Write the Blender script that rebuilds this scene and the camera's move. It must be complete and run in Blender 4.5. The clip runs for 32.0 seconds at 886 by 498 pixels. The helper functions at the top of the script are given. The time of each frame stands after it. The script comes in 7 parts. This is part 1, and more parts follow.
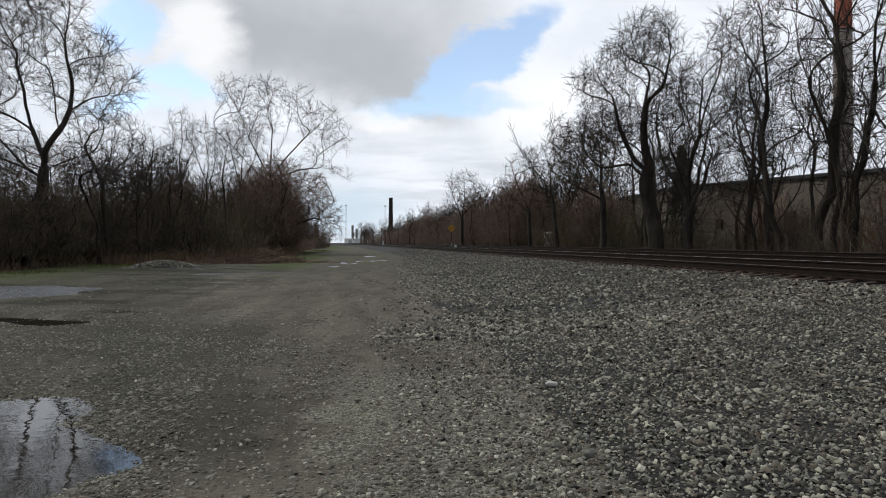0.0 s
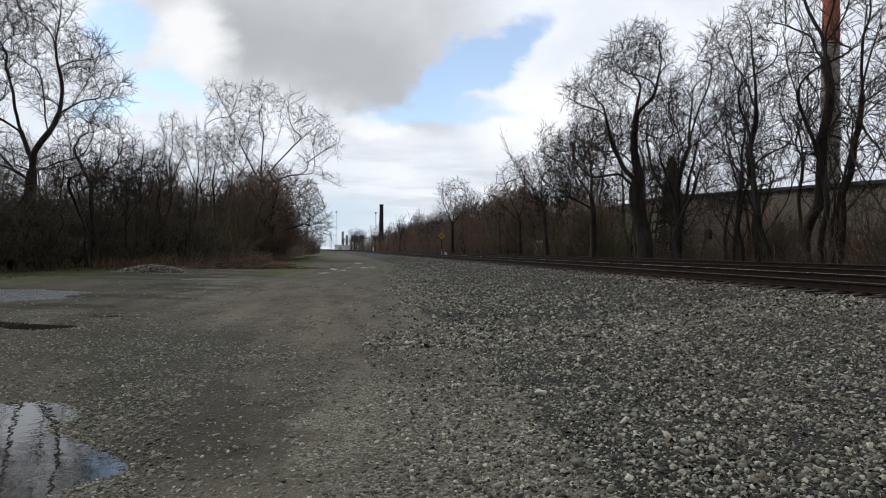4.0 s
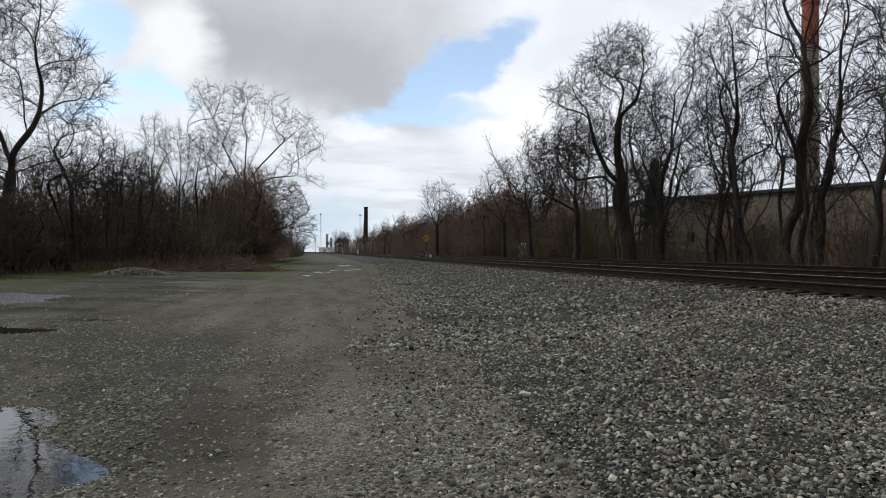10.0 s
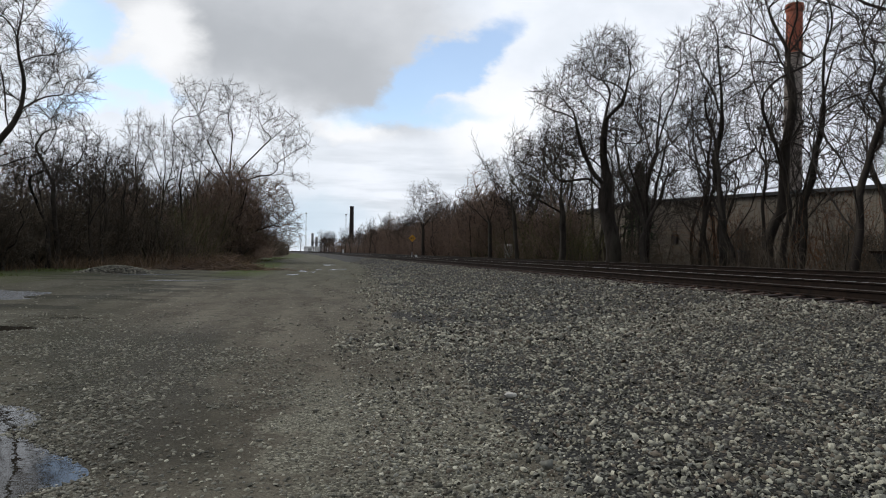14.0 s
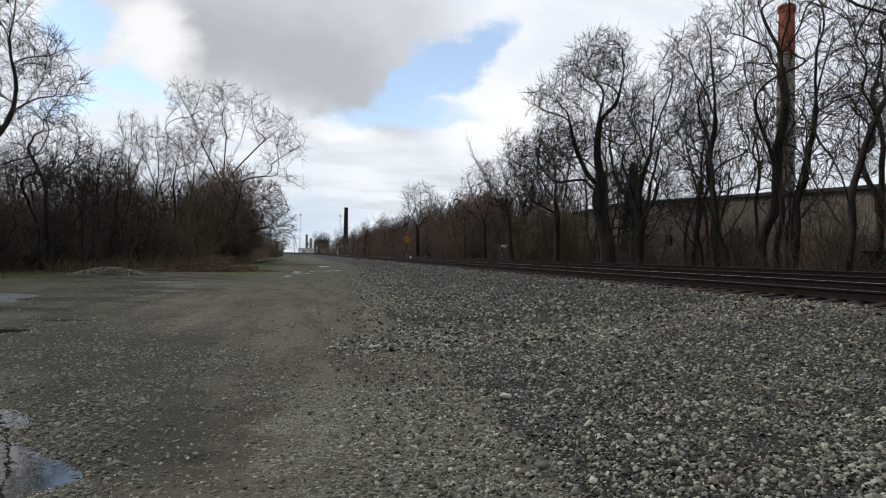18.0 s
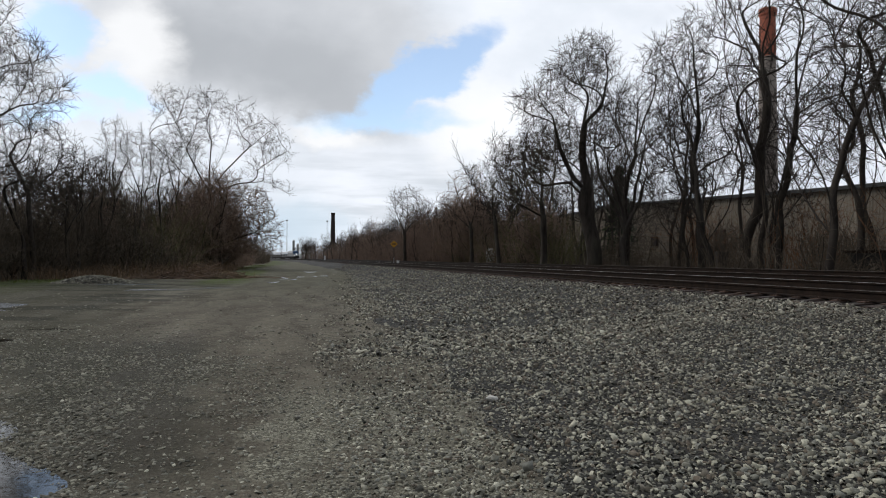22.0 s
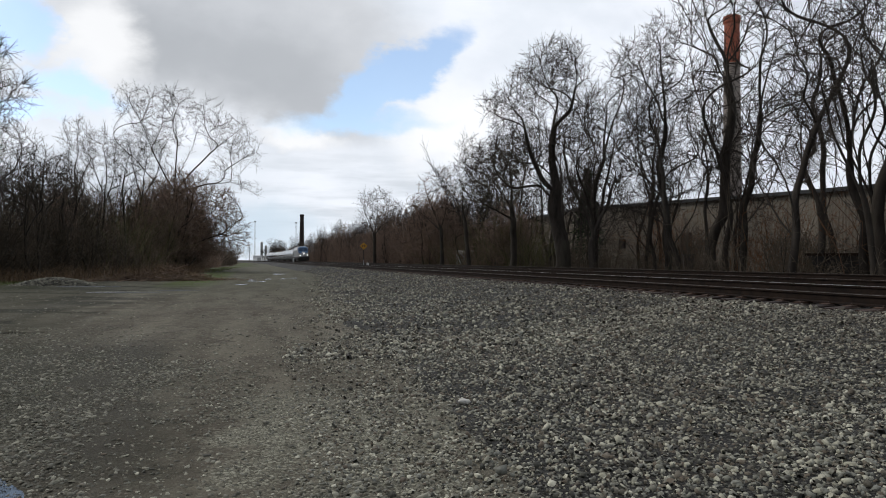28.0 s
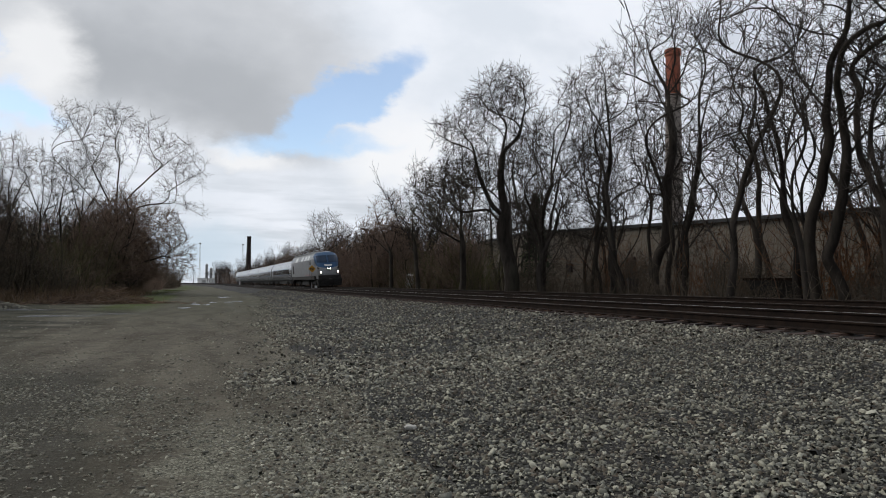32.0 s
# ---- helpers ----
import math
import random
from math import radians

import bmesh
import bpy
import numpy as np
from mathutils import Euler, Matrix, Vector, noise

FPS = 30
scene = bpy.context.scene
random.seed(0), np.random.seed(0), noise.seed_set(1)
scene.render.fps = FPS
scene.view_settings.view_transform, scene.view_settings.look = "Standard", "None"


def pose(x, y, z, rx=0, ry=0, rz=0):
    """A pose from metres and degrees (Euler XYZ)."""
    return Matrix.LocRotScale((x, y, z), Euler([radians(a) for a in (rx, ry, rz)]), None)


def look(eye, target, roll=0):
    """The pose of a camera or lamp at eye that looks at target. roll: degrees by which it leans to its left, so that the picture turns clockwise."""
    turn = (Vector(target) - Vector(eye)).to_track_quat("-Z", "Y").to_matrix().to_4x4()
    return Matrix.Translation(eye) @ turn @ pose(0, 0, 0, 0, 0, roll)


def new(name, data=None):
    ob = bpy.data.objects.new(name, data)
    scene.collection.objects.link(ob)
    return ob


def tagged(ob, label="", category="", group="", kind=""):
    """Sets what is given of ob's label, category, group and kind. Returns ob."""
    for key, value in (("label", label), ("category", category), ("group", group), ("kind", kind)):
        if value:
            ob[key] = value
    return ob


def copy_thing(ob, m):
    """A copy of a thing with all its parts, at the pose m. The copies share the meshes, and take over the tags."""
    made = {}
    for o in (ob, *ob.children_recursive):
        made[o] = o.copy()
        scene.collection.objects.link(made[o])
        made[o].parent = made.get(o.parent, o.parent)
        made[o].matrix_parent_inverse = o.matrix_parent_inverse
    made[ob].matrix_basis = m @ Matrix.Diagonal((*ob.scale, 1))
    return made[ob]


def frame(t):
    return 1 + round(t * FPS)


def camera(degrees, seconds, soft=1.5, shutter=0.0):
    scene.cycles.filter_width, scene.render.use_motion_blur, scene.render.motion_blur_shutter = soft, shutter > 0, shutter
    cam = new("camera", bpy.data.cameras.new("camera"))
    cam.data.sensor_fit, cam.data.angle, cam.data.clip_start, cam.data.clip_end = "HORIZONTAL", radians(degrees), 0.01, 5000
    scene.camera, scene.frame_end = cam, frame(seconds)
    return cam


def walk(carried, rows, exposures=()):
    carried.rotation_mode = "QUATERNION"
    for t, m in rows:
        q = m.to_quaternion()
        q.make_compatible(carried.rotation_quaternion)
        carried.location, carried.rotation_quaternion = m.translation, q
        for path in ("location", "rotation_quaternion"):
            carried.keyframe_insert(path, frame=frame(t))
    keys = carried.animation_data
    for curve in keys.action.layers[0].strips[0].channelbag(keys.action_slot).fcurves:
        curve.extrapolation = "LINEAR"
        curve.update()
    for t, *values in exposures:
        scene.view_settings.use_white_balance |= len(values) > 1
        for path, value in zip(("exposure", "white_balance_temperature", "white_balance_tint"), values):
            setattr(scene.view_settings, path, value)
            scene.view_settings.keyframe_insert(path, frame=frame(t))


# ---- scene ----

# ---- the camera and its walk: t, x, y, z, yaw, pitch, roll ----
PATH = [
    (0, 0.000, 0.000, 1.500, 0.000, -0.524, 0.000),
    (0.5, -0.003, -0.014, 1.510, -0.200, -0.298, 0.200),
    (1, -0.002, 0.001, 1.508, -0.987, 0.096, -0.182),
    (1.5, -0.004, -0.015, 1.506, -0.593, 0.164, -0.216),
    (2, -0.002, -0.017, 1.507, -0.561, -0.302, -0.420),
    (2.5, -0.009, -0.012, 1.503, -0.662, 0.123, -0.323),
    (3, -0.003, -0.015, 1.505, -0.280, 0.014, -0.169),
    (3.5, -0.005, -0.007, 1.504, -0.560, 0.052, -0.421),
    (5.5, -0.002, -0.006, 1.503, -1.373, 0.165, -0.431),
    (6, -0.000, -0.007, 1.506, -1.596, -0.011, -0.342),
    (6.5, 0.000, -0.003, 1.500, -1.587, -0.543, -0.470),
    (7, 0.001, 0.002, 1.496, -2.226, -0.344, -0.381),
    (7.5, -0.003, 0.005, 1.498, -2.736, -0.406, -0.507),
    (8, -0.013, 0.003, 1.503, -2.828, -0.055, -0.399),
    (8.5, -0.004, -0.003, 1.500, -2.376, -0.110, -0.515),
    (9, 0.007, -0.005, 1.498, -2.470, 0.215, -0.746),
    (9.5, 0.002, -0.016, 1.504, -2.067, 0.127, -0.638),
    (10, -0.002, -0.012, 1.501, -2.118, 0.314, -0.533),
    (10.5, 0.000, -0.005, 1.501, -1.874, 0.203, -0.579),
    (11, 0.003, 0.003, 1.498, -1.933, 0.110, -0.595),
    (11.5, 0.002, -0.002, 1.495, -2.111, 0.180, -0.825),
    (12, -0.001, -0.004, 1.502, -2.270, 0.499, -0.611),
    (12.5, -0.003, 0.000, 1.496, -2.458, 0.304, -0.877),
    (13, -0.001, 0.011, 1.495, -2.564, 0.050, -0.989),
    (13.5, -0.010, 0.010, 1.499, -2.859, 0.138, -0.931),
    (14, -0.013, 0.014, 1.497, -3.322, 0.363, -1.054),
    (14.5, -0.007, 0.021, 1.498, -3.216, 0.488, -0.976),
    (16.5, -0.009, 0.019, 1.494, -3.300, 0.310, -1.048),
    (17, -0.012, 0.009, 1.497, -3.635, 0.195, -0.799),
    (17.5, -0.006, 0.015, 1.499, -4.038, 0.370, -0.901),
    (18, -0.014, 0.011, 1.499, -3.784, 0.460, -0.910),
    (18.5, -0.014, 0.018, 1.494, -4.364, 0.718, -0.904),
    (19, -0.014, 0.016, 1.493, -4.486, 0.576, -1.016),
    (19.5, -0.009, -0.002, 1.504, -4.707, 0.679, -0.811),
    (20, 0.002, -0.010, 1.500, -4.763, 0.802, -0.712),
    (20.5, 0.013, -0.026, 1.495, -4.924, 0.958, -0.392),
    (21, 0.006, -0.038, 1.495, -4.373, 0.814, -0.583),
    (21.5, 0.006, -0.031, 1.500, -4.661, 0.625, -0.500),
    (22, 0.009, -0.033, 1.497, -4.826, 0.821, -0.253),
    (22.5, 0.004, -0.032, 1.501, -5.073, 1.174, -0.074),
    (23, -0.000, -0.024, 1.499, -4.939, 1.214, -0.175),
    (23.5, 0.002, -0.019, 1.497, -5.364, 1.297, -0.120),
    (24, -0.004, -0.019, 1.502, -5.481, 1.291, -0.128),
    (24.5, -0.007, -0.008, 1.499, -5.594, 1.345, -0.233),
    (25, -0.006, 0.013, 1.493, -5.862, 0.733, -0.316),
    (25.5, -0.010, 0.010, 1.494, -6.438, 0.884, -0.287),
    (26, -0.008, 0.022, 1.494, -6.768, 0.739, -0.285),
    (26.5, -0.006, 0.029, 1.492, -6.796, 1.128, -0.116),
    (28.5, -0.009, 0.041, 1.494, -7.772, 0.847, -0.292),
    (29, 0.006, 0.048, 1.488, -8.434, 0.631, 0.036),
    (29.5, 0.008, 0.047, 1.489, -9.043, 0.843, 0.199),
    (30, 0.005, 0.032, 1.498, -9.536, 1.164, 0.129),
    (30.5, 0.013, 0.040, 1.497, -10.020, 1.500, -0.073),
    (31, 0.012, 0.029, 1.507, -9.880, 2.531, 0.333),
    (31.5, 0.010, 0.035, 1.509, -10.082, 3.189, 0.191),
    (32, 0.018, 0.034, 1.505, -11.600, 3.008, -0.511),
]
cam = camera(66.2, 32.0, soft=1.0)
walk(cam, [(t, pose(x, y, z, 90 + pitch, roll, yaw)) for t, x, y, z, yaw, pitch, roll in PATH],
     exposures=[(0.0, 0.0), (29.0, 0.0), (30.0, -0.03), (31.0, -0.09), (32.0, -0.13)])

# ---- world: broken cloud with blue gaps, and a veiled sun ----
SUN_ELEVATION, SUN_AZIMUTH = 46.0, -66.0     # degrees; azimuth clockwise from +y


def link(tree, a, b):
    tree.links.new(a, b)


def put(tree, kind, **values):
    node = tree.nodes.new(kind)
    for key, value in values.items():
        setattr(node, key, value)
    return node


def calc(tree, op, a, b=None, c=None, clamp=False):
    node = put(tree, "ShaderNodeMath", operation=op, use_clamp=clamp)
    for i, v in enumerate((a, b, c)):
        if v is None:
            continue
        if isinstance(v, (int, float)):
            node.inputs[i].default_value = v
        else:
            link(tree, v, node.inputs[i])
    return node.outputs[0]


def blend(tree, factor, a, b, mode="MIX"):
    node = put(tree, "ShaderNodeMix", data_type="RGBA", blend_type=mode)
    for socket, v in ((node.inputs[0], factor), (node.inputs[6], a), (node.inputs[7], b)):
        if isinstance(v, (int, float)):
            socket.default_value = v
        elif isinstance(v, (tuple, list)):
            socket.default_value = (*v[:3], 1)
        else:
            link(tree, v, socket)
    return node.outputs[2]


def noise_of(tree, vector, scale, detail=4.0, rough=0.55, distort=0.0):
    node = put(tree, "ShaderNodeTexNoise")
    node.inputs["Scale"].default_value = scale
    node.inputs["Detail"].default_value = detail
    node.inputs["Roughness"].default_value = rough
    node.inputs["Distortion"].default_value = distort
    if vector is not None:
        link(tree, vector, node.inputs["Vector"])
    return node


def step_between(tree, v, lo, hi, to_lo=0.0, to_hi=1.0):
    node = put(tree, "ShaderNodeMapRange", interpolation_type="SMOOTHSTEP")
    link(tree, v, node.inputs[0])
    for i, x in enumerate((lo, hi, to_lo, to_hi)):
        node.inputs[i + 1].default_value = x
    return node.outputs[0]


def make_world():
    world = bpy.data.worlds.new("sky")
    scene.world = world
    world.use_nodes = True
    t = world.node_tree
    t.nodes.clear()
    sky = put(t, "ShaderNodeTexSky", sky_type="NISHITA", sun_disc=False)
    sky.sun_elevation, sky.sun_rotation = radians(SUN_ELEVATION), radians(SUN_AZIMUTH)
    sky.air_density, sky.dust_density = 1.0, 0.6
    way = put(t, "ShaderNodeTexCoord").outputs["Generated"]
    sep = put(t, "ShaderNodeSeparateXYZ")
    link(t, way, sep.inputs[0])
    # the cloud layer is a flat sheet far overhead: u across, v up, both as slopes of the view ahead
    ahead = calc(t, "MAXIMUM", sep.outputs[1], 0.12)
    u0 = calc(t, "DIVIDE", sep.outputs[0], ahead)
    v0 = calc(t, "DIVIDE", sep.outputs[2], ahead)
    flat = put(t, "ShaderNodeCombineXYZ")
    link(t, u0, flat.inputs[0])
    link(t, calc(t, "MULTIPLY", v0, 1.5), flat.inputs[1])
    rag = noise_of(t, flat.outputs[0], 5.0, 6.0, 0.52)
    rag2 = noise_of(t, flat.outputs[0], 16.0, 5.0, 0.6)
    sr = put(t, "ShaderNodeSeparateColor")
    link(t, rag.outputs["Color"], sr.inputs[0])
    sf = put(t, "ShaderNodeSeparateColor")
    link(t, rag2.outputs["Color"], sf.inputs[0])
    u = calc(t, "MULTIPLY_ADD", calc(t, "SUBTRACT", sr.outputs[0], 0.5), 0.13, u0)
    v = calc(t, "MULTIPLY_ADD", calc(t, "SUBTRACT", sr.outputs[1], 0.5), 0.10, v0)
    u = calc(t, "MULTIPLY_ADD", calc(t, "SUBTRACT", sf.outputs[0], 0.5), 0.065, u)
    v = calc(t, "MULTIPLY_ADD", calc(t, "SUBTRACT", sf.outputs[1], 0.5), 0.05, v)

    def spot(cu, cv, ru, rv, turn, soft):
        """1 inside an ellipse of the sheet, 0 outside."""
        c, s = math.cos(radians(turn)), math.sin(radians(turn))
        du, dv = calc(t, "SUBTRACT", u, cu), calc(t, "SUBTRACT", v, cv)
        a = calc(t, "DIVIDE", calc(t, "MULTIPLY_ADD", du, c, calc(t, "MULTIPLY", dv, s)), ru)
        b = calc(t, "DIVIDE", calc(t, "MULTIPLY_ADD", dv, c, calc(t, "MULTIPLY", du, -s)), rv)
        r = calc(t, "SQRT", calc(t, "MULTIPLY_ADD", a, a, calc(t, "MULTIPLY", b, b)))
        return step_between(t, r, 1 + soft, 1 - soft)

    def union(*spots):
        out = spots[0]
        for s in spots[1:]:
            out = calc(t, "MAXIMUM", out, s)
        return out

    gaps = union(spot(0.056, 0.272, 0.125, 0.040, 38, 0.24), spot(-0.005, 0.205, 0.10, 0.016, 4, 0.7),
                 spot(-0.462, 0.33, 0.055, 0.036, -32, 0.35), spot(-0.385, 0.235, 0.055, 0.024, -24, 0.5),
                 spot(-0.45, 0.195, 0.06, 0.014, 5, 0.6))
    haze = spot(-0.13, 0.045, 0.07, 0.03, 0, 0.9)
    wild = step_between(t, noise_of(t, way, 2.3, 6.0, 0.6).outputs[0], 0.60, 0.68)
    behind = step_between(t, sep.outputs[1], 0.35, 0.0)
    gaps = calc(t, "MAXIMUM", gaps, calc(t, "MULTIPLY", wild, behind))
    grey = union(spot(-0.19, 0.35, 0.27, 0.14, -8, 0.3), spot(-0.12, 0.245, 0.14, 0.065, -22, 0.5))
    right = step_between(t, u, 0.33, 0.6, 0.0, 0.5)
    streak_in = put(t, "ShaderNodeCombineXYZ")
    link(t, calc(t, "MULTIPLY", u0, 2.0), streak_in.inputs[0])
    link(t, calc(t, "MULTIPLY", v0, 16.0), streak_in.inputs[1])
    streak = step_between(t, noise_of(t, streak_in.outputs[0], 1.6, 5.0, 0.55).outputs[0], 0.42, 0.62)
    low = step_between(t, v0, 0.2, 0.1)
    base = blend(t, step_between(t, rag.outputs[0], 0.35, 0.65), (0.945, 0.985, 1.06), (0.81, 0.865, 0.945))
    base = blend(t, calc(t, "MULTIPLY", calc(t, "MULTIPLY", streak, low), 0.75), base, (0.62, 0.67, 0.73))
    shade = blend(t, step_between(t, rag.outputs[0], 0.25, 0.75), (0.70, 0.725, 0.765), (0.53, 0.555, 0.595))
    shade = blend(t, step_between(t, rag2.outputs[0], 0.35, 0.7, 0.0, 0.5), shade, (0.60, 0.625, 0.665))
    cloud = blend(t, calc(t, "MULTIPLY", grey, 0.95), base, shade)
    core = union(spot(-0.13, 0.27, 0.14, 0.055, -22, 0.8), spot(-0.27, 0.31, 0.12, 0.05, -5, 0.9))
    cloud = blend(t, calc(t, "MULTIPLY", core, 0.75), cloud, (0.44, 0.465, 0.50))
    bright = union(spot(-0.085, 0.178, 0.055, 0.018, -14, 0.6), spot(0.13, 0.20, 0.07, 0.05, 40, 0.6), spot(-0.36, 0.31, 0.055, 0.07, 20, 0.6))
    cloud = blend(t, calc(t, "MULTIPLY", bright, 0.85), cloud, (1.02, 1.03, 1.05))
    cloud = blend(t, calc(t, "MULTIPLY", right, step_between(t, rag.outputs[0], 0.25, 0.7)), cloud, (0.60, 0.63, 0.72))
    cloud = blend(t, calc(t, "MULTIPLY", haze, 0.7), cloud, (0.60, 0.74, 0.86))
    dull = step_between(t, sep.outputs[1], 0.25, -0.25)
    cloud = blend(t, dull, cloud, blend(t, rag2.outputs[0], (0.30, 0.33, 0.38), (0.46, 0.49, 0.54)))
    clear = put(t, "ShaderNodeBackground")
    link(t, sky.outputs[0], clear.inputs[0])
    clear.inputs[1].default_value = 0.185
    veil = put(t, "ShaderNodeBackground")
    link(t, cloud, veil.inputs[0])
    veil.inputs[1].default_value = 1.0
    mix = put(t, "ShaderNodeMixShader")
    link(t, calc(t, "MULTIPLY", gaps, 0.84), mix.inputs[0])
    link(t, veil.outputs[0], mix.inputs[1])
    link(t, clear.outputs[0], mix.inputs[2])
    out = put(t, "ShaderNodeOutputWorld")
    link(t, mix.outputs[0], out.inputs[0])


make_world()
lamp = bpy.data.lights.new("sun", "SUN")
lamp.energy, lamp.angle, lamp.color = 1.1, radians(12), (1.0, 0.96, 0.9)
sun_ob = new("sun", lamp)
_e, _a = radians(SUN_ELEVATION), radians(SUN_AZIMUTH)
sun_ob.matrix_world = look((40 * math.sin(_a) * math.cos(_e), 40 * math.cos(_a) * math.cos(_e), 40 * math.sin(_e)), (0, 0, 0))
scene.view_settings.exposure = 0.0


TURN = radians(8.8)                  # the tracks run 8.8 degrees to the left of +y
NX, NY = math.cos(TURN), math.sin(TURN)


# ---- materials ----
def material(name, colours, scale=4.0, rough=0.8, metal=0.0, bump=0.3, bump_scale=40.0, vary=0.0, island=0.0, stretch=None,
             stain=None, stain_scale=0.7, stain_amount=0.5, bump_distance=0.01, spec=0.5):
    """A procedural surface: a noise between two or three colours, stains at a larger scale, grain in the relief.
    vary: change of lightness from object to object; island: from loose piece to loose piece."""
    m = bpy.data.materials.new(name)
    m.use_nodes = True
    t = m.node_tree
    bsdf = t.nodes["Principled BSDF"]
    where = put(t, "ShaderNodeTexCoord").outputs["Object"]
    if stretch:
        mp = put(t, "ShaderNodeMapping")
        mp.inputs["Scale"].default_value = stretch
        link(t, where, mp.inputs[0])
        where = mp.outputs[0]
    n = noise_of(t, where, scale, 5.0, 0.6)
    ramp = put(t, "ShaderNodeValToRGB")
    ramp.color_ramp.elements[0].position, ramp.color_ramp.elements[1].position = 0.32, 0.68
    ramp.color_ramp.elements[0].color = (*colours[0], 1)
    ramp.color_ramp.elements[1].color = (*colours[-1], 1)
    if len(colours) == 3:
        ramp.color_ramp.elements.new(0.5).color = (*colours[1], 1)
    link(t, n.outputs[0], ramp.inputs[0])
    colour = ramp.outputs[0]
    if island or vary:
        source = put(t, "ShaderNodeNewGeometry").outputs["Random Per Island"] if island else put(t, "ShaderNodeObjectInfo").outputs["Random"]
        hsv = put(t, "ShaderNodeHueSaturation")
        k = island or vary
        link(t, step_between(t, source, 0.0, 1.0, 1 - k, 1 + k), hsv.inputs["Value"])
        link(t, calc(t, "MULTIPLY_ADD", calc(t, "FRACT", calc(t, "MULTIPLY", source, 7.31)), k * 0.9, 1 - k * 0.45), hsv.inputs["Saturation"])
        link(t, colour, hsv.inputs["Color"])
        colour = hsv.outputs[0]
    if stain:
        s = step_between(t, noise_of(t, where, stain_scale, 6.0, 0.65).outputs[0], 0.48, 0.66, 0.0, stain_amount)
        colour = blend(t, s, colour, stain)
    link(t, colour, bsdf.inputs["Base Color"])
    fine = noise_of(t, where, bump_scale, 4.0, 0.6)
    link(t, step_between(t, fine.outputs[0], 0.3, 0.7, max(0.02, rough - 0.1), min(1.0, rough + 0.1)), bsdf.inputs["Roughness"])
    bsdf.inputs["Metallic"].default_value = metal
    bsdf.inputs["Specular IOR Level"].default_value = spec
    if bump:
        b = put(t, "ShaderNodeBump")
        b.inputs["Strength"].default_value, b.inputs["Distance"].default_value = bump, bump_distance
        link(t, fine.outputs[0], b.inputs["Height"])
        link(t, b.outputs[0], bsdf.inputs["Normal"])
    return m


def glow(name, colour, strength):
    m = bpy.data.materials.new(name)
    m.use_nodes = True
    b = m.node_tree.nodes["Principled BSDF"]
    b.inputs["Base Color"].default_value = (0.8, 0.8, 0.8, 1)
    b.inputs["Emission Color"].default_value = (*colour, 1)
    b.inputs["Emission Strength"].default_value = strength
    return m


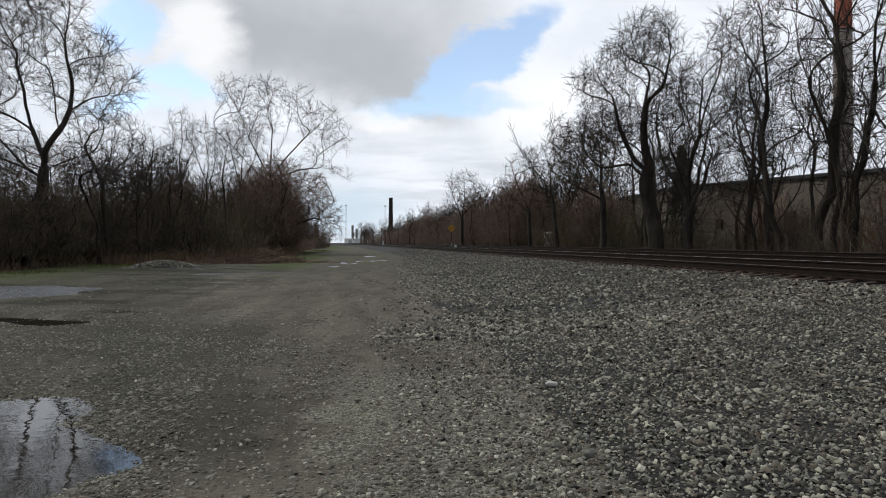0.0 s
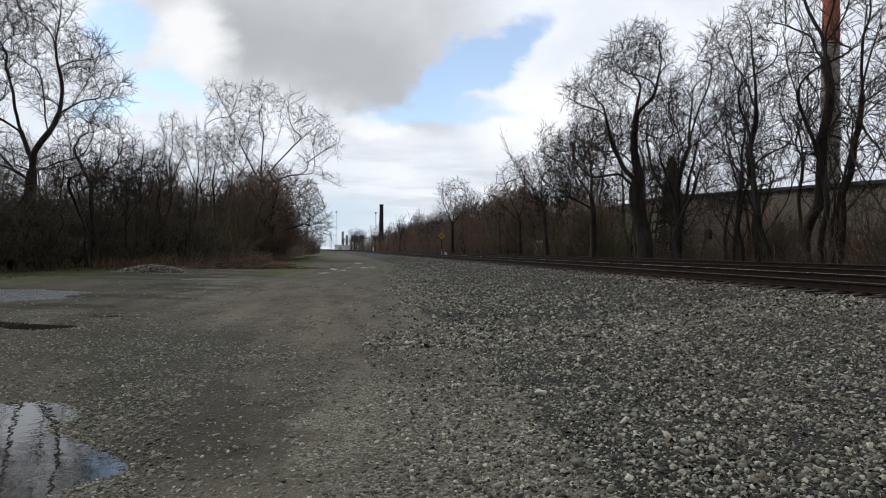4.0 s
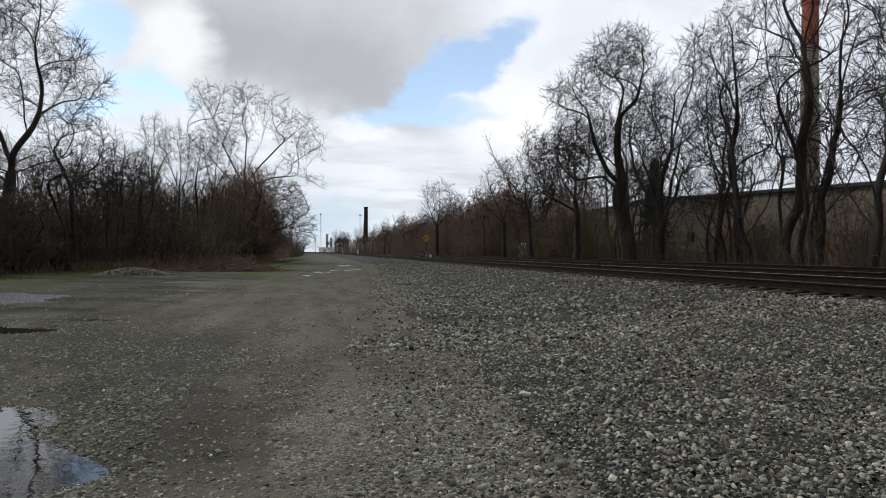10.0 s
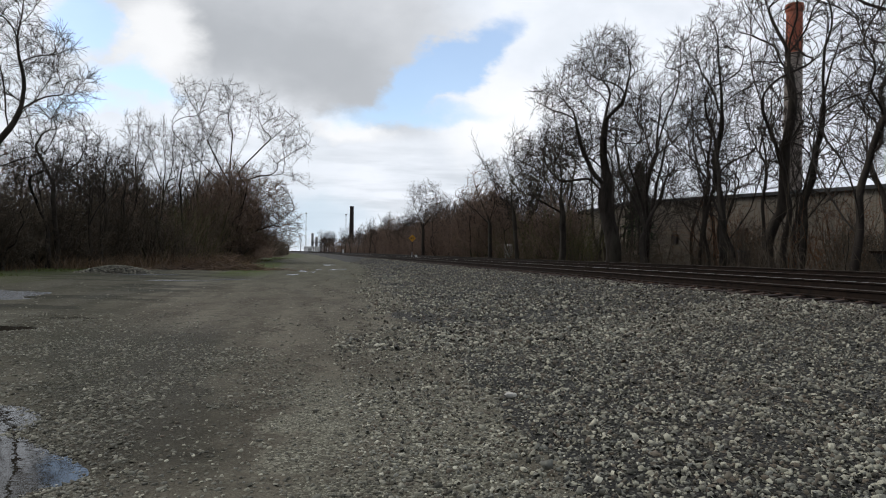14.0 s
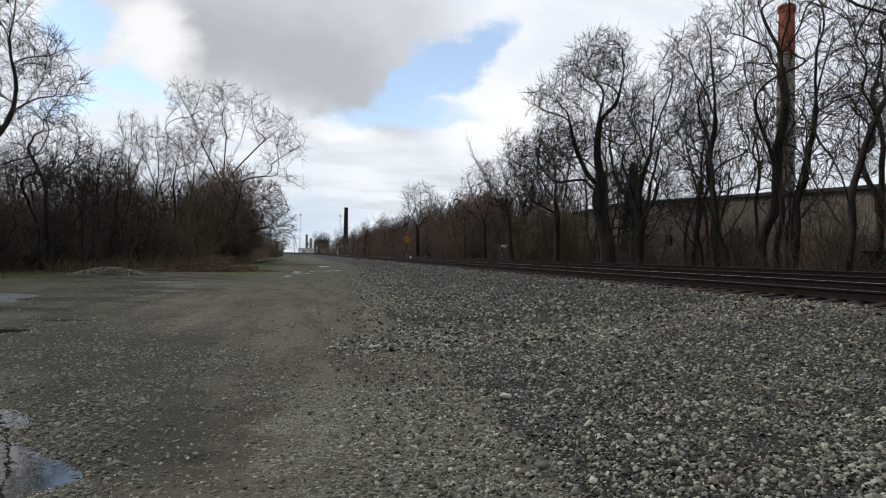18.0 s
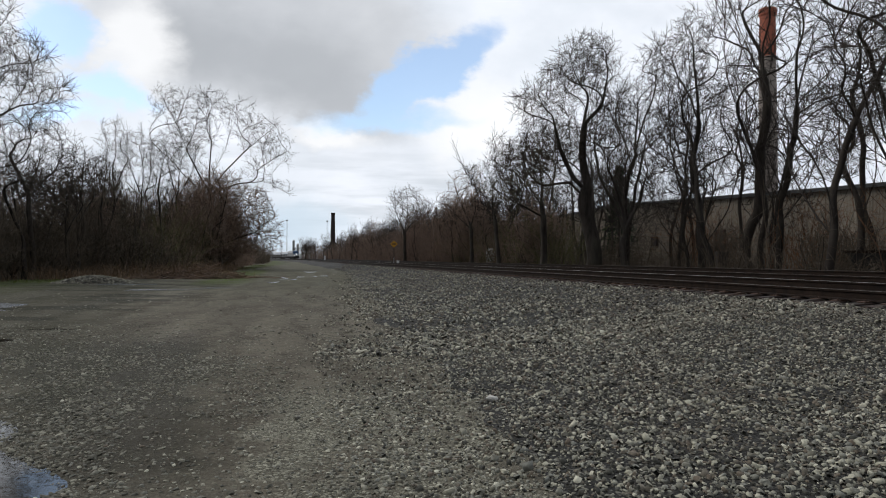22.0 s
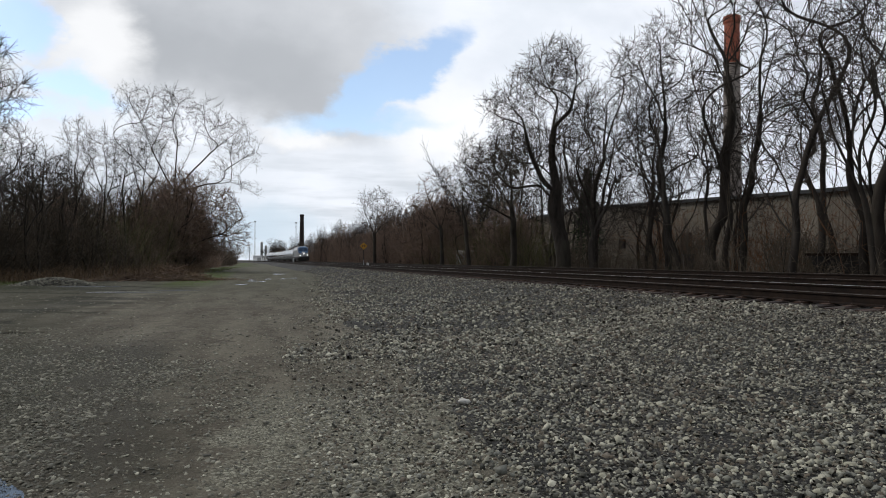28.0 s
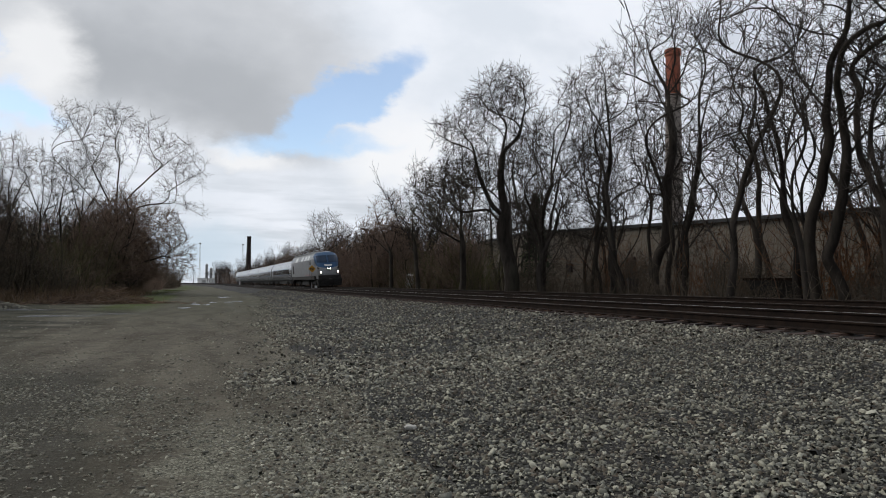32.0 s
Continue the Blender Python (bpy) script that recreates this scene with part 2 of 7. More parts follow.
def ground_material():
    """Packed dirt lane with fine gravel, coarser gravel at its sides, damp hollows, turf towards the woods."""
    m = bpy.data.materials.new("lot_ground")
    m.use_nodes = True
    t = m.node_tree
    bsdf = t.nodes["Principled BSDF"]
    where = put(t, "ShaderNodeTexCoord").outputs["Object"]
    sep = put(t, "ShaderNodeSeparateXYZ")
    link(t, where, sep.inputs[0])
    p = calc(t, "MULTIPLY_ADD", sep.outputs[0], NX, calc(t, "MULTIPLY", sep.outputs[1], NY))
    s = calc(t, "MULTIPLY_ADD", sep.outputs[0], -NY, calc(t, "MULTIPLY", sep.outputs[1], NX))
    broad = noise_of(t, where, 0.35, 6.0, 0.6)
    mid = noise_of(t, where, 1.7, 6.0, 0.62)
    fine = noise_of(t, where, 26.0, 5.0, 0.7)
    warp = put(t, "ShaderNodeVectorMath", operation="MULTIPLY_ADD")
    link(t, noise_of(t, where, 11.0, 3.0, 0.6).outputs["Color"], warp.inputs[0])
    warp.inputs[1].default_value = (0.05, 0.05, 0.05)
    link(t, where, warp.inputs[2])
    grit = put(t, "ShaderNodeTexVoronoi")
    rims = put(t, "ShaderNodeTexVoronoi", feature="DISTANCE_TO_EDGE")
    for node in (grit, rims):
        node.inputs["Scale"].default_value = 36.0
        link(t, warp.outputs[0], node.inputs["Vector"])
    dirt = blend(t, step_between(t, mid.outputs[0], 0.35, 0.65), (0.03, 0.026, 0.021), (0.066, 0.058, 0.046))
    dirt = blend(t, step_between(t, fine.outputs[0], 0.38, 0.7, 0.0, 0.75), dirt, (0.105, 0.092, 0.07))
    sg = put(t, "ShaderNodeSeparateColor")
    link(t, grit.outputs["Color"], sg.inputs[0])
    chips = blend(t, sg.outputs[0], (0.035, 0.034, 0.028), (0.21, 0.20, 0.16))
    chips = blend(t, step_between(t, rims.outputs["Distance"], 0.2, 0.06, 0.0, 0.92), chips, (0.012, 0.01, 0.008))
    stony = step_between(t, calc(t, "ADD", calc(t, "ADD", broad.outputs[0], calc(t, "MULTIPLY", mid.outputs[0], 0.5)), step_between(t, p, -0.5, -4.0, 0.0, 0.2)), 0.62, 0.84)
    colour = blend(t, calc(t, "MULTIPLY", stony, 0.95), dirt, chips)
    # wheel ruts along the lane: darker, wetter earth
    rut = noise_of(t, None, 1.0, 3.0, 0.5)
    cv = put(t, "ShaderNodeCombineXYZ")
    link(t, calc(t, "MULTIPLY", p, 0.55), cv.inputs[0])
    link(t, calc(t, "MULTIPLY", s, 0.06), cv.inputs[1])
    link(t, cv.outputs[0], rut.inputs["Vector"])
    wet = step_between(t, rut.outputs[0], 0.50, 0.64)
    colour = blend(t, calc(t, "MULTIPLY", wet, 0.5), colour, (0.05, 0.042, 0.034))
    # brown packed earth on the lane, a strip of coarse gravel beside it, an island of pale grit near its start
    wx = calc(t, "MULTIPLY_ADD", calc(t, "SUBTRACT", mid.outputs[0], 0.5), 1.6, sep.outputs[0])
    wy = calc(t, "MULTIPLY_ADD", calc(t, "SUBTRACT", broad.outputs[0], 0.5), 3.0, sep.outputs[1])
    strip = calc(t, "MULTIPLY", step_between(t, calc(t, "MULTIPLY_ADD", wy, 0.52, wx), -0.2, 0.5), step_between(t, calc(t, "MULTIPLY_ADD", wy, 0.25, wx), 0.25, -0.3))
    strip = calc(t, "MULTIPLY", strip, calc(t, "MULTIPLY", step_between(t, wy, 13.4, 11.0), step_between(t, wy, 3.6, 4.8)))
    isle = calc(t, "MULTIPLY", step_between(t, calc(t, "MULTIPLY_ADD", wy, 0.19, wx), -0.25, 0.3), step_between(t, wy, 8.6, 6.6))
    streaks = noise_of(t, None, 1.0, 5.0, 0.6)
    sv = put(t, "ShaderNodeCombineXYZ")
    link(t, calc(t, "MULTIPLY", calc(t, "MULTIPLY_ADD", wy, 0.1, wx), 1.5), sv.inputs[0])
    link(t, calc(t, "MULTIPLY", wy, 0.22), sv.inputs[1])
    link(t, sv.outputs[0], streaks.inputs["Vector"])
    earth = blend(t, step_between(t, streaks.outputs[0], 0.36, 0.64), (0.068, 0.055, 0.044), (0.175, 0.151, 0.124))
    earth = blend(t, step_between(t, fine.outputs[0], 0.4, 0.7, 0.0, 0.55), earth, (0.16, 0.143, 0.118))
    earth = blend(t, step_between(t, sg.outputs[1], 0.82, 0.9, 0.0, 0.7), earth, blend(t, sg.outputs[2], (0.03, 0.026, 0.021), (0.3, 0.28, 0.235)))
    colour = blend(t, calc(t, "SUBTRACT", 0.92, calc(t, "MULTIPLY", strip, 0.9)), colour, earth)
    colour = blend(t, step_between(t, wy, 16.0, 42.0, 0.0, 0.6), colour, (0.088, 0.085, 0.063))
    grit_col = blend(t, sg.outputs[2], (0.075, 0.068, 0.055), (0.38, 0.36, 0.30))
    grit_col = blend(t, step_between(t, rims.outputs["Distance"], 0.14, 0.03, 0.0, 0.75), grit_col, (0.035, 0.03, 0.022))
    grit_col = blend(t, step_between(t, fine.outputs[0], 0.4, 0.6, 0.0, 0.4), grit_col, (0.175, 0.162, 0.136))
    colour = blend(t, calc(t, "MULTIPLY", isle, step_between(t, mid.outputs[0], 0.34, 0.56, 0.1, 0.95)), colour, grit_col)
    # damp, darker lot away from the lane, with pale silt dried round the puddles
    away = step_between(t, calc(t, "MULTIPLY_ADD", wy, 0.3, wx), -0.2, -2.6)
    colour = blend(t, calc(t, "MULTIPLY", away, 0.55), colour, (0.036, 0.036, 0.023))
    silt = calc(t, "MULTIPLY", step_between(t, streaks.outputs[0], 0.5, 0.58), calc(t, "MULTIPLY", step_between(t, calc(t, "ABSOLUTE", calc(t, "SUBTRACT", wy, 13.3)), 2.6, 1.2), step_between(t, wx, -5.6, -6.6)))
    colour = blend(t, calc(t, "MULTIPLY", silt, 0.7), colour, (0.155, 0.145, 0.122))
    # dark ruts where wheels have turned off across the damp lot
    ruts = noise_of(t, None, 1.0, 4.0, 0.55)
    rv = put(t, "ShaderNodeCombineXYZ")
    link(t, calc(t, "MULTIPLY", wx, 0.16), rv.inputs[0])
    link(t, calc(t, "MULTIPLY", calc(t, "MULTIPLY_ADD", wx, 0.22, sep.outputs[1]), 0.55), rv.inputs[1])
    link(t, rv.outputs[0], ruts.inputs["Vector"])
    crossing = calc(t, "MULTIPLY", step_between(t, ruts.outputs[0], 0.50, 0.60), calc(t, "MULTIPLY", step_between(t, sep.outputs[1], 12.0, 17.0), step_between(t, calc(t, "MULTIPLY_ADD", wy, 0.12, wx), -2.5, -5.5)))
    colour = blend(t, calc(t, "MULTIPLY", crossing, 0.75), colour, (0.024, 0.023, 0.016))
    # moss and short turf near the woods
    edge = calc(t, "MULTIPLY_ADD", calc(t, "MINIMUM", calc(t, "MAXIMUM", calc(t, "SUBTRACT", s, 45.0), 0.0), 115.0), -0.118, calc(t, "ADD", p, 16.5))
    turf = calc(t, "MULTIPLY", step_between(t, calc(t, "ADD", edge, calc(t, "MULTIPLY", streaks.outputs[0], 9.0)), 11.5, 5.5),
                step_between(t, broad.outputs[0], 0.36, 0.54, 0.25, 0.85))
    green = blend(t, fine.outputs[0], (0.036, 0.056, 0.012), (0.10, 0.115, 0.036))
    verge = calc(t, "MULTIPLY", step_between(t, calc(t, "ABSOLUTE", calc(t, "ADD", calc(t, "MULTIPLY_ADD", wy, 0.137, wx), 4.1)), 2.2, 0.6), calc(t, "MULTIPLY", step_between(t, wy, 34.0, 44.0), step_between(t, wy, 92.0, 74.0)))
    turf = calc(t, "MAXIMUM", turf, calc(t, "MULTIPLY", verge, step_between(t, streaks.outputs[0], 0.36, 0.5, 0.15, 0.95)))
    colour = blend(t, turf, colour, green)
    litter = step_between(t, calc(t, "ADD", edge, calc(t, "MULTIPLY", mid.outputs[0], 3.0)), 2.6, 0.6)
    leaf = blend(t, sg.outputs[1], (0.03, 0.021, 0.013), (0.085, 0.058, 0.036))
    colour = blend(t, litter, colour, leaf)
    right = step_between(t, p, 19.0, 21.0)
    colour = blend(t, right, colour, leaf)
    colour = blend(t, 1.0, colour, (0.98, 1.0, 0.92), "MULTIPLY")
    link(t, colour, bsdf.inputs["Base Color"])
    link(t, step_between(t, wet, 0.0, 1.0, 0.95, 0.82), bsdf.inputs["Roughness"])
    bsdf.inputs["Specular IOR Level"].default_value = 0.15
    height = calc(t, "ADD", calc(t, "MULTIPLY", calc(t, "MINIMUM", rims.outputs["Distance"], 0.25), 2.0), calc(t, "MULTIPLY", fine.outputs[0], 0.8))
    b = put(t, "ShaderNodeBump")
    b.inputs["Strength"].default_value, b.inputs["Distance"].default_value = 0.7, 0.02
    link(t, height, b.inputs["Height"])
    link(t, b.outputs[0], bsdf.inputs["Normal"])
    return m


def ballast_material():
    """Crushed grey stone packed close, each stone of its own tone, the shadow in the gaps painted near-black."""
    m = bpy.data.materials.new("ballast")
    m.use_nodes = True
    t = m.node_tree
    bsdf = t.nodes["Principled BSDF"]
    where = put(t, "ShaderNodeTexCoord").outputs["Object"]
    warp = noise_of(t, where, 9.0, 3.0, 0.6)
    moved = put(t, "ShaderNodeVectorMath", operation="MULTIPLY_ADD")
    link(t, warp.outputs["Color"], moved.inputs[0])
    moved.inputs[1].default_value = (0.05, 0.05, 0.05)
    link(t, where, moved.inputs[2])
    cells = put(t, "ShaderNodeTexVoronoi")
    cells.inputs["Scale"].default_value = 25.0
    link(t, moved.outputs[0], cells.inputs["Vector"])
    rims = put(t, "ShaderNodeTexVoronoi", feature="DISTANCE_TO_EDGE")
    rims.inputs["Scale"].default_value = 25.0
    link(t, moved.outputs[0], rims.inputs["Vector"])
    sc = put(t, "ShaderNodeSeparateColor")
    link(t, cells.outputs["Color"], sc.inputs[0])
    ramp = put(t, "ShaderNodeValToRGB")
    ramp.color_ramp.elements[0].color = (0.018, 0.017, 0.014, 1)
    ramp.color_ramp.elements[1].color = (0.15, 0.142, 0.117, 1)
    ramp.color_ramp.elements.new(0.55).color = (0.035, 0.033, 0.028, 1)
    link(t, sc.outputs[0], ramp.inputs[0])
    broad = noise_of(t, where, 0.5, 5.0, 0.6)
    colour = blend(t, step_between(t, broad.outputs[0], 0.45, 0.65, 0.0, 0.4), ramp.outputs[0], (0.06, 0.045, 0.033))
    sep = put(t, "ShaderNodeSeparateXYZ")
    link(t, where, sep.inputs[0])
    p = calc(t, "MULTIPLY_ADD", sep.outputs[0], NX, calc(t, "MULTIPLY", sep.outputs[1], NY))
    between = calc(t, "MULTIPLY", step_between(t, p, 9.2, 10.2), step_between(t, p, 18.2, 17.0, 0.0, 0.8))
    colour = blend(t, between, colour, (0.03, 0.021, 0.015))
    # shadow in the crevices between stones, painted into the colour along the cell rims
    gap_shade = step_between(t, rims.outputs["Distance"], 0.24, 0.08, 0.0, 0.97)
    colour = blend(t, gap_shade, colour, (0.012, 0.011, 0.009))
    link(t, colour, bsdf.inputs["Base Color"])
    bsdf.inputs["Roughness"].default_value = 0.85
    bsdf.inputs["Specular IOR Level"].default_value = 0.3
    b = put(t, "ShaderNodeBump")
    b.inputs["Strength"].default_value, b.inputs["Distance"].default_value = 1.0, 0.03
    link(t, calc(t, "ADD", calc(t, "MINIMUM", rims.outputs["Distance"], 0.25), calc(t, "MULTIPLY", sc.outputs[1], 0.25)), b.inputs["Height"])
    link(t, b.outputs[0], bsdf.inputs["Normal"])
    return m


def stone_material(name="crushed_stone", stain=0.3, stain_colour=(0.095, 0.075, 0.058), spread=(0.48, 0.66), low=1.0):
    """Crushed rock: each stone of its own shade, grey, bluish, rusty or pale."""
    m = bpy.data.materials.new(name)
    m.use_nodes = True
    t = m.node_tree
    bsdf = t.nodes["Principled BSDF"]
    where = put(t, "ShaderNodeTexCoord").outputs["Object"]
    pick = put(t, "ShaderNodeNewGeometry").outputs["Random Per Island"]
    ramp = put(t, "ShaderNodeValToRGB")
    e = ramp.color_ramp.elements
    e[0].position, e[0].color = 0.0, tuple(0.022 * low * k for k in (1, 0.99, 0.84)) + (1,)
    e[1].position, e[1].color = 1.0, (0.56, 0.54, 0.455, 1)
    for at, col in ((0.2, (0.075 * low, 0.073 * low, 0.06 * low)), (0.36, (0.14, 0.108, 0.082)), (0.52, (0.19, 0.186, 0.155)), (0.66, (0.21, 0.21, 0.19)), (0.8, (0.33, 0.315, 0.25)), (0.93, (0.46, 0.44, 0.365))):
        e.new(at).color = (*col, 1)
    link(t, pick, ramp.inputs[0])
    n = noise_of(t, where, 45.0, 4.0, 0.65)
    colour = blend(t, step_between(t, n.outputs[0], 0.4, 0.65, 0.0, 0.3), ramp.outputs[0], (0.06, 0.055, 0.047))
    broad = noise_of(t, where, 0.45, 5.0, 0.6)
    colour = blend(t, step_between(t, broad.outputs[0], spread[0], spread[1], 0.0, stain), colour, stain_colour)
    sep = put(t, "ShaderNodeSeparateXYZ")
    link(t, where, sep.inputs[0])
    p = calc(t, "MULTIPLY_ADD", sep.outputs[0], NX, calc(t, "MULTIPLY", sep.outputs[1], NY))
    dust = calc(t, "MULTIPLY", step_between(t, p, 3.5, 9.2, 0.0, 0.34), step_between(t, broad.outputs[0], 0.3, 0.6, 0.55, 1.0))
    colour = blend(t, dust, colour, (0.07, 0.056, 0.044))
    colour = blend(t, 1.0, colour, (1.0, 0.995, 0.93), "MULTIPLY")
    link(t, colour, bsdf.inputs["Base Color"])
    link(t, step_between(t, n.outputs[0], 0.3, 0.7, 0.6, 0.85), bsdf.inputs["Roughness"])
    bsdf.inputs["Specular IOR Level"].default_value = 0.35
    b = put(t, "ShaderNodeBump")
    b.inputs["Strength"].default_value, b.inputs["Distance"].default_value = 0.4, 0.01
    link(t, n.outputs[0], b.inputs["Height"])
    link(t, b.outputs[0], bsdf.inputs["Normal"])
    return m


def water_material(name, deep, silty, ripple, gloss=0.03):
    m = bpy.data.materials.new(name)
    m.use_nodes = True
    t = m.node_tree
    bsdf = t.nodes["Principled BSDF"]
    where = put(t, "ShaderNodeTexCoord").outputs["Object"]
    silt = noise_of(t, where, 1.2, 5.0, 0.6)
    link(t, blend(t, silt.outputs[0], deep, silty), bsdf.inputs["Base Color"])
    bsdf.inputs["Roughness"].default_value = gloss
    bsdf.inputs["IOR"].default_value = 1.33
    bsdf.inputs["Specular IOR Level"].default_value = 0.5
    b = put(t, "ShaderNodeBump")
    b.inputs["Strength"].default_value, b.inputs["Distance"].default_value = ripple, 0.012
    link(t, noise_of(t, where, 7.0, 2.0, 0.5).outputs[0], b.inputs["Height"])
    link(t, b.outputs[0], bsdf.inputs["Normal"])
    return m


CURVE_AT, CURVE_R = 250.0, 960.0     # beyond here the line bends to the left

M_GROUND, M_BALLAST, M_WATER = ground_material(), ballast_material(), water_material("puddle_water", (0.014, 0.012, 0.009), (0.03, 0.027, 0.021), 0.12)
# pale blue-grey base: silt, with some of the sky's reflection painted in
M_MUDDY = water_material("muddy_water", (0.115, 0.12, 0.125), (0.16, 0.165, 0.17), 0.3, 0.24)
M_STONE = stone_material()
M_STONE_DIRTY = stone_material("dirty_gravel", 0.55, (0.085, 0.08, 0.06), (0.2, 0.55))
M_CHIP = stone_material("pale_gravel", 0.3, (0.10, 0.085, 0.066), low=3.0)
M_STONE_RUSTY = stone_material("rust_stained_stone", 0.9, (0.026, 0.018, 0.013), (0.15, 0.4))
M_PALE_STONE = material("pale_stone", [(0.42, 0.40, 0.36), (0.55, 0.53, 0.48)], scale=12, rough=0.8)
M_BARK = material("bark", [(0.022, 0.018, 0.015), (0.06, 0.05, 0.041)], scale=3, rough=0.95, bump=0.8, bump_scale=22, vary=0.25,
                  stretch=(1, 1, 0.25), stain=(0.07, 0.068, 0.045), stain_scale=0.8, stain_amount=0.3, bump_distance=0.03, spec=0.15)
M_TWIG = material("twigs", [(0.032, 0.027, 0.023), (0.07, 0.057, 0.047)], scale=0.6, rough=0.95, bump=0, vary=0.25, spec=0.15)
M_BRUSH = material("brush_stems", [(0.066, 0.054, 0.04), (0.135, 0.107, 0.079)], scale=0.35, rough=0.95, bump=0, island=0.35, spec=0.15)
M_BRUSH_RED = material("red_brush_stems", [(0.15, 0.105, 0.08), (0.26, 0.185, 0.14)], scale=0.35, rough=0.95, bump=0, island=0.35, spec=0.15)
M_BUD = material("budding_twigs", [(0.085, 0.085, 0.035), (0.13, 0.12, 0.06)], scale=0.5, rough=0.95, bump=0, island=0.3, spec=0.15)
M_BUD_TWIG = material("olive_twigs", [(0.095, 0.085, 0.055), (0.155, 0.135, 0.09)], scale=0.6, rough=0.95, bump=0, vary=0.2, spec=0.15)
M_GRASS = material("grass", [(0.055, 0.085, 0.02), (0.13, 0.145, 0.045)], scale=0.8, rough=0.9, bump=0, island=0.4, spec=0.2)
M_DEAD = material("dead_weeds", [(0.10, 0.066, 0.042), (0.2, 0.14, 0.09)], scale=0.8, rough=0.95, bump=0, island=0.4, spec=0.15)
M_VINE = material("dead_vines", [(0.10, 0.052, 0.028), (0.19, 0.095, 0.05)], scale=0.8, rough=0.95, bump=0, island=0.4, spec=0.15)
M_TINT = material("tinted_windshield", [(0.012, 0.03, 0.065), (0.018, 0.042, 0.085)], scale=1, rough=0.14, bump=0)
M_NEEDLE = material("needles", [(0.012, 0.022, 0.012), (0.035, 0.055, 0.025)], scale=1.5, rough=0.85, bump=0, island=0.3, spec=0.2)
M_RUST = material("rusty_rail", [(0.010, 0.007, 0.0055), (0.026, 0.016, 0.011)], scale=6, rough=0.8, metal=0.0, bump=0.3, bump_scale=80, spec=0.12)
# rubbed rail head whose pale metal also carries a painted glint of sky
M_RAILTOP_GLINT = material("glinting_rail_head", [(0.62, 0.60, 0.58), (0.78, 0.76, 0.73)], scale=2, rough=0.5, metal=0.75, bump=0)
M_RAILTOP_DULL = material("dull_rail_head", [(0.13, 0.115, 0.10), (0.24, 0.215, 0.195)], scale=2, rough=0.6, metal=0.5, bump=0)
M_TIE = material("creosoted_tie", [(0.014, 0.009, 0.007), (0.055, 0.03, 0.02)], scale=5, rough=0.95, bump=0.6, bump_scale=25, vary=0.35, stretch=(0.3, 3, 3))
M_TIE_PLATE = material("rusty_plate", [(0.045, 0.024, 0.016), (0.10, 0.052, 0.03)], scale=8, rough=0.85, metal=0.1, bump=0.3, vary=0.3)
M_TAN = material("tan_steel_cladding", [(0.165, 0.141, 0.108), (0.235, 0.2, 0.157)], scale=0.8, rough=0.6, bump=0.1, vary=0.06, stretch=(1, 1, 0.15),
                 stain=(0.13, 0.085, 0.058), stain_scale=0.5, stain_amount=0.35)
M_ROOF = material("dark_roof", [(0.02, 0.021, 0.022), (0.045, 0.045, 0.045)], scale=2, rough=0.7)
M_BRICK_RED = material("red_paint_brick", [(0.36, 0.10, 0.055), (0.44, 0.14, 0.08)], scale=3, rough=0.85, bump=0.5, bump_scale=12, stain=(0.2, 0.1, 0.075), stain_scale=1.2)
M_BRICK_GREY = material("weathered_brick", [(0.28, 0.235, 0.20), (0.38, 0.325, 0.28)], scale=3, rough=0.9, bump=0.5, bump_scale=12, stain=(0.12, 0.09, 0.075), stain_scale=0.5)
M_BRICK_DARK = material("dark_brick", [(0.022, 0.016, 0.015), (0.045, 0.03, 0.026)], scale=2, rough=0.9, bump=0.5, bump_scale=15, stain=(0.04, 0.03, 0.026))
M_WHITE = material("white_paint", [(0.62, 0.62, 0.60), (0.76, 0.76, 0.74)], scale=1.5, rough=0.5, bump=0.05, stain=(0.4, 0.38, 0.34), stain_amount=0.3)
M_CLEAN_WHITE = material("clean_white_cladding", [(0.78, 0.78, 0.77), (0.86, 0.86, 0.85)], scale=0.5, rough=0.5, bump=0.03)
M_YELLOW = material("yellow_sign_face", [(0.52, 0.25, 0.01), (0.6, 0.30, 0.015)], scale=3, rough=0.45, bump=0.05)
M_BLACK = material("black_paint", [(0.012, 0.012, 0.012), (0.03, 0.028, 0.026)], scale=4, rough=0.6, bump=0.1, stain=(0.06, 0.05, 0.04))
M_STEEL = material("galvanised_steel", [(0.28, 0.28, 0.28), (0.4, 0.4, 0.39)], scale=6, rough=0.5, metal=0.6, bump=0.1)
M_SILVER = material("stainless_side", [(0.32, 0.325, 0.33), (0.43, 0.435, 0.44)], scale=1.2, rough=0.25, metal=0.92, bump=0.05, stretch=(1, 0.1, 1),
                    stain=(0.28, 0.26, 0.24), stain_scale=0.6, stain_amount=0.3)
# darker copy of the stainless steel, with shade put into its colour
M_SILVER_SHADED = material("shaded_stainless", [(0.10, 0.10, 0.102), (0.15, 0.15, 0.152)], scale=1.2, rough=0.45, metal=0.6, bump=0.05, stain=(0.1, 0.09, 0.08), stain_amount=0.4)
M_LOCO_GREY = material("silver_paint", [(0.21, 0.215, 0.22), (0.28, 0.285, 0.29)], scale=1.2, rough=0.4, metal=0.3, bump=0.05, stain=(0.25, 0.22, 0.19), stain_amount=0.35)
M_LOCO_BLUE = material("blue_paint", [(0.02, 0.068, 0.155), (0.03, 0.09, 0.19)], scale=1.2, rough=0.45, bump=0.03, spec=0.3, stain=(0.05, 0.09, 0.14), stain_amount=0.3)
M_LOCO_RED = material("red_paint", [(0.35, 0.03, 0.03), (0.42, 0.05, 0.045)], scale=2, rough=0.4, bump=0.03)
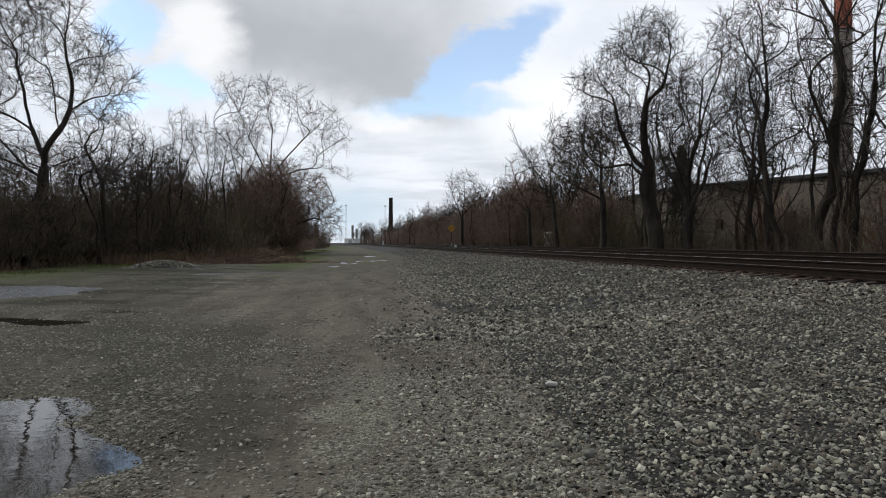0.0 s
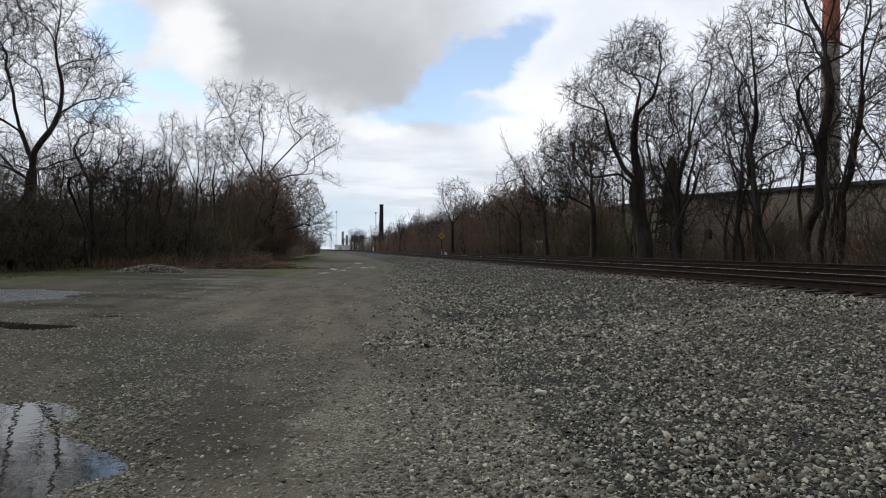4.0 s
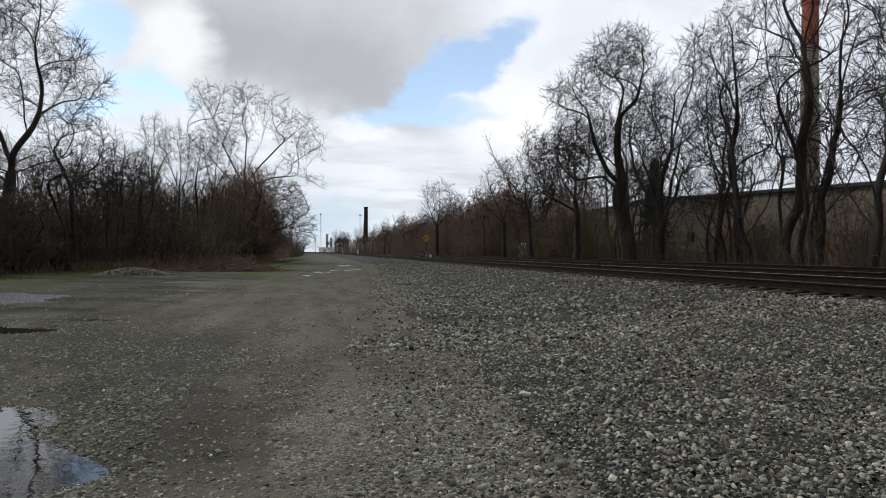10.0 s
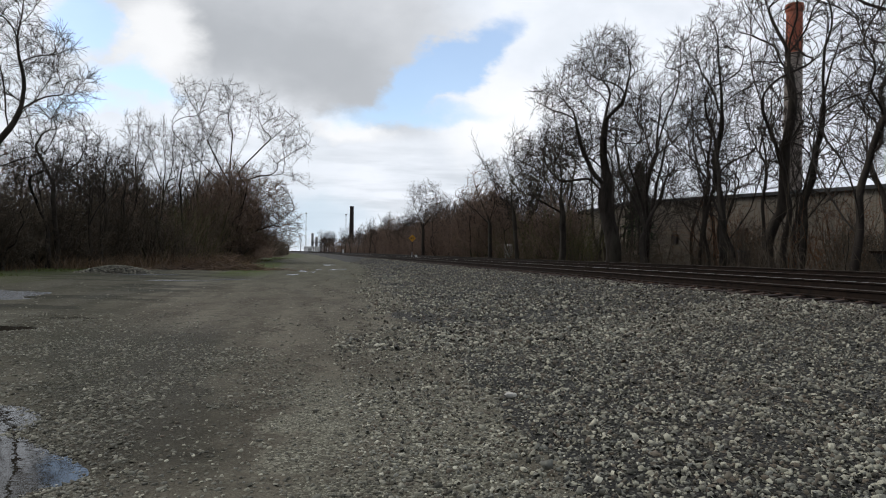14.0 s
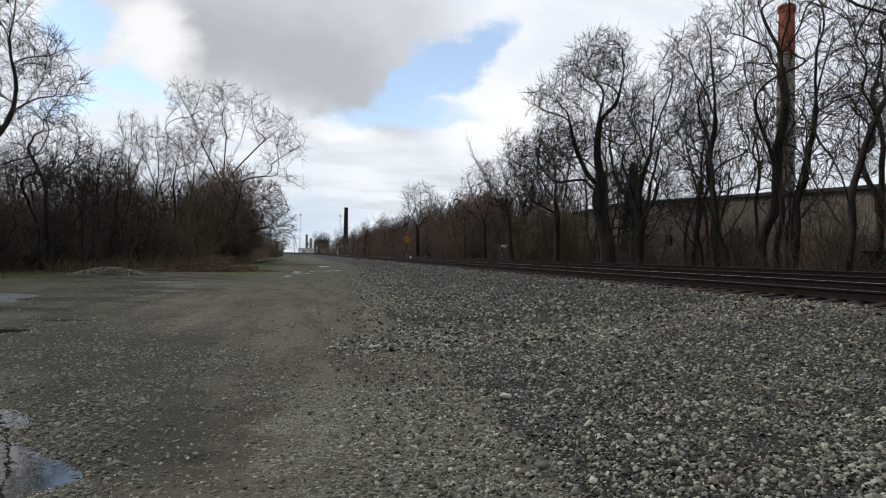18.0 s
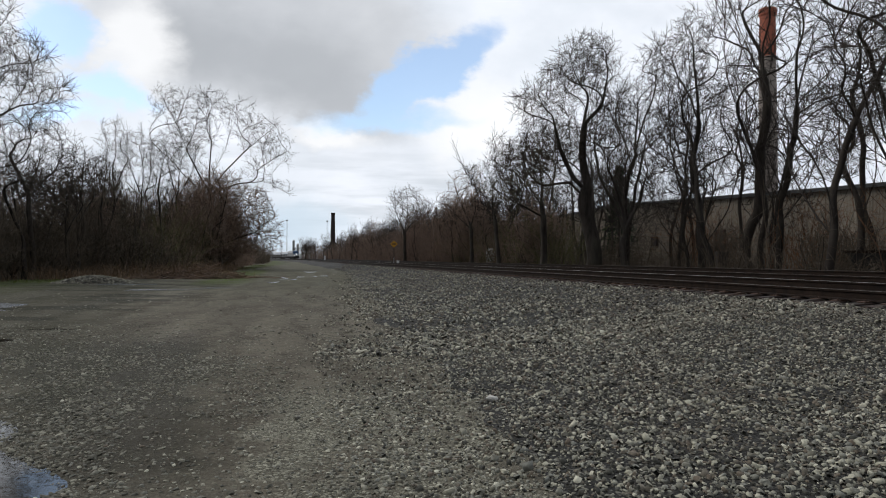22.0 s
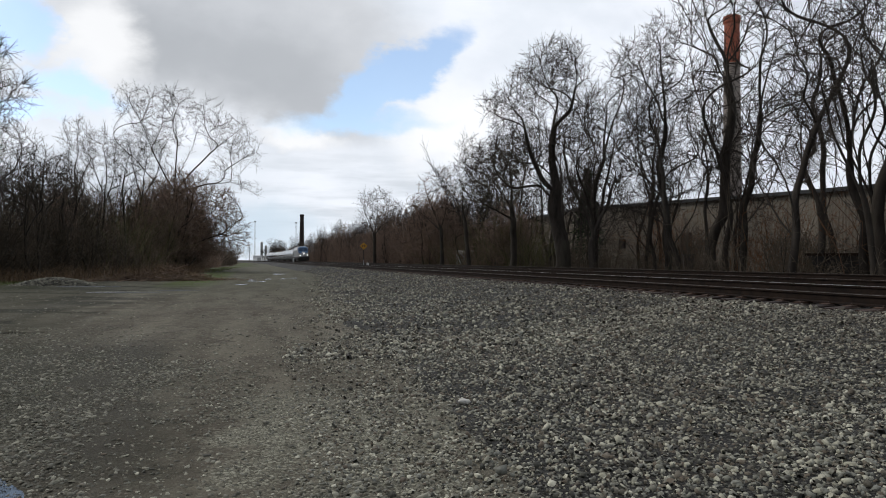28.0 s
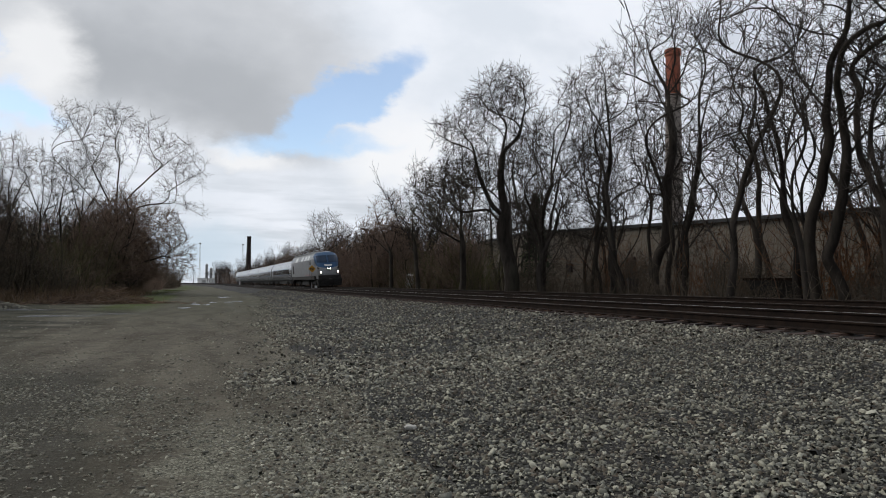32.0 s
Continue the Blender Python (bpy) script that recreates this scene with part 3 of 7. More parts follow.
M_UNDER = material("underframe", [(0.018, 0.017, 0.016), (0.05, 0.045, 0.04)], scale=4, rough=0.85, bump=0.2)
M_GLASS = material("dark_window_glass", [(0.012, 0.014, 0.016), (0.02, 0.022, 0.025)], scale=1, rough=0.12, bump=0)
M_LIGHT = glow("headlight_lens", (1.0, 0.97, 0.88), 6.0)


# ---- helpers of this scene ----
def track_point(p, s, z=0.0):
    """p metres to the right of the lane's line through the camera, s metres along the tracks, with the far bend."""
    p = p - max(0.0, s - CURVE_AT) ** 2 / (2 * CURVE_R)
    return Vector((p * NX - s * NY, p * NY + s * NX, z))


def track_turn(s):
    """Degrees by which the tracks head to the left of +y at s."""
    return 8.8 + math.degrees(math.atan(max(0.0, s - CURVE_AT) / CURVE_R))


def to_ps(x, y):
    p, s = x * NX + y * NY, -x * NY + y * NX
    return p + np.maximum(0.0, s - CURVE_AT) ** 2 / (2 * CURVE_R), s


class Shape:
    """Collects vertices and faces of one mesh."""

    def __init__(self):
        self.v, self.f = [], []

    def add(self, verts, faces):
        k = len(self.v)
        self.v += [tuple(v) for v in verts]
        self.f += [tuple(k + i for i in f) for f in faces]
        return self

    def box(self, x0, x1, y0, y1, z0, z1, bevel=0.0):
        if bevel <= 0:
            self.add([(x, y, z) for z in (z0, z1) for y in (y0, y1) for x in (x0, x1)],
                     [(0, 2, 3, 1), (4, 5, 7, 6), (0, 1, 5, 4), (1, 3, 7, 5), (3, 2, 6, 7), (2, 0, 4, 6)])
            return self
        b = bevel
        ring = [(x0 + b, y0), (x1 - b, y0), (x1, y0 + b), (x1, y1 - b), (x1 - b, y1), (x0 + b, y1), (x0, y1 - b), (x0, y0 + b)]
        small = [(min(max(x, x0 + b), x1 - b), min(max(y, y0 + b), y1 - b)) for x, y in ring]
        self.rings([[(x, y, z0) for x, y in ring], [(x, y, z1 - b) for x, y in ring], [(x, y, z1) for x, y in small]])
        return self

    def rings(self, loops, closed=True, caps=True):
        """Joins loops of equal length, one after the other."""
        n, k = len(loops[0]), len(self.v)
        for loop in loops:
            self.v += [tuple(v) for v in loop]
        for j in range(len(loops) - 1):
            for i in range(n if closed else n - 1):
                a, b = k + j * n + i, k + j * n + (i + 1) % n
                self.f.append((a, b, b + n, a + n))
        if caps:
            self.f.append(tuple(k + i for i in reversed(range(n))))
            self.f.append(tuple(k + (len(loops) - 1) * n + i for i in range(n)))
        return self

    def rod(self, a, b, ra, rb=None, sides=8):
        a, b = Vector(a), Vector(b)
        rb = ra if rb is None else rb
        d = (b - a).normalized()
        u = d.orthogonal().normalized()
        w = d.cross(u)
        loops = [[c + (u * math.cos(2 * math.pi * i / sides) + w * math.sin(2 * math.pi * i / sides)) * r for i in range(sides)] for c, r in ((a, ra), (b, rb))]
        return self.rings(loops)

    def disc(self, centre, axis, r, depth, sides=16):
        c, d = Vector(centre), Vector(axis).normalized()
        return self.rod(c - d * depth / 2, c + d * depth / 2, r, r, sides)


def raw_mesh(name, verts, faces, mats, smooth=False):
    me = bpy.data.meshes.new(name)
    if isinstance(faces, np.ndarray):
        verts = np.asarray(verts, dtype=np.float32)
        n, k = faces.shape
        me.vertices.add(len(verts))
        me.vertices.foreach_set("co", verts.ravel())
        me.loops.add(n * k)
        me.loops.foreach_set("vertex_index", faces.astype(np.int32).ravel())
        me.polygons.add(n)
        me.polygons.foreach_set("loop_start", np.arange(0, n * k, k, dtype=np.int32))
        me.polygons.foreach_set("loop_total", np.full(n, k, dtype=np.int32))
        me.update(calc_edges=True)
    else:
        me.from_pydata(verts, [], faces)
        me.update()
    for m in mats if isinstance(mats, (list, tuple)) else [mats]:
        me.materials.append(m)
    if smooth:
        me.polygons.foreach_set("use_smooth", [True] * len(me.polygons))
    return me


def thing(name, at=None, label="", category="", group="", kind=""):
    """An Empty at the base of a thing, that carries its parts."""
    ob = new(name)
    ob.empty_display_size = 0.2
    if at is not None:
        ob.matrix_world = at
    return tagged(ob, label, category, group, kind)


def part(name, shape, mat, parent, label="", smooth=False, at=None, kind=""):
    """Links a shape, or a finished mesh, as one mesh object under a thing or a part."""
    me = shape if isinstance(shape, bpy.types.Mesh) else raw_mesh(name, shape.v, shape.f, mat, smooth)
    ob = new(name, me)
    ob.parent = parent
    if at is not None:
        ob.matrix_basis = at
    return tagged(ob, label, kind=kind)


def single(name, shape, mat, label, category="", group="", kind="", smooth=False, at=None):
    me = shape if isinstance(shape, bpy.types.Mesh) else raw_mesh(name, shape.v, shape.f, mat, smooth)
    ob = new(name, me)
    if at is not None:
        ob.matrix_world = at
    return tagged(ob, label, category, group, kind)


def hash_noise(x, y, cell, seed):
    """Smooth value noise over the plane, 0 to 1."""
    gx, gy = np.asarray(x) / cell, np.asarray(y) / cell
    ix, iy = np.floor(gx), np.floor(gy)
    fx, fy = gx - ix, gy - iy
    fx, fy = fx * fx * (3 - 2 * fx), fy * fy * (3 - 2 * fy)

    def h(a, b):
        v = np.sin(a * 127.1 + b * 311.7 + seed * 74.7) * 43758.5453
        return v - np.floor(v)
    return (h(ix, iy) * (1 - fx) + h(ix + 1, iy) * fx) * (1 - fy) + (h(ix, iy + 1) * (1 - fx) + h(ix + 1, iy + 1) * fx) * fy


# ---- ground ----
# hollows that hold water: x, y, radius across, radius along, depth
HOLLOWS = [(-4.5, 4.7, 2.1, 0.8, 0.085), (-3.2, 4.3, 1.1, 0.75, 0.06), (-3.9, 5.75, 1.3, 0.8, 0.035), (-14.0, 19.8, 3.2, 4.0, 0.07), (-7.3, 12.6, 0.75, 0.45, 0.06),
           (-9.3, 13.2, 1.6, 0.5, 0.04), (-6.8, 14.6, 0.7, 0.3, 0.04)]
BED_P = [0.2, 1.0, 3.0, 5.0, 7.0, 8.6, 9.25, 9.6, 12.9, 13.5, 17.5, 17.9, 19.2, 21.0, 24.0]
BED_Z = [-0.16, 0.0, 0.06, 0.17, 0.37, 0.58, 0.635, 0.648, 0.86, 0.85, 1.03, 0.98, 0.55, 0.25, -0.2]


def lot_height(x, y):
    x, y = np.asarray(x, float), np.asarray(y, float)
    p, s = to_ps(x, y)
    z = 0.045 + 0.022 * (hash_noise(x, y, 1.3, 1) - 0.5) + 0.05 * (hash_noise(x, y, 4.1, 2) - 0.5) + 0.012 * (hash_noise(x, y, 0.35, 3) - 0.5)
    for hx, hy, rx, ry, deep in HOLLOWS:
        r = np.sqrt(((x - hx) / rx) ** 2 + ((y - hy) / ry) ** 2) + 0.5 * (hash_noise(x, y, 0.55 * min(1.5, rx), 5) - 0.5)
        z = z - (deep + 0.03) * np.clip(1.5 - r, 0, 1) ** 1.3
    pb = bed_p(p, s)
    z = np.where((pb > 1.8) & (p < 21), z - 0.25 * np.clip((pb - 1.8) / 2, 0, 1), z)
    z = np.where(p >= 21, z - 0.25 + 0.4 * np.clip((p - 21) / 2, 0, 1), z)
    return z + 0.35 * np.clip((-p - 18 + 0.0 * s) / 12, 0, 1)


def bed_p(p, s):
    """The lane widens with the distance: the toe of the ballast moves from p 0.8 towards the rails."""
    toe = np.clip(0.8 + 0.088 * (s - 4.0), 0.8, 6.9)
    return np.where(p < 9.25, 1.0 + (p - toe) / (9.25 - toe) * 8.25, p)


def bed_height(x, y):
    p, s = to_ps(np.asarray(x, float), np.asarray(y, float))
    p = bed_p(p, s)
    z = np.interp(p, BED_P, BED_Z) + np.minimum(0.0, p) * 0.15
    amp = np.where((p > 9.3) & (p < 17.6), 0.3, 1.0)
    return z + amp * (0.07 * (hash_noise(x, y, 2.3, 11) - 0.5) + 0.05 * (hash_noise(x, y, 0.6, 12) - 0.5))


def surface(x, y):
    return np.maximum(lot_height(x, y), bed_height(x, y))


def axis_steps(lo, hi, step, low_end, high_end, grow=1.05):
    out = list(np.arange(lo, hi + 1e-6, step))
    d, a = step, lo
    left = []
    while a > low_end:
        d *= grow
        a -= d
        left.append(a)
    d, b = step, out[-1]
    while b < high_end:
        d *= grow
        b += d
        out.append(b)
    return np.array(left[::-1] + out)


def sheet(name, xs, ys, height, mat, label, category, warp=None):
    gx, gy = np.meshgrid(xs, ys)
    if warp:
        gx, gy = warp(gx, gy)
    gz = height(gx, gy)
    verts = np.stack([gx, gy, gz], -1).reshape(-1, 3)
    nx, ny = len(xs), len(ys)
    i = (np.arange(ny - 1)[:, None] * nx + np.arange(nx - 1)[None]).ravel()
    faces = np.stack([i, i + 1, i + nx + 1, i + nx], -1)
    return tagged(new(name, raw_mesh(name, verts, faces, mat, True)), label, category, kind="structure")


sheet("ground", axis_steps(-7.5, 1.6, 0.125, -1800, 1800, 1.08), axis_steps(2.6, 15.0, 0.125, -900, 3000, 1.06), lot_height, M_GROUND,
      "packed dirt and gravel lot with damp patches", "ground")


def bend(gp, gs):
    q = gp - np.maximum(0.0, gs - CURVE_AT) ** 2 / (2 * CURVE_R)
    return q * NX - gs * NY, q * NY + gs * NX


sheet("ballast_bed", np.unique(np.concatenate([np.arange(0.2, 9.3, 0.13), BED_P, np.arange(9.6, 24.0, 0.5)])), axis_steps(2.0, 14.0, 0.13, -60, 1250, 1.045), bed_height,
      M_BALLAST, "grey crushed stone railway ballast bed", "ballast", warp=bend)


def puddle(x, y, rx, ry, label, z=0.0, mat=None):
    g = Shape()
    n = 40
    g.add([(x + 1.75 * rx * math.cos(2 * math.pi * i / n), y + 1.75 * ry * math.sin(2 * math.pi * i / n), z) for i in range(n)], [tuple(range(n))])
    single("puddle", g, mat or M_WATER, label, "puddle", "puddles on the lot", kind="structure")


def lane_puddle(x, y, rx, ry, seed):
    """A small far puddle with a ragged shore, brim-full on the packed lane."""
    rng = random.Random(seed)
    n = 22
    r = [0.7 + 0.3 * math.sin(3 * 2 * math.pi * i / n + seed) * rng.uniform(0.4, 1) + rng.uniform(-0.1, 0.1) for i in range(n)]
    ring = [(x + rx * r[i] * math.cos(2 * math.pi * i / n), y + ry * r[i] * math.sin(2 * math.pi * i / n)) for i in range(n)]
    z = max(float(lot_height(px, py)) for px, py in ring + [(x, y)]) + 0.006
    g = Shape()
    g.rings([[(px * 1.0 + (px - x) * 0.06, py + (py - y) * 0.06, z - 0.05) for px, py in ring], [(px, py, z) for px, py in ring]])
    single("puddle", g, M_MUDDY, "small bright rain puddle on the lane", "puddle", "puddles on the lot", kind="structure")


puddle(-4.2, 5.4, 3.0, 1.9, "shallow rain puddle with gravel islands on the dirt lot")
puddle(-14.0, 19.8, 3.2, 4.0, "wide shallow muddy puddle on the dirt lot", mat=M_MUDDY)
puddle(-8.3, 13.2, 2.6, 1.3, "narrow muddy puddles in a wheel rut")
for k, (px, py, rx, ry) in enumerate([(-7.7, 71.0, 0.8, 2.2), (-6.5, 52.5, 0.32, 1.2), (-5.5, 53.5, 0.3, 1.3), (-6.9, 47.5, 0.36, 1.0), (-6.15, 46.8, 0.26, 0.9), (-6.6, 41.0, 0.42, 1.0), (-7.4, 50.5, 0.25, 1.2),
                                      (-14.2, 38.0, 2.2, 0.8), (-10.2, 31.5, 2.0, 0.7), (-8.3, 33.5, 1.2, 0.5), (-4.9, 55.5, 0.5, 1.0)]):
    lane_puddle(px, py, rx, ry, k)


# ---- loose stones ----
CUBE = np.array([(x, y, z) for z in (-1, 1) for y in (-1, 1) for x in (-1, 1)], float)
CUBE_F = np.array([(4, 5, 7, 6), (0, 1, 5, 4), (1, 3, 7, 5), (3, 2, 6, 7), (2, 0, 4, 6)])


def stones(name, x, y, size, mat, label, sink=0.25, z=None, flat=0.42, tilt=0.27, lift=0.0):
    """Angular stones, each a crooked block turned at random, lying in the surface."""
    rng = np.random.default_rng(len(x) + 7)
    n = len(x)
    v = CUBE[None] + rng.uniform(-0.34, 0.34, (n, 8, 3))
    top = CUBE[:, 2] > 0
    v[:, top, :2] *= rng.uniform(0.6, 1.0, (n, 1, 1))
    v *= (size[:, None] * rng.uniform(0.36, 0.62, (n, 3)) * np.array([1.35, 0.95, flat]))[:, None, :]
    ang = rng.normal(0, tilt, (n, 3))
    ang[:, 2] = rng.uniform(0, 6.283, n)
    cx, sx, cy, sy, cz, sz = np.cos(ang[:, 0]), np.sin(ang[:, 0]), np.cos(ang[:, 1]), np.sin(ang[:, 1]), np.cos(ang[:, 2]), np.sin(ang[:, 2])
    one, nil = np.ones(n), np.zeros(n)
    rx = np.stack([one, nil, nil, nil, cx, -sx, nil, sx, cx], -1).reshape(n, 3, 3)
    ry = np.stack([cy, nil, sy, nil, one, nil, -sy, nil, cy], -1).reshape(n, 3, 3)
    rz = np.stack([cz, -sz, nil, sz, cz, nil, nil, nil, one], -1).reshape(n, 3, 3)
    v = np.einsum("nij,nkj->nki", rz @ ry @ rx, v)
    base = surface(x, y) if z is None else z
    v += np.stack([x, y, base + size * (0.40 - sink + lift * rng.uniform(-1, 1, n))], -1)[:, None, :]
    f = (CUBE_F[None] + (np.arange(n) * 8)[:, None, None]).reshape(-1, 4)
    return tagged(new(name, raw_mesh(name, v.reshape(-1, 3), f, mat)), label, "gravel", kind="stuff")


def scatter_ps(n, p0, p1, s0, s1, rng, power=1.6):
    """Points over a stretch of the bed, closer together near the camera."""
    s = s0 + (s1 - s0) * rng.random(n) ** power
    p = rng.uniform(p0, p1, n)
    return p * NX - s * NY, p * NY + s * NX


def make_stones():
    rng = np.random.default_rng(5)
    for n, s0, s1, power, mean, label in ((92000, 1.8, 13.0, 1.75, 0.0031, "loose grey crushed ballast stones"), (30000, 10.0, 40.0, 1.5, 0.0056, "grey crushed ballast stones along the track"),
                                          (10000, 40.0, 95.0, 1.3, 0.0105, "far ballast stones along the track")):
        x, y = scatter_ps(n, 0.5, 10.0, s0, s1, rng, power)
        p, s = to_ps(x, y)
        pb = bed_p(p, s)
        keep = (p < 1.8 + 1.3 * s) & (rng.random(n) < np.clip((pb - 0.3 + 1.6 * (hash_noise(x, y, 1.4, 21) - 0.4)) / 1.5, 0.05, 1) * np.where(hash_noise(x, y, 0.9, 22) > 0.28, 1, 0.6) * np.where(pb > -2, 1, 0))
        x, y, coarse = x[keep], y[keep], np.interp(pb[keep], [1.0, 3.5], [0.9, 1.16])
        stones("ballast_stones", x, y, (rng.gamma(6, mean, len(x)) * coarse).clip(0.012, 0.062), M_STONE, label, flat=0.55, tilt=0.62, lift=0.36)
    x, y = scatter_ps(12000, 0.8, 9.8, -6.0, 5.8, rng, 1.0)
    p, s = to_ps(x, y)
    aside = (s < 1.9) | (p > 1.7 + 1.3 * s)
    x, y = x[aside], y[aside]
    stones("ballast_stones", x, y, rng.gamma(6, 0.0042, len(x)).clip(0.014, 0.07), M_STONE, "grey crushed ballast stones beside the lane's start", flat=0.5, tilt=0.5)
    x, y = scatter_ps(4500, 9.4, 14.0, 2.0, 60.0, rng, 1.4)
    stones("ballast_stones", x, y, rng.gamma(9, 0.0052, len(x)).clip(0.03, 0.1), M_STONE_RUSTY, "rust-stained ballast stones between the ties")
    # lot: a strip of coarse flat gravel, fine grit on the lane, sparse bits elsewhere
    def where_on_lot(n, far0, far1, power, u0, u1):
        y = far0 + (far1 - far0) * rng.random(n) ** power
        x = rng.uniform(u0, u1, n) * (y + 1.0)
        p, s = to_ps(x, y)
        keep = (p - np.clip(0.088 * (s - 4), 0, 9) < 1.4) & (lot_height(x, y) > -0.012)
        return x[keep], y[keep]

    def chance(x, y, odds):
        keep = rng.random(len(x)) < odds
        return x[keep], y[keep]
    x, y = where_on_lot(90000, 3.0, 15.5, 1.35, -0.75, 0.05)
    wx, wy = x + 2.6 * (hash_noise(x, y, 1.1, 31) - 0.5), y + 2.0 * (hash_noise(x, y, 2.6, 32) - 0.5)
    inside = np.clip((wx + 0.56 * wy + 0.5) * 0.9, 0, 1) * np.clip((0.45 - wx - 0.25 * wy) * 0.8, 0, 1) * np.clip((14.0 - wy) / 4, 0, 1)
    x, y = chance(x, y, np.maximum(np.where(wx < 0.2 - 0.3 * wy, 0.30 * (0.4 + hash_noise(x, y, 1.0, 37)), 0.08), inside ** 1.1 * (0.35 + 0.65 * (hash_noise(x, y, 0.7, 33) > 0.4))))
    stones("lot_gravel", x, y, rng.gamma(6, 0.0028, len(x)).clip(0.009, 0.04), M_STONE_DIRTY, "strip of coarse flat grey gravel on the dirt lot", sink=0.24)
    x, y = where_on_lot(60000, 2.4, 12.0, 1.5, -0.8, 0.2)
    wx, wy = x + 1.6 * (hash_noise(x, y, 0.8, 31) - 0.5), y + 2.0 * (hash_noise(x, y, 2.6, 32) - 0.5)
    isle = np.clip((wx + 0.19 * wy + 0.25) * 2, 0, 1) * np.clip((8.6 - wy) / 2, 0, 1)
    x, y = chance(x, y, np.maximum(0.09, isle * np.clip((hash_noise(x, y, 0.6, 34) - 0.2) * 2.5, 0.05, 1)))
    stones("lot_gravel", x, y, rng.gamma(5, 0.0026, len(x)).clip(0.007, 0.03), M_CHIP, "fine pale grit scattered on packed dirt", sink=0.22)
    x, y = where_on_lot(9000, 12, 50, 1.5, -0.72, 0.0)
    p, s = to_ps(x, y)
    x, y = chance(x, y, (p > woods_edge(s) + 1.5) * np.clip((hash_noise(x, y, 3.2, 35) * 0.55 + hash_noise(x, y, 0.8, 36) * 0.45 - 0.40) * 2.6, 0.05, 1))
    stones("lot_gravel", x, y, rng.gamma(6, 0.0042, len(x)).clip(0.015, 0.05), M_STONE_DIRTY, "small grey gravel scattered farther over the lot", sink=0.24)
    single("pale_stone", stone_shape(3), M_PALE_STONE, "pale flat limestone chunk on the ballast", "stone", at=pose(1.11, 6.93, float(surface(1.11, 6.93)) + 0.045, 0, 5, 20))


def stone_shape(seed):
    rng = random.Random(seed)
    bm = bmesh.new()
    bmesh.ops.create_icosphere(bm, subdivisions=2, radius=1.0)
    for v in bm.verts:
        k = 1 + rng.uniform(-0.13, 0.13)
        v.co = Vector((v.co.x * 0.066 * k, v.co.y * 0.05 * k, v.co.z * 0.03 * k))
    g = Shape()
    bm.verts.index_update()
    g.add([v.co for v in bm.verts], [[v.index for v in f.verts] for f in bm.faces])
    bm.free()
    return g


# ---- tubes: stems and branches ----
def tube_mesh(groups, name, mat, smooth=True):
    """groups: (points m x n x 3, radii m x n, sides). One mesh of tapered tubes."""
    vs, fs, k0 = [], [], 0
    for pts, rad, sides in groups:
        pts, rad = np.asarray(pts, float), np.asarray(rad, float)
        m, n, _ = pts.shape
        tan = np.empty_like(pts)
        tan[:, 1:-1] = pts[:, 2:] - pts[:, :-2]
        tan[:, 0], tan[:, -1] = pts[:, 1] - pts[:, 0], pts[:, -1] - pts[:, -2]
        tan /= np.linalg.norm(tan, axis=2, keepdims=True) + 1e-9
        ref = np.where(np.abs(tan[:, :1, 2:3]) > 0.8, np.array([1.0, 0, 0]), np.array([0, 0, 1.0]))
        u = np.cross(tan, np.broadcast_to(ref, tan.shape))
        u /= np.linalg.norm(u, axis=2, keepdims=True) + 1e-9
        w = np.cross(tan, u)
        a = np.arange(sides) * 2 * math.pi / sides
        ring = pts[:, :, None] + rad[:, :, None, None] * (u[:, :, None] * np.cos(a)[None, None, :, None] + w[:, :, None] * np.sin(a)[None, None, :, None])
        vs.append(ring.reshape(-1, 3))
        i = np.arange(sides)
        quad = np.stack([i, (i + 1) % sides, (i + 1) % sides + sides, i + sides], -1)
        f = quad[None, None] + (np.arange(n - 1) * sides)[None, :, None, None] + (np.arange(m) * n * sides)[:, None, None, None]
        fs.append(f.reshape(-1, 4) + k0)
        k0 += m * n * sides
    return raw_mesh(name, np.concatenate(vs), np.concatenate(fs), mat, smooth)


def lines_mesh(lines, name, mat):
    """lines: (points, radii, sides) of any length."""
    by = {}
    for pts, rad, sides in lines:
        by.setdefault((len(pts), sides), []).append((pts, rad))
    return tube_mesh([([l[0] for l in ls], [l[1] for l in ls], key[1]) for key, ls in sorted(by.items())], name, mat)


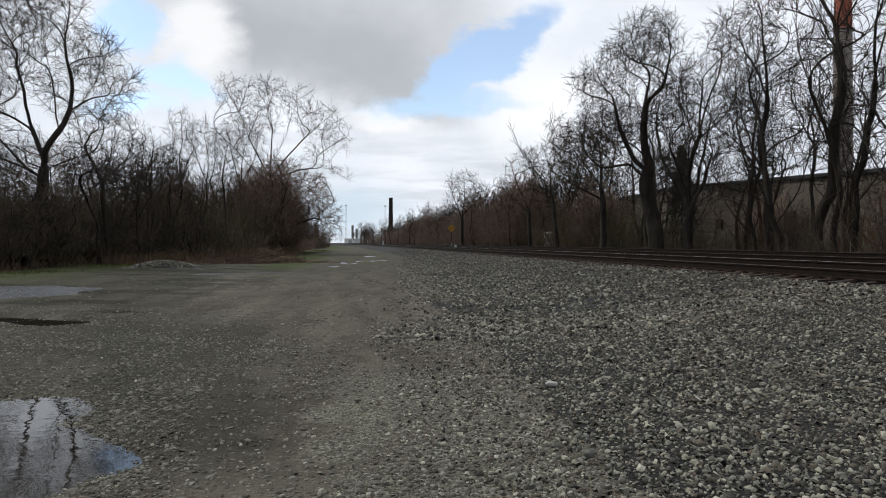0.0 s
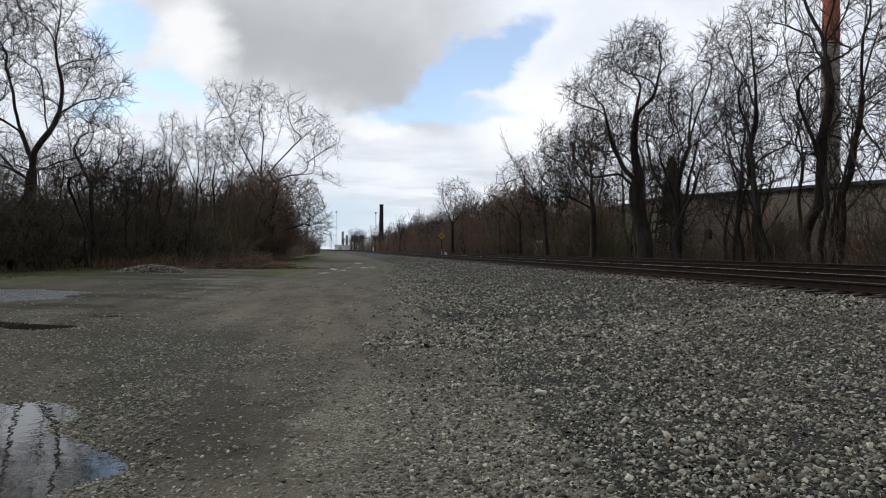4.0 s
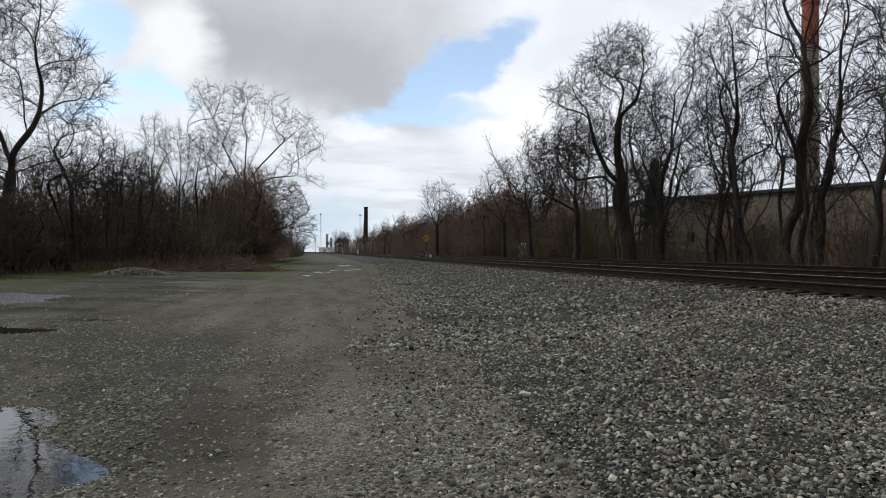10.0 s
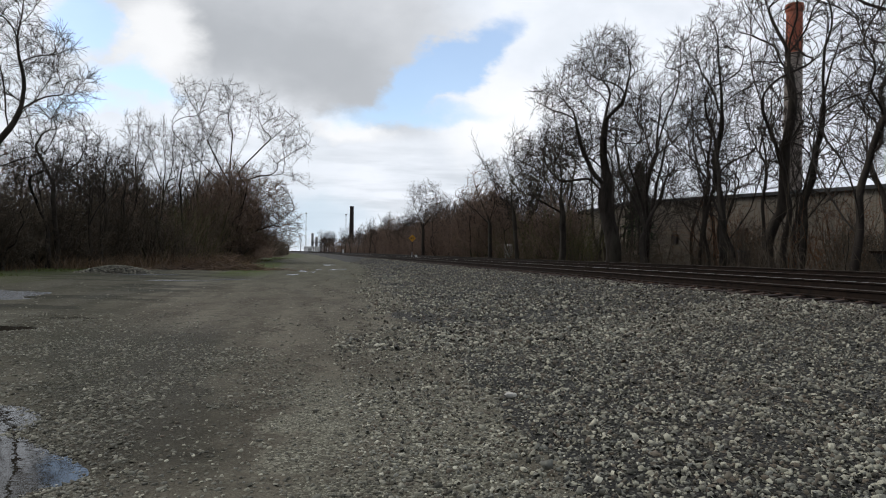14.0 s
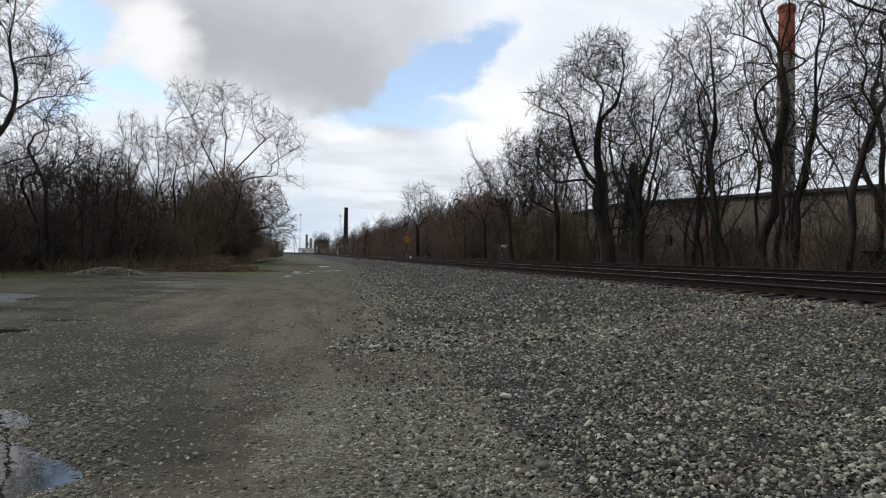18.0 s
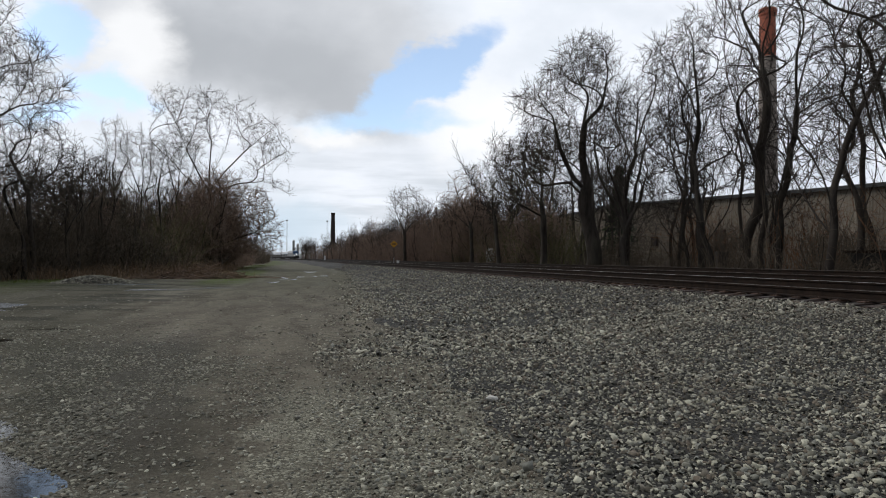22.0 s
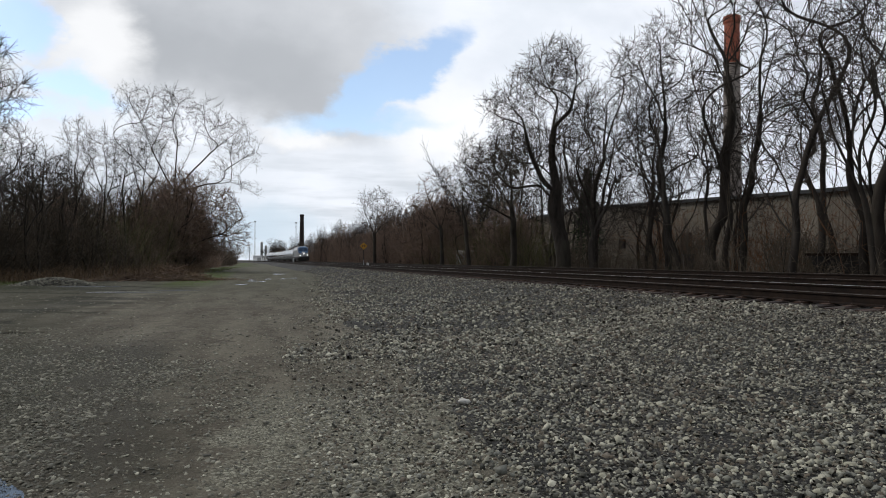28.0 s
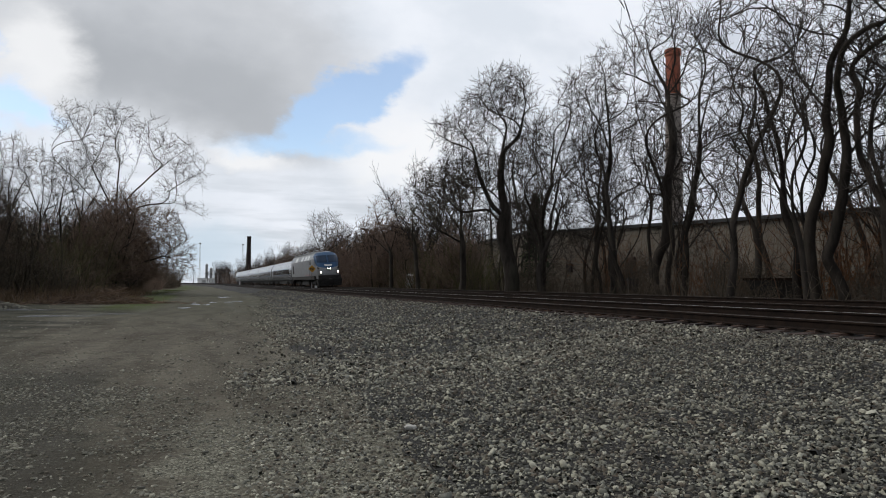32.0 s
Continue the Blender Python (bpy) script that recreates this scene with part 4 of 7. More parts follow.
# ---- trees ----
def colonise(nodes, parents, targets, rng, step, kill, sway=0.25, rounds=90):
    """Grows twigs from the given stems towards the targets, each target pulling the nearest tip until it is reached."""
    room = len(nodes) + 14 * len(targets) + 400
    pos = np.empty((room, 3))
    count = len(nodes)
    pos[:count] = nodes
    parent = list(parents)
    kids = [0] * room
    for q in parents:
        if q >= 0:
            kids[q] += 1
    d = np.linalg.norm(targets[:, None] - pos[None, :count], axis=2)
    near, dist = d.argmin(1), d.min(1)
    live = dist > kill
    for _ in range(rounds):
        if not live.any():
            break
        t, who = targets[live], near[live]
        pull = (t - pos[who]) / np.maximum(dist[live], 1e-6)[:, None]
        total = np.zeros((count, 3))
        np.add.at(total, who, pull)
        tips = np.unique(who)
        tips = tips[[kids[i] < 4 for i in tips]]
        if not len(tips) or count + len(tips) > room:
            break
        way = total[tips]
        before = pos[tips] - pos[np.maximum(0, np.array(parent)[tips])]
        before /= np.linalg.norm(before, axis=1, keepdims=True) + 1e-9
        way = way / (np.linalg.norm(way, axis=1, keepdims=True) + 1e-9) + 0.45 * before + rng.normal(0, sway, way.shape)
        grown = pos[tips] + way / (np.linalg.norm(way, axis=1, keepdims=True) + 1e-9) * step
        first = count
        count += len(tips)
        pos[first:count] = grown
        for i in tips:
            parent.append(int(i))
            kids[i] += 1
        d = np.linalg.norm(targets[:, None] - grown[None], axis=2)
        best, least = d.argmin(1), d.min(1)
        closer = least < dist
        near[closer], dist[closer] = best[closer] + first, least[closer]
        live = dist > kill
    return pos[:count].copy(), parent


def grow_tree(seed, trunk_r, stems, lobes, spacing=0.36, step=0.25, tip=0.0135, twigs=2, twig=0.55, sway=0.3, depth=0.85):
    """A bare tree. stems: the main lines as (across, up) points in the tree's own space, the first from the root;
    lobes: (across, up, half width, half height) of the crown's masses, filled with twigs about spacing apart.
    Returns the lines of trunk, limbs and twigs."""
    rng = np.random.default_rng(seed)
    nodes, parents, slant = [], [], 0.0
    for k, stem in enumerate(stems):
        pts = [np.array((stem[0][0], 0.0, stem[0][1]))]
        if k:
            q = int(np.argmin([np.hypot(n[0] - stem[0][0], n[2] - stem[0][1]) for n in nodes]))
            pts[0] = nodes[q].copy()
            last = q
        else:
            nodes.append(pts[0])
            parents.append(-1)
            last = 0
        slant = rng.normal(0, 0.12) if k == 0 else rng.uniform(0.15, 0.5) * (1 if k % 2 else -1)
        here = pts[0].copy()
        for a, b in stem[1:]:
            goal = np.array((a, here[1] + slant * np.hypot(a - here[0], b - here[2]) * (0.15 if k == 0 else 1.0), b))
            n = max(1, int(round(np.linalg.norm(goal - here) / step)))
            start = here.copy()
            side = rng.normal(0, 0.05, 3) * (1, 1, 0.2)
            for i in range(1, n + 1):
                f = i / n
                here = start + (goal - start) * f + side * math.sin(math.pi * f) * n * 0.25 + rng.normal(0, 0.03, 3) * (k > 0 or i > 2)
                nodes.append(here.copy())
                parents.append(last)
                last = len(nodes) - 1
    targets = []
    for a, b, w, h in lobes:
        w2 = min(max(w, 1.2), 4.5) * depth
        n = int(4.19 * w * w2 * h / spacing ** 3 * 0.62) + 6
        v = rng.normal(0, 1, (n, 3))
        v *= (rng.random(n) ** 0.42 / np.linalg.norm(v, axis=1))[:, None]
        targets.append(v * (w, w2, h) + (a, rng.uniform(-0.25, 0.25) * w2, b))
    targets = np.concatenate(targets)
    tall = targets[:, 2].max()
    # long limbs, then branches: curved lines that leave a stem lower down and rise into the crown
    for share, jog in ((4 * len(lobes), 0.5), (min(len(targets) // 7, 17 * len(lobes)), 0.3)):
        for goal in targets[rng.permutation(len(targets))[:share]]:
            have = np.array(nodes)
            off = goal - have
            flat = np.hypot(off[:, 0], off[:, 1])
            cost = np.linalg.norm(off, axis=1) + 3.0 * np.maximum(0, 0.45 * flat - off[:, 2]) + 2.0 * (have[:, 2] < 0.14 * tall)
            q = int(cost.argmin())
            start = have[q]
            d = np.linalg.norm(goal - start)
            if d < 2 * step:
                continue
            run = start - have[max(0, parents[q])]
            run /= np.linalg.norm(run) + 1e-9
            bow = start + run * d * 0.3 + (goal - start) * 0.25 + rng.normal(0, 0.07 * d * jog / 0.5, 3)
            n = max(2, int(round(d / step)))
            last = q
            for i in range(1, n + 1):
                f = i / n
                nodes.append((1 - f) ** 2 * start + 2 * f * (1 - f) * bow + f * f * goal + rng.normal(0, 0.12 * step, 3))
                parents.append(last)
                last = len(nodes) - 1
    pos, parent = colonise(nodes, parents, targets, rng, step, spacing * 0.62, sway * 0.6)
    m = len(pos)
    kids = [[] for _ in range(m)]
    for i, q in enumerate(parent):
        if q >= 0:
            kids[q].append(i)
    ends = np.zeros(m)
    for i in range(m - 1, -1, -1):
        if not kids[i]:
            ends[i] += 1
        if parent[i] >= 0:
            ends[parent[i]] += ends[i]
    power = min(0.62, max(0.33, math.log(trunk_r / tip) / math.log(max(ends[0], 3))))
    rad = tip * ends ** power
    rad = np.minimum(rad, trunk_r)
    rad = tip + (rad - tip) * (0.32 + 0.68 * np.minimum(1, rad / (0.85 * trunk_r)) ** 1.3) * (1.05 - 0.35 * np.clip(pos[:, 2] / tall, 0, 1))
    flare = np.clip(1.2 - pos[:, 2], 0, 1.7) * (np.hypot(pos[:, 0] - pos[0, 0], pos[:, 1]) < 0.8) * (rad > 0.5 * trunk_r)
    rad *= 1 + 0.22 * flare ** 1.6
    trunk, limbs, fine = [], [], []
    starts = [(0, -1)]
    while starts:
        i, before = starts.pop()
        line = [i] if before < 0 else [before, i]
        while kids[i]:
            ordered = sorted(kids[i], key=lambda c: -rad[c])
            for c in ordered[1:]:
                starts.append((c, i))
            i = ordered[0]
            line.append(i)
        p = pos[line].copy()
        r = rad[line].copy()
        if before >= 0:
            r[0] = r[1]
        for _ in range(2):
            if len(p) > 2:
                p[1:-1] = 0.5 * p[1:-1] + 0.25 * (p[:-2] + p[2:])
        thick = r[0]
        if thick < 0.03 and len(p) > 3:
            keep = sorted(set(range(0, len(p), 2)) | {len(p) - 1})
            p, r = p[keep], r[keep]
        r[-1] *= 0.6
        if before < 0 or thick > 0.45 * trunk_r:
            trunk.append((p, r, 9))
        elif thick > 0.035:
            limbs.append((p, r, 5))
        else:
            fine.append((p, r, 3))
    thin = np.array([i for i in range(1, m) if rad[i] < tip * 2.6 and parent[i] >= 0])
    if twigs and len(thin):
        who = np.repeat(thin, twigs)
        who = who[rng.random(len(who)) < 0.72]
        n = len(who)
        ahead_of = pos[who] - pos[np.array(parent)[who]]
        ahead_of /= np.linalg.norm(ahead_of, axis=1, keepdims=True) + 1e-9
        way = ahead_of * 0.9 + rng.normal(0, 0.38, (n, 3)) + (0, 0, 0.15)
        way /= np.linalg.norm(way, axis=1, keepdims=True)
        long = (twig * rng.uniform(0.45, 1.3, n))[:, None]
        mid = pos[who] + way * long * 0.5
        end = mid + (way + rng.normal(0, 0.3, (n, 3)) + (0, 0, 0.1)) * long * 0.5
        line = np.stack([pos[who], mid, end], 1)
        size = np.full((n, 3), tip) * (0.85, 0.7, 0.4)
        fine += list(zip(line, size, [3] * n))
    return trunk, limbs, fine


def tree(seed, label, at, twig_mat=None, group="", name="tree", **shape):
    trunk, limbs, twigs = grow_tree(seed, **shape)
    ob = thing(name, at, label, "tree" if name == "tree" else "shrub", group)
    part("trunk", lines_mesh(trunk, "trunk", M_BARK), None, ob)
    if limbs:
        part("limb_work", lines_mesh(limbs, "limb_work", M_BARK), None, ob, kind="stuff")
    part("crown", lines_mesh(twigs, "crown", twig_mat or M_TWIG), None, ob, kind="stuff")
    return ob


def ahead(px, far):
    """A place far metres ahead at the slope px across."""
    return px * far, far


def hero(u, far, label, seed, trunk_r, stems, lobes, mat=None, **shape):
    x, y = ahead(u, far)
    tree(seed, label, pose(x, y, float(surface(x, y)), 0, 0, -math.degrees(math.atan(u))), mat, "bare trees by the railway", trunk_r=trunk_r, stems=stems, lobes=lobes, **shape)


def woods_edge(s):
    return np.interp(s, [20, 33, 45, 56, 72, 106, 180, 400], [-17.5, -16.5, -14.8, -11.2, -7.2, -4.6, -2.8, -2.5])


def plant_heroes():
    """The trees that stand in front: where they root, their main lines and the masses of their crowns."""
    hero(-0.581, 42, "tall bare tree with a wide crown at the wood's edge", 11, 0.36,
         [[(0, -0.5), (-0.2, 3.2), (-0.1, 6.4)], [(-0.1, 6.4), (-0.8, 8.5), (-1.4, 11.6), (-2, 14.4), (-1.8, 17.9)], [(-0.1, 6), (0.6, 8.3), (0.4, 10.2), (-0.2, 13.4), (-0.5, 17.6)], [(0.6, 8.3), (1.3, 9.9), (1.1, 12.7), (1.2, 15.8)], [(0.8, 8.5), (2, 10.2), (3.2, 13)], [(1.1, 9.4), (2.6, 10.8), (4.7, 11.3)], [(0, 5.5), (-1.7, 6.7), (-3.5, 8.8)], [(0, 6), (1.2, 6.7), (2.5, 7.2)]],
         [(-2.3, 15.1, 2.6, 3.1), (0.2, 15.8, 2.1, 3.3), (2.4, 13.4, 2.1, 2.1), (3.9, 11.6, 1.6, 1.4), (3.2, 9.9, 1.4, 1.2), (-3.8, 10.2, 2.4, 3.5), (-2.9, 6.7, 1.9, 1.7), (2.4, 7.4, 1, 0.8), (-0.8, 12.2, 1.7, 2.2), (1.2, 10.6, 1.5, 1.8)], spacing=0.41, twigs=3, twig=0.7)
    hero(-0.498, 47, "bare tree with a forked stem at the wood's edge", 12, 0.16,
         [[(0, -0.5), (0, 3.1), (-0.1, 5.8)], [(-0.1, 5.6), (-1.2, 7.9), (-1.6, 9.9)], [(-0.1, 5.8), (0.5, 7.8), (1, 9.9)], [(0, 5.2), (1.4, 7.4), (2, 9.1)]],
         [(-1.2, 9.1, 1.5, 1.8), (0.5, 9.7, 1.4, 1.6), (1.7, 8.7, 1.4, 1.5)], spacing=0.36)
    hero(-0.429, 52, "slender bare tree among others", 13, 0.11,
         [[(0, -0.5), (0.2, 2.8), (-0.1, 5.8)], [(-0.1, 5.3), (-0.8, 7.9), (-0.9, 9.2)], [(-0.1, 5.8), (0.1, 8.2), (0.1, 9.7)], [(-0.1, 4.9), (0.8, 7.5), (1.1, 8.8)]],
         [(-0.8, 7.9, 1, 2), (0.1, 8.4, 0.9, 1.7), (0.9, 7.5, 0.9, 1.9)], spacing=0.39, tip=0.0123)
    hero(-0.444, 60, "slender bare tree among others", 113, 0.09,
         [[(0, -0.5), (-0.2, 3), (0.1, 6.1)], [(0.1, 5.6), (-0.6, 8.6), (-0.7, 9.7)], [(0.1, 6.1), (0.1, 8.9), (0.1, 10.3)], [(0.1, 5.1), (0.7, 8.1), (0.8, 9.2)]],
         [(-0.6, 8.2, 0.8, 2.3), (0.1, 8.8, 0.7, 2), (0.7, 7.7, 0.7, 2.2)], spacing=0.39, tip=0.0123)
    hero(-0.384, 62, "slender bare tree among others", 213, 0.09,
         [[(0, -0.5), (0.2, 3), (-0.1, 7.7)], [(-0.1, 7.2), (-0.7, 10.3), (-0.9, 12.8)], [(-0.1, 7.7), (0.1, 10.5), (0.1, 13.5)], [(-0.1, 6.7), (0.8, 9.7), (1, 12.3)]],
         [(-0.7, 11.3, 0.9, 2.4), (0.1, 11.9, 0.9, 2.1), (0.9, 10.8, 0.9, 2.3)], spacing=0.39, tip=0.0123)
    hero(-0.351, 66, "slender bare tree with steep limbs", 313, 0.09,
         [[(0, -0.5), (-0.2, 3.1), (0.2, 7.7)], [(0.2, 7.1), (-0.9, 10.4), (-1.1, 12.8)], [(0.2, 7.7), (0.2, 10.7), (0.1, 13.4)], [(0.2, 6.6), (1, 9.9), (1.2, 12.2)]],
         [(-0.9, 11.1, 1.1, 2.5), (0.1, 11.8, 1, 2.2), (1.1, 10.6, 1, 2.4)], spacing=0.39, tip=0.0123)
    hero(-0.321, 70, "slender bare tree with steep limbs", 413, 0.09,
         [[(0, -0.5), (0.2, 3.2), (-0.2, 7.8)], [(-0.2, 7.2), (-0.9, 10.7), (-1.1, 12.9)], [(-0.2, 7.8), (0.2, 11), (0.1, 13.5)], [(-0.2, 6.6), (1, 10.1), (1.2, 12.3)]],
         [(-0.9, 11.1, 1.1, 2.7), (0.1, 11.8, 1, 2.3), (1.1, 10.5, 1, 2.6)], spacing=0.39, tip=0.0123)
    hero(-0.398, 75, "slender bare tree among others", 513, 0.09,
         [[(0, -0.5), (-0.2, 3.4), (0.2, 7.1)], [(0.2, 6.5), (-0.8, 10.2), (-0.9, 11.5)], [(0.2, 7.1), (0.2, 10.5), (0.1, 12.2)], [(0.2, 5.9), (0.8, 9.6), (1.1, 10.9)]],
         [(-0.8, 9.6, 1, 2.9), (0.1, 10.4, 0.9, 2.5), (0.9, 9, 0.9, 2.7)], spacing=0.39, tip=0.0123)
    hero(-0.294, 80, "bare tree with steep limbs beside the brush", 613, 0.09,
         [[(0, -0.5), (0.3, 3.5), (-0.2, 9)], [(-0.2, 8.3), (-1.3, 12.3), (-1.5, 15.1)], [(-0.2, 9), (0.2, 12.6), (0.1, 15.9)], [(-0.2, 7.7), (1.4, 11.6), (1.8, 14.5)]],
         [(-1.3, 13.1, 1.6, 3.1), (0.1, 13.9, 1.5, 2.7), (1.5, 12.5, 1.5, 2.9)], spacing=0.39, tip=0.0123)
    hero(-0.473, 58, "slender bare tree among others", 713, 0.09,
         [[(0, -0.5), (-0.2, 2.9), (0.1, 5.6)], [(0.1, 5.1), (-0.7, 8), (-0.8, 8.6)], [(0.1, 5.6), (0.1, 8.2), (0.1, 9.2)], [(0.1, 4.6), (0.7, 7.5), (0.9, 8.2)]],
         [(-0.7, 7.2, 0.9, 2.2), (0.1, 7.8, 0.8, 1.9), (0.8, 6.7, 0.8, 2.1)], spacing=0.39, tip=0.0123)
    hero(-0.544, 52, "slender bare tree among others", 813, 0.09,
         [[(0, -0.5), (0.2, 2.8), (-0.1, 5.2)], [(-0.1, 4.8), (-0.6, 7.4), (-0.8, 8.1)], [(-0.1, 5.2), (0.1, 7.6), (0.1, 8.6)], [(-0.1, 4.4), (0.7, 6.9), (0.9, 7.6)]],
         [(-0.6, 6.8, 0.9, 2), (0.1, 7.3, 0.8, 1.7), (0.8, 6.3, 0.8, 1.9)], spacing=0.39, tip=0.0123)
    hero(-0.629, 50, "slender bare tree among others", 913, 0.09,
         [[(0, -0.5), (-0.1, 2.7), (0.1, 5)], [(0.1, 4.6), (-0.7, 7.1), (-0.8, 7.7)], [(0.1, 5), (0.1, 7.3), (0.1, 8.2)], [(0.1, 4.2), (0.8, 6.7), (1, 7.2)]],
         [(-0.7, 6.4, 1, 1.9), (0.1, 6.9, 0.9, 1.7), (0.8, 6, 0.9, 1.8)], spacing=0.39, tip=0.0123)
    hero(-0.254, 86, "bare spreading tree with a fan of limbs over brush", 16, 0.28,
         [[(0, -0.5), (0, 5.1), (0.1, 10.1)], [(0.1, 9.7), (-2.6, 15.1), (-4.4, 20.8)], [(0.1, 10.1), (0.3, 15.1), (-0.6, 20.8)], [(0.1, 10.4), (1.9, 15.1), (3.6, 20.5)], [(0.3, 9.7), (4, 14.4), (7.8, 17.9)], [(0.4, 9.4), (3.6, 10.9), (7.1, 11.4), (10.4, 9.8)], [(0, 8.7), (-4, 12.9), (-6.4, 15.1)]],
         [(-4.6, 20.1, 2.6, 2.3), (-0.2, 20.5, 2.9, 2.3), (3.3, 19.4, 2.1, 2.4), (5.8, 16.9, 2.9, 2.9), (8.3, 15.4, 2, 2.6), (5.7, 12.6, 2.1, 1.6), (8.5, 10.9, 1.9, 0.7), (-1.9, 16.9, 3.2, 2.9)], spacing=0.61, step=0.4, tip=0.0160, twigs=3, twig=0.9)
    hero(-0.236, 84, "bushy reddish-brown bare tree at the end of the wood", 17, 0.24,
         [[(0, -0.5), (-0.1, 2.2), (-0.2, 3.9)], [(-0.2, 3.6), (-2.4, 7.1), (-4.1, 9.9)], [(-0.2, 3.9), (0, 7.8), (-0.3, 10.9)], [(-0.1, 3.6), (2.7, 7.1), (4.1, 9.5)], [(0, 2.9), (4.1, 4.6), (6.1, 6.4)]],
         [(-3.4, 8.5, 2.8, 2.8), (0, 8.8, 3.1, 3.1), (3.4, 7.4, 2.9, 3.1), (5.8, 4.6, 1.7, 2.4), (1.4, 4.3, 4.2, 2.8), (-4.1, 4.6, 2.4, 2.8)], mat=M_BRUSH_RED, spacing=0.48, tip=0.0200, twigs=3, twig=0.8)
    hero(0.308, 45, "big gnarled bare tree with a thick trunk beside the tracks", 21, 0.50,
         [[(0, -0.5), (-0.2, 3.7), (-0.2, 6.4)], [(-0.2, 6.4), (-0.6, 8.2), (-0.5, 10.1), (-0.2, 12.4), (-0.7, 14.6)], [(-0.2, 6), (-1.4, 7.3), (-2.1, 8.8), (-2.5, 10.9), (-3.8, 12), (-5.5, 12)], [(-0.5, 8.6), (-1.1, 9.9), (-2.5, 9.5), (-3.4, 10.5)], [(-0.5, 10.5), (0.7, 11.6), (1.1, 13.8)], [(-0.2, 12.4), (0.4, 14.2), (0.5, 15.7)], [(-0.3, 5.4), (-1.3, 6.4), (-3, 6.1)], [(-0.3, 6.9), (-1.6, 8), (-3.4, 8.2), (-4.5, 8.6)], [(-0.4, 9.5), (0.9, 8.8), (1.8, 8.8)]],
         [(-0.2, 15, 2.2, 1.7), (-1.6, 13.5, 2.1, 1.9), (-3.9, 12, 1.6, 1.5), (-2.9, 10.3, 1.9, 1.7), (0.9, 12.7, 1.4, 2.2), (-3.9, 8.4, 2.1, 1.6), (-1.6, 8.8, 1.7, 1.5), (-2.5, 6.2, 1.3, 0.6), (1.3, 9.5, 1.1, 1.1)], spacing=0.35, twigs=3, twig=0.6, sway=0.4)
    hero(0.369, 44, "bare tree leaning over the embankment", 22, 0.22,
         [[(0, -0.5), (-0.4, 3.3), (-1.5, 5.9), (-2.2, 7.4)], [(-2.2, 7.2), (-2.3, 8.8), (-2.2, 10.6)], [(-1.5, 5.9), (-0.4, 8.1), (0.6, 8.8)], [(-0.2, 2.6), (0.6, 5.2), (1.2, 7.4)]],
         [(-2.2, 10.3, 1.1, 1.5), (-0.3, 8.5, 1.3, 1.2), (1.3, 7.4, 1, 1.5)], spacing=0.34, sway=0.4)
    hero(0.364, 49, "bare tree with upright limbs", 23, 0.18,
         [[(0, -0.5), (-0.1, 5.2), (0.7, 9.2)], [(0.7, 8.8), (0.8, 12.1), (0.7, 14.5)], [(0.7, 9), (1.8, 12.9), (2, 16.6)], [(0.5, 8), (-0.7, 11.3), (-0.7, 13.3)], [(0.6, 8.6), (2.6, 10.7), (3.4, 12.1)]],
         [(0.7, 13.3, 1.5, 1.8), (1.9, 15.6, 1.3, 2.6), (-0.5, 12.5, 1.2, 1.7), (2.8, 11.3, 1.2, 1.8)], spacing=0.36)
    hero(0.481, 42, "tall straight bare tree in front of the shed", 24, 0.22,
         [[(0, -0.5), (-0.2, 5.3), (-0.2, 9.5), (-0.3, 12.7), (-0.5, 15.8)], [(-0.3, 5.5), (-1.2, 8.1), (-1.6, 11.3), (-2.4, 14.4)], [(-0.5, 5.3), (-1.6, 7.1), (-3.1, 8.4)], [(-0.3, 8.5), (0.4, 10.6), (0.7, 12.3)], [(-0.3, 10.2), (-1.2, 12.7), (-1.3, 15.8)], [(-0.2, 6.4), (0.6, 7.8), (1, 9.9)]],
         [(-0.5, 15.5, 1.4, 2.4), (-2, 14.1, 1.3, 2.4), (0.4, 11.3, 1, 2.3), (-1.5, 10.8, 1.3, 1.7), (-2.6, 9, 1, 1.3), (-0.4, 12.7, 1, 2.1)], spacing=0.36, twigs=3)
    hero(0.454, 46, "slender bare tree with a forked stem", 124, 0.12,
         [[(-0.3, -0.5), (-0.1, 4.2), (0.2, 6.5)], [(0.2, 6.3), (-1, 9.5), (-1.4, 12.2)], [(0.2, 6.5), (0.3, 9.5), (0, 12.6)]],
         [(-1.3, 11.6, 1.1, 1.9), (0, 11.1, 1.1, 2.3)], spacing=0.39)
    hero(0.539, 46, "slender bare tree with fine twigs", 25, 0.12,
         [[(0.3, -0.5), (0.1, 5.7), (-0.1, 10.3), (-0.2, 14.5)], [(0, 8), (-0.9, 10.7), (-1.1, 13.4)], [(-0.1, 8.8), (0.6, 11.4), (0.7, 14.1)]],
         [(-0.2, 13.7, 1.1, 2.3), (-1, 12.2, 1, 2.3), (0.6, 12.2, 1.1, 2.7), (-0.2, 9.7, 1.3, 1.9)], spacing=0.36)
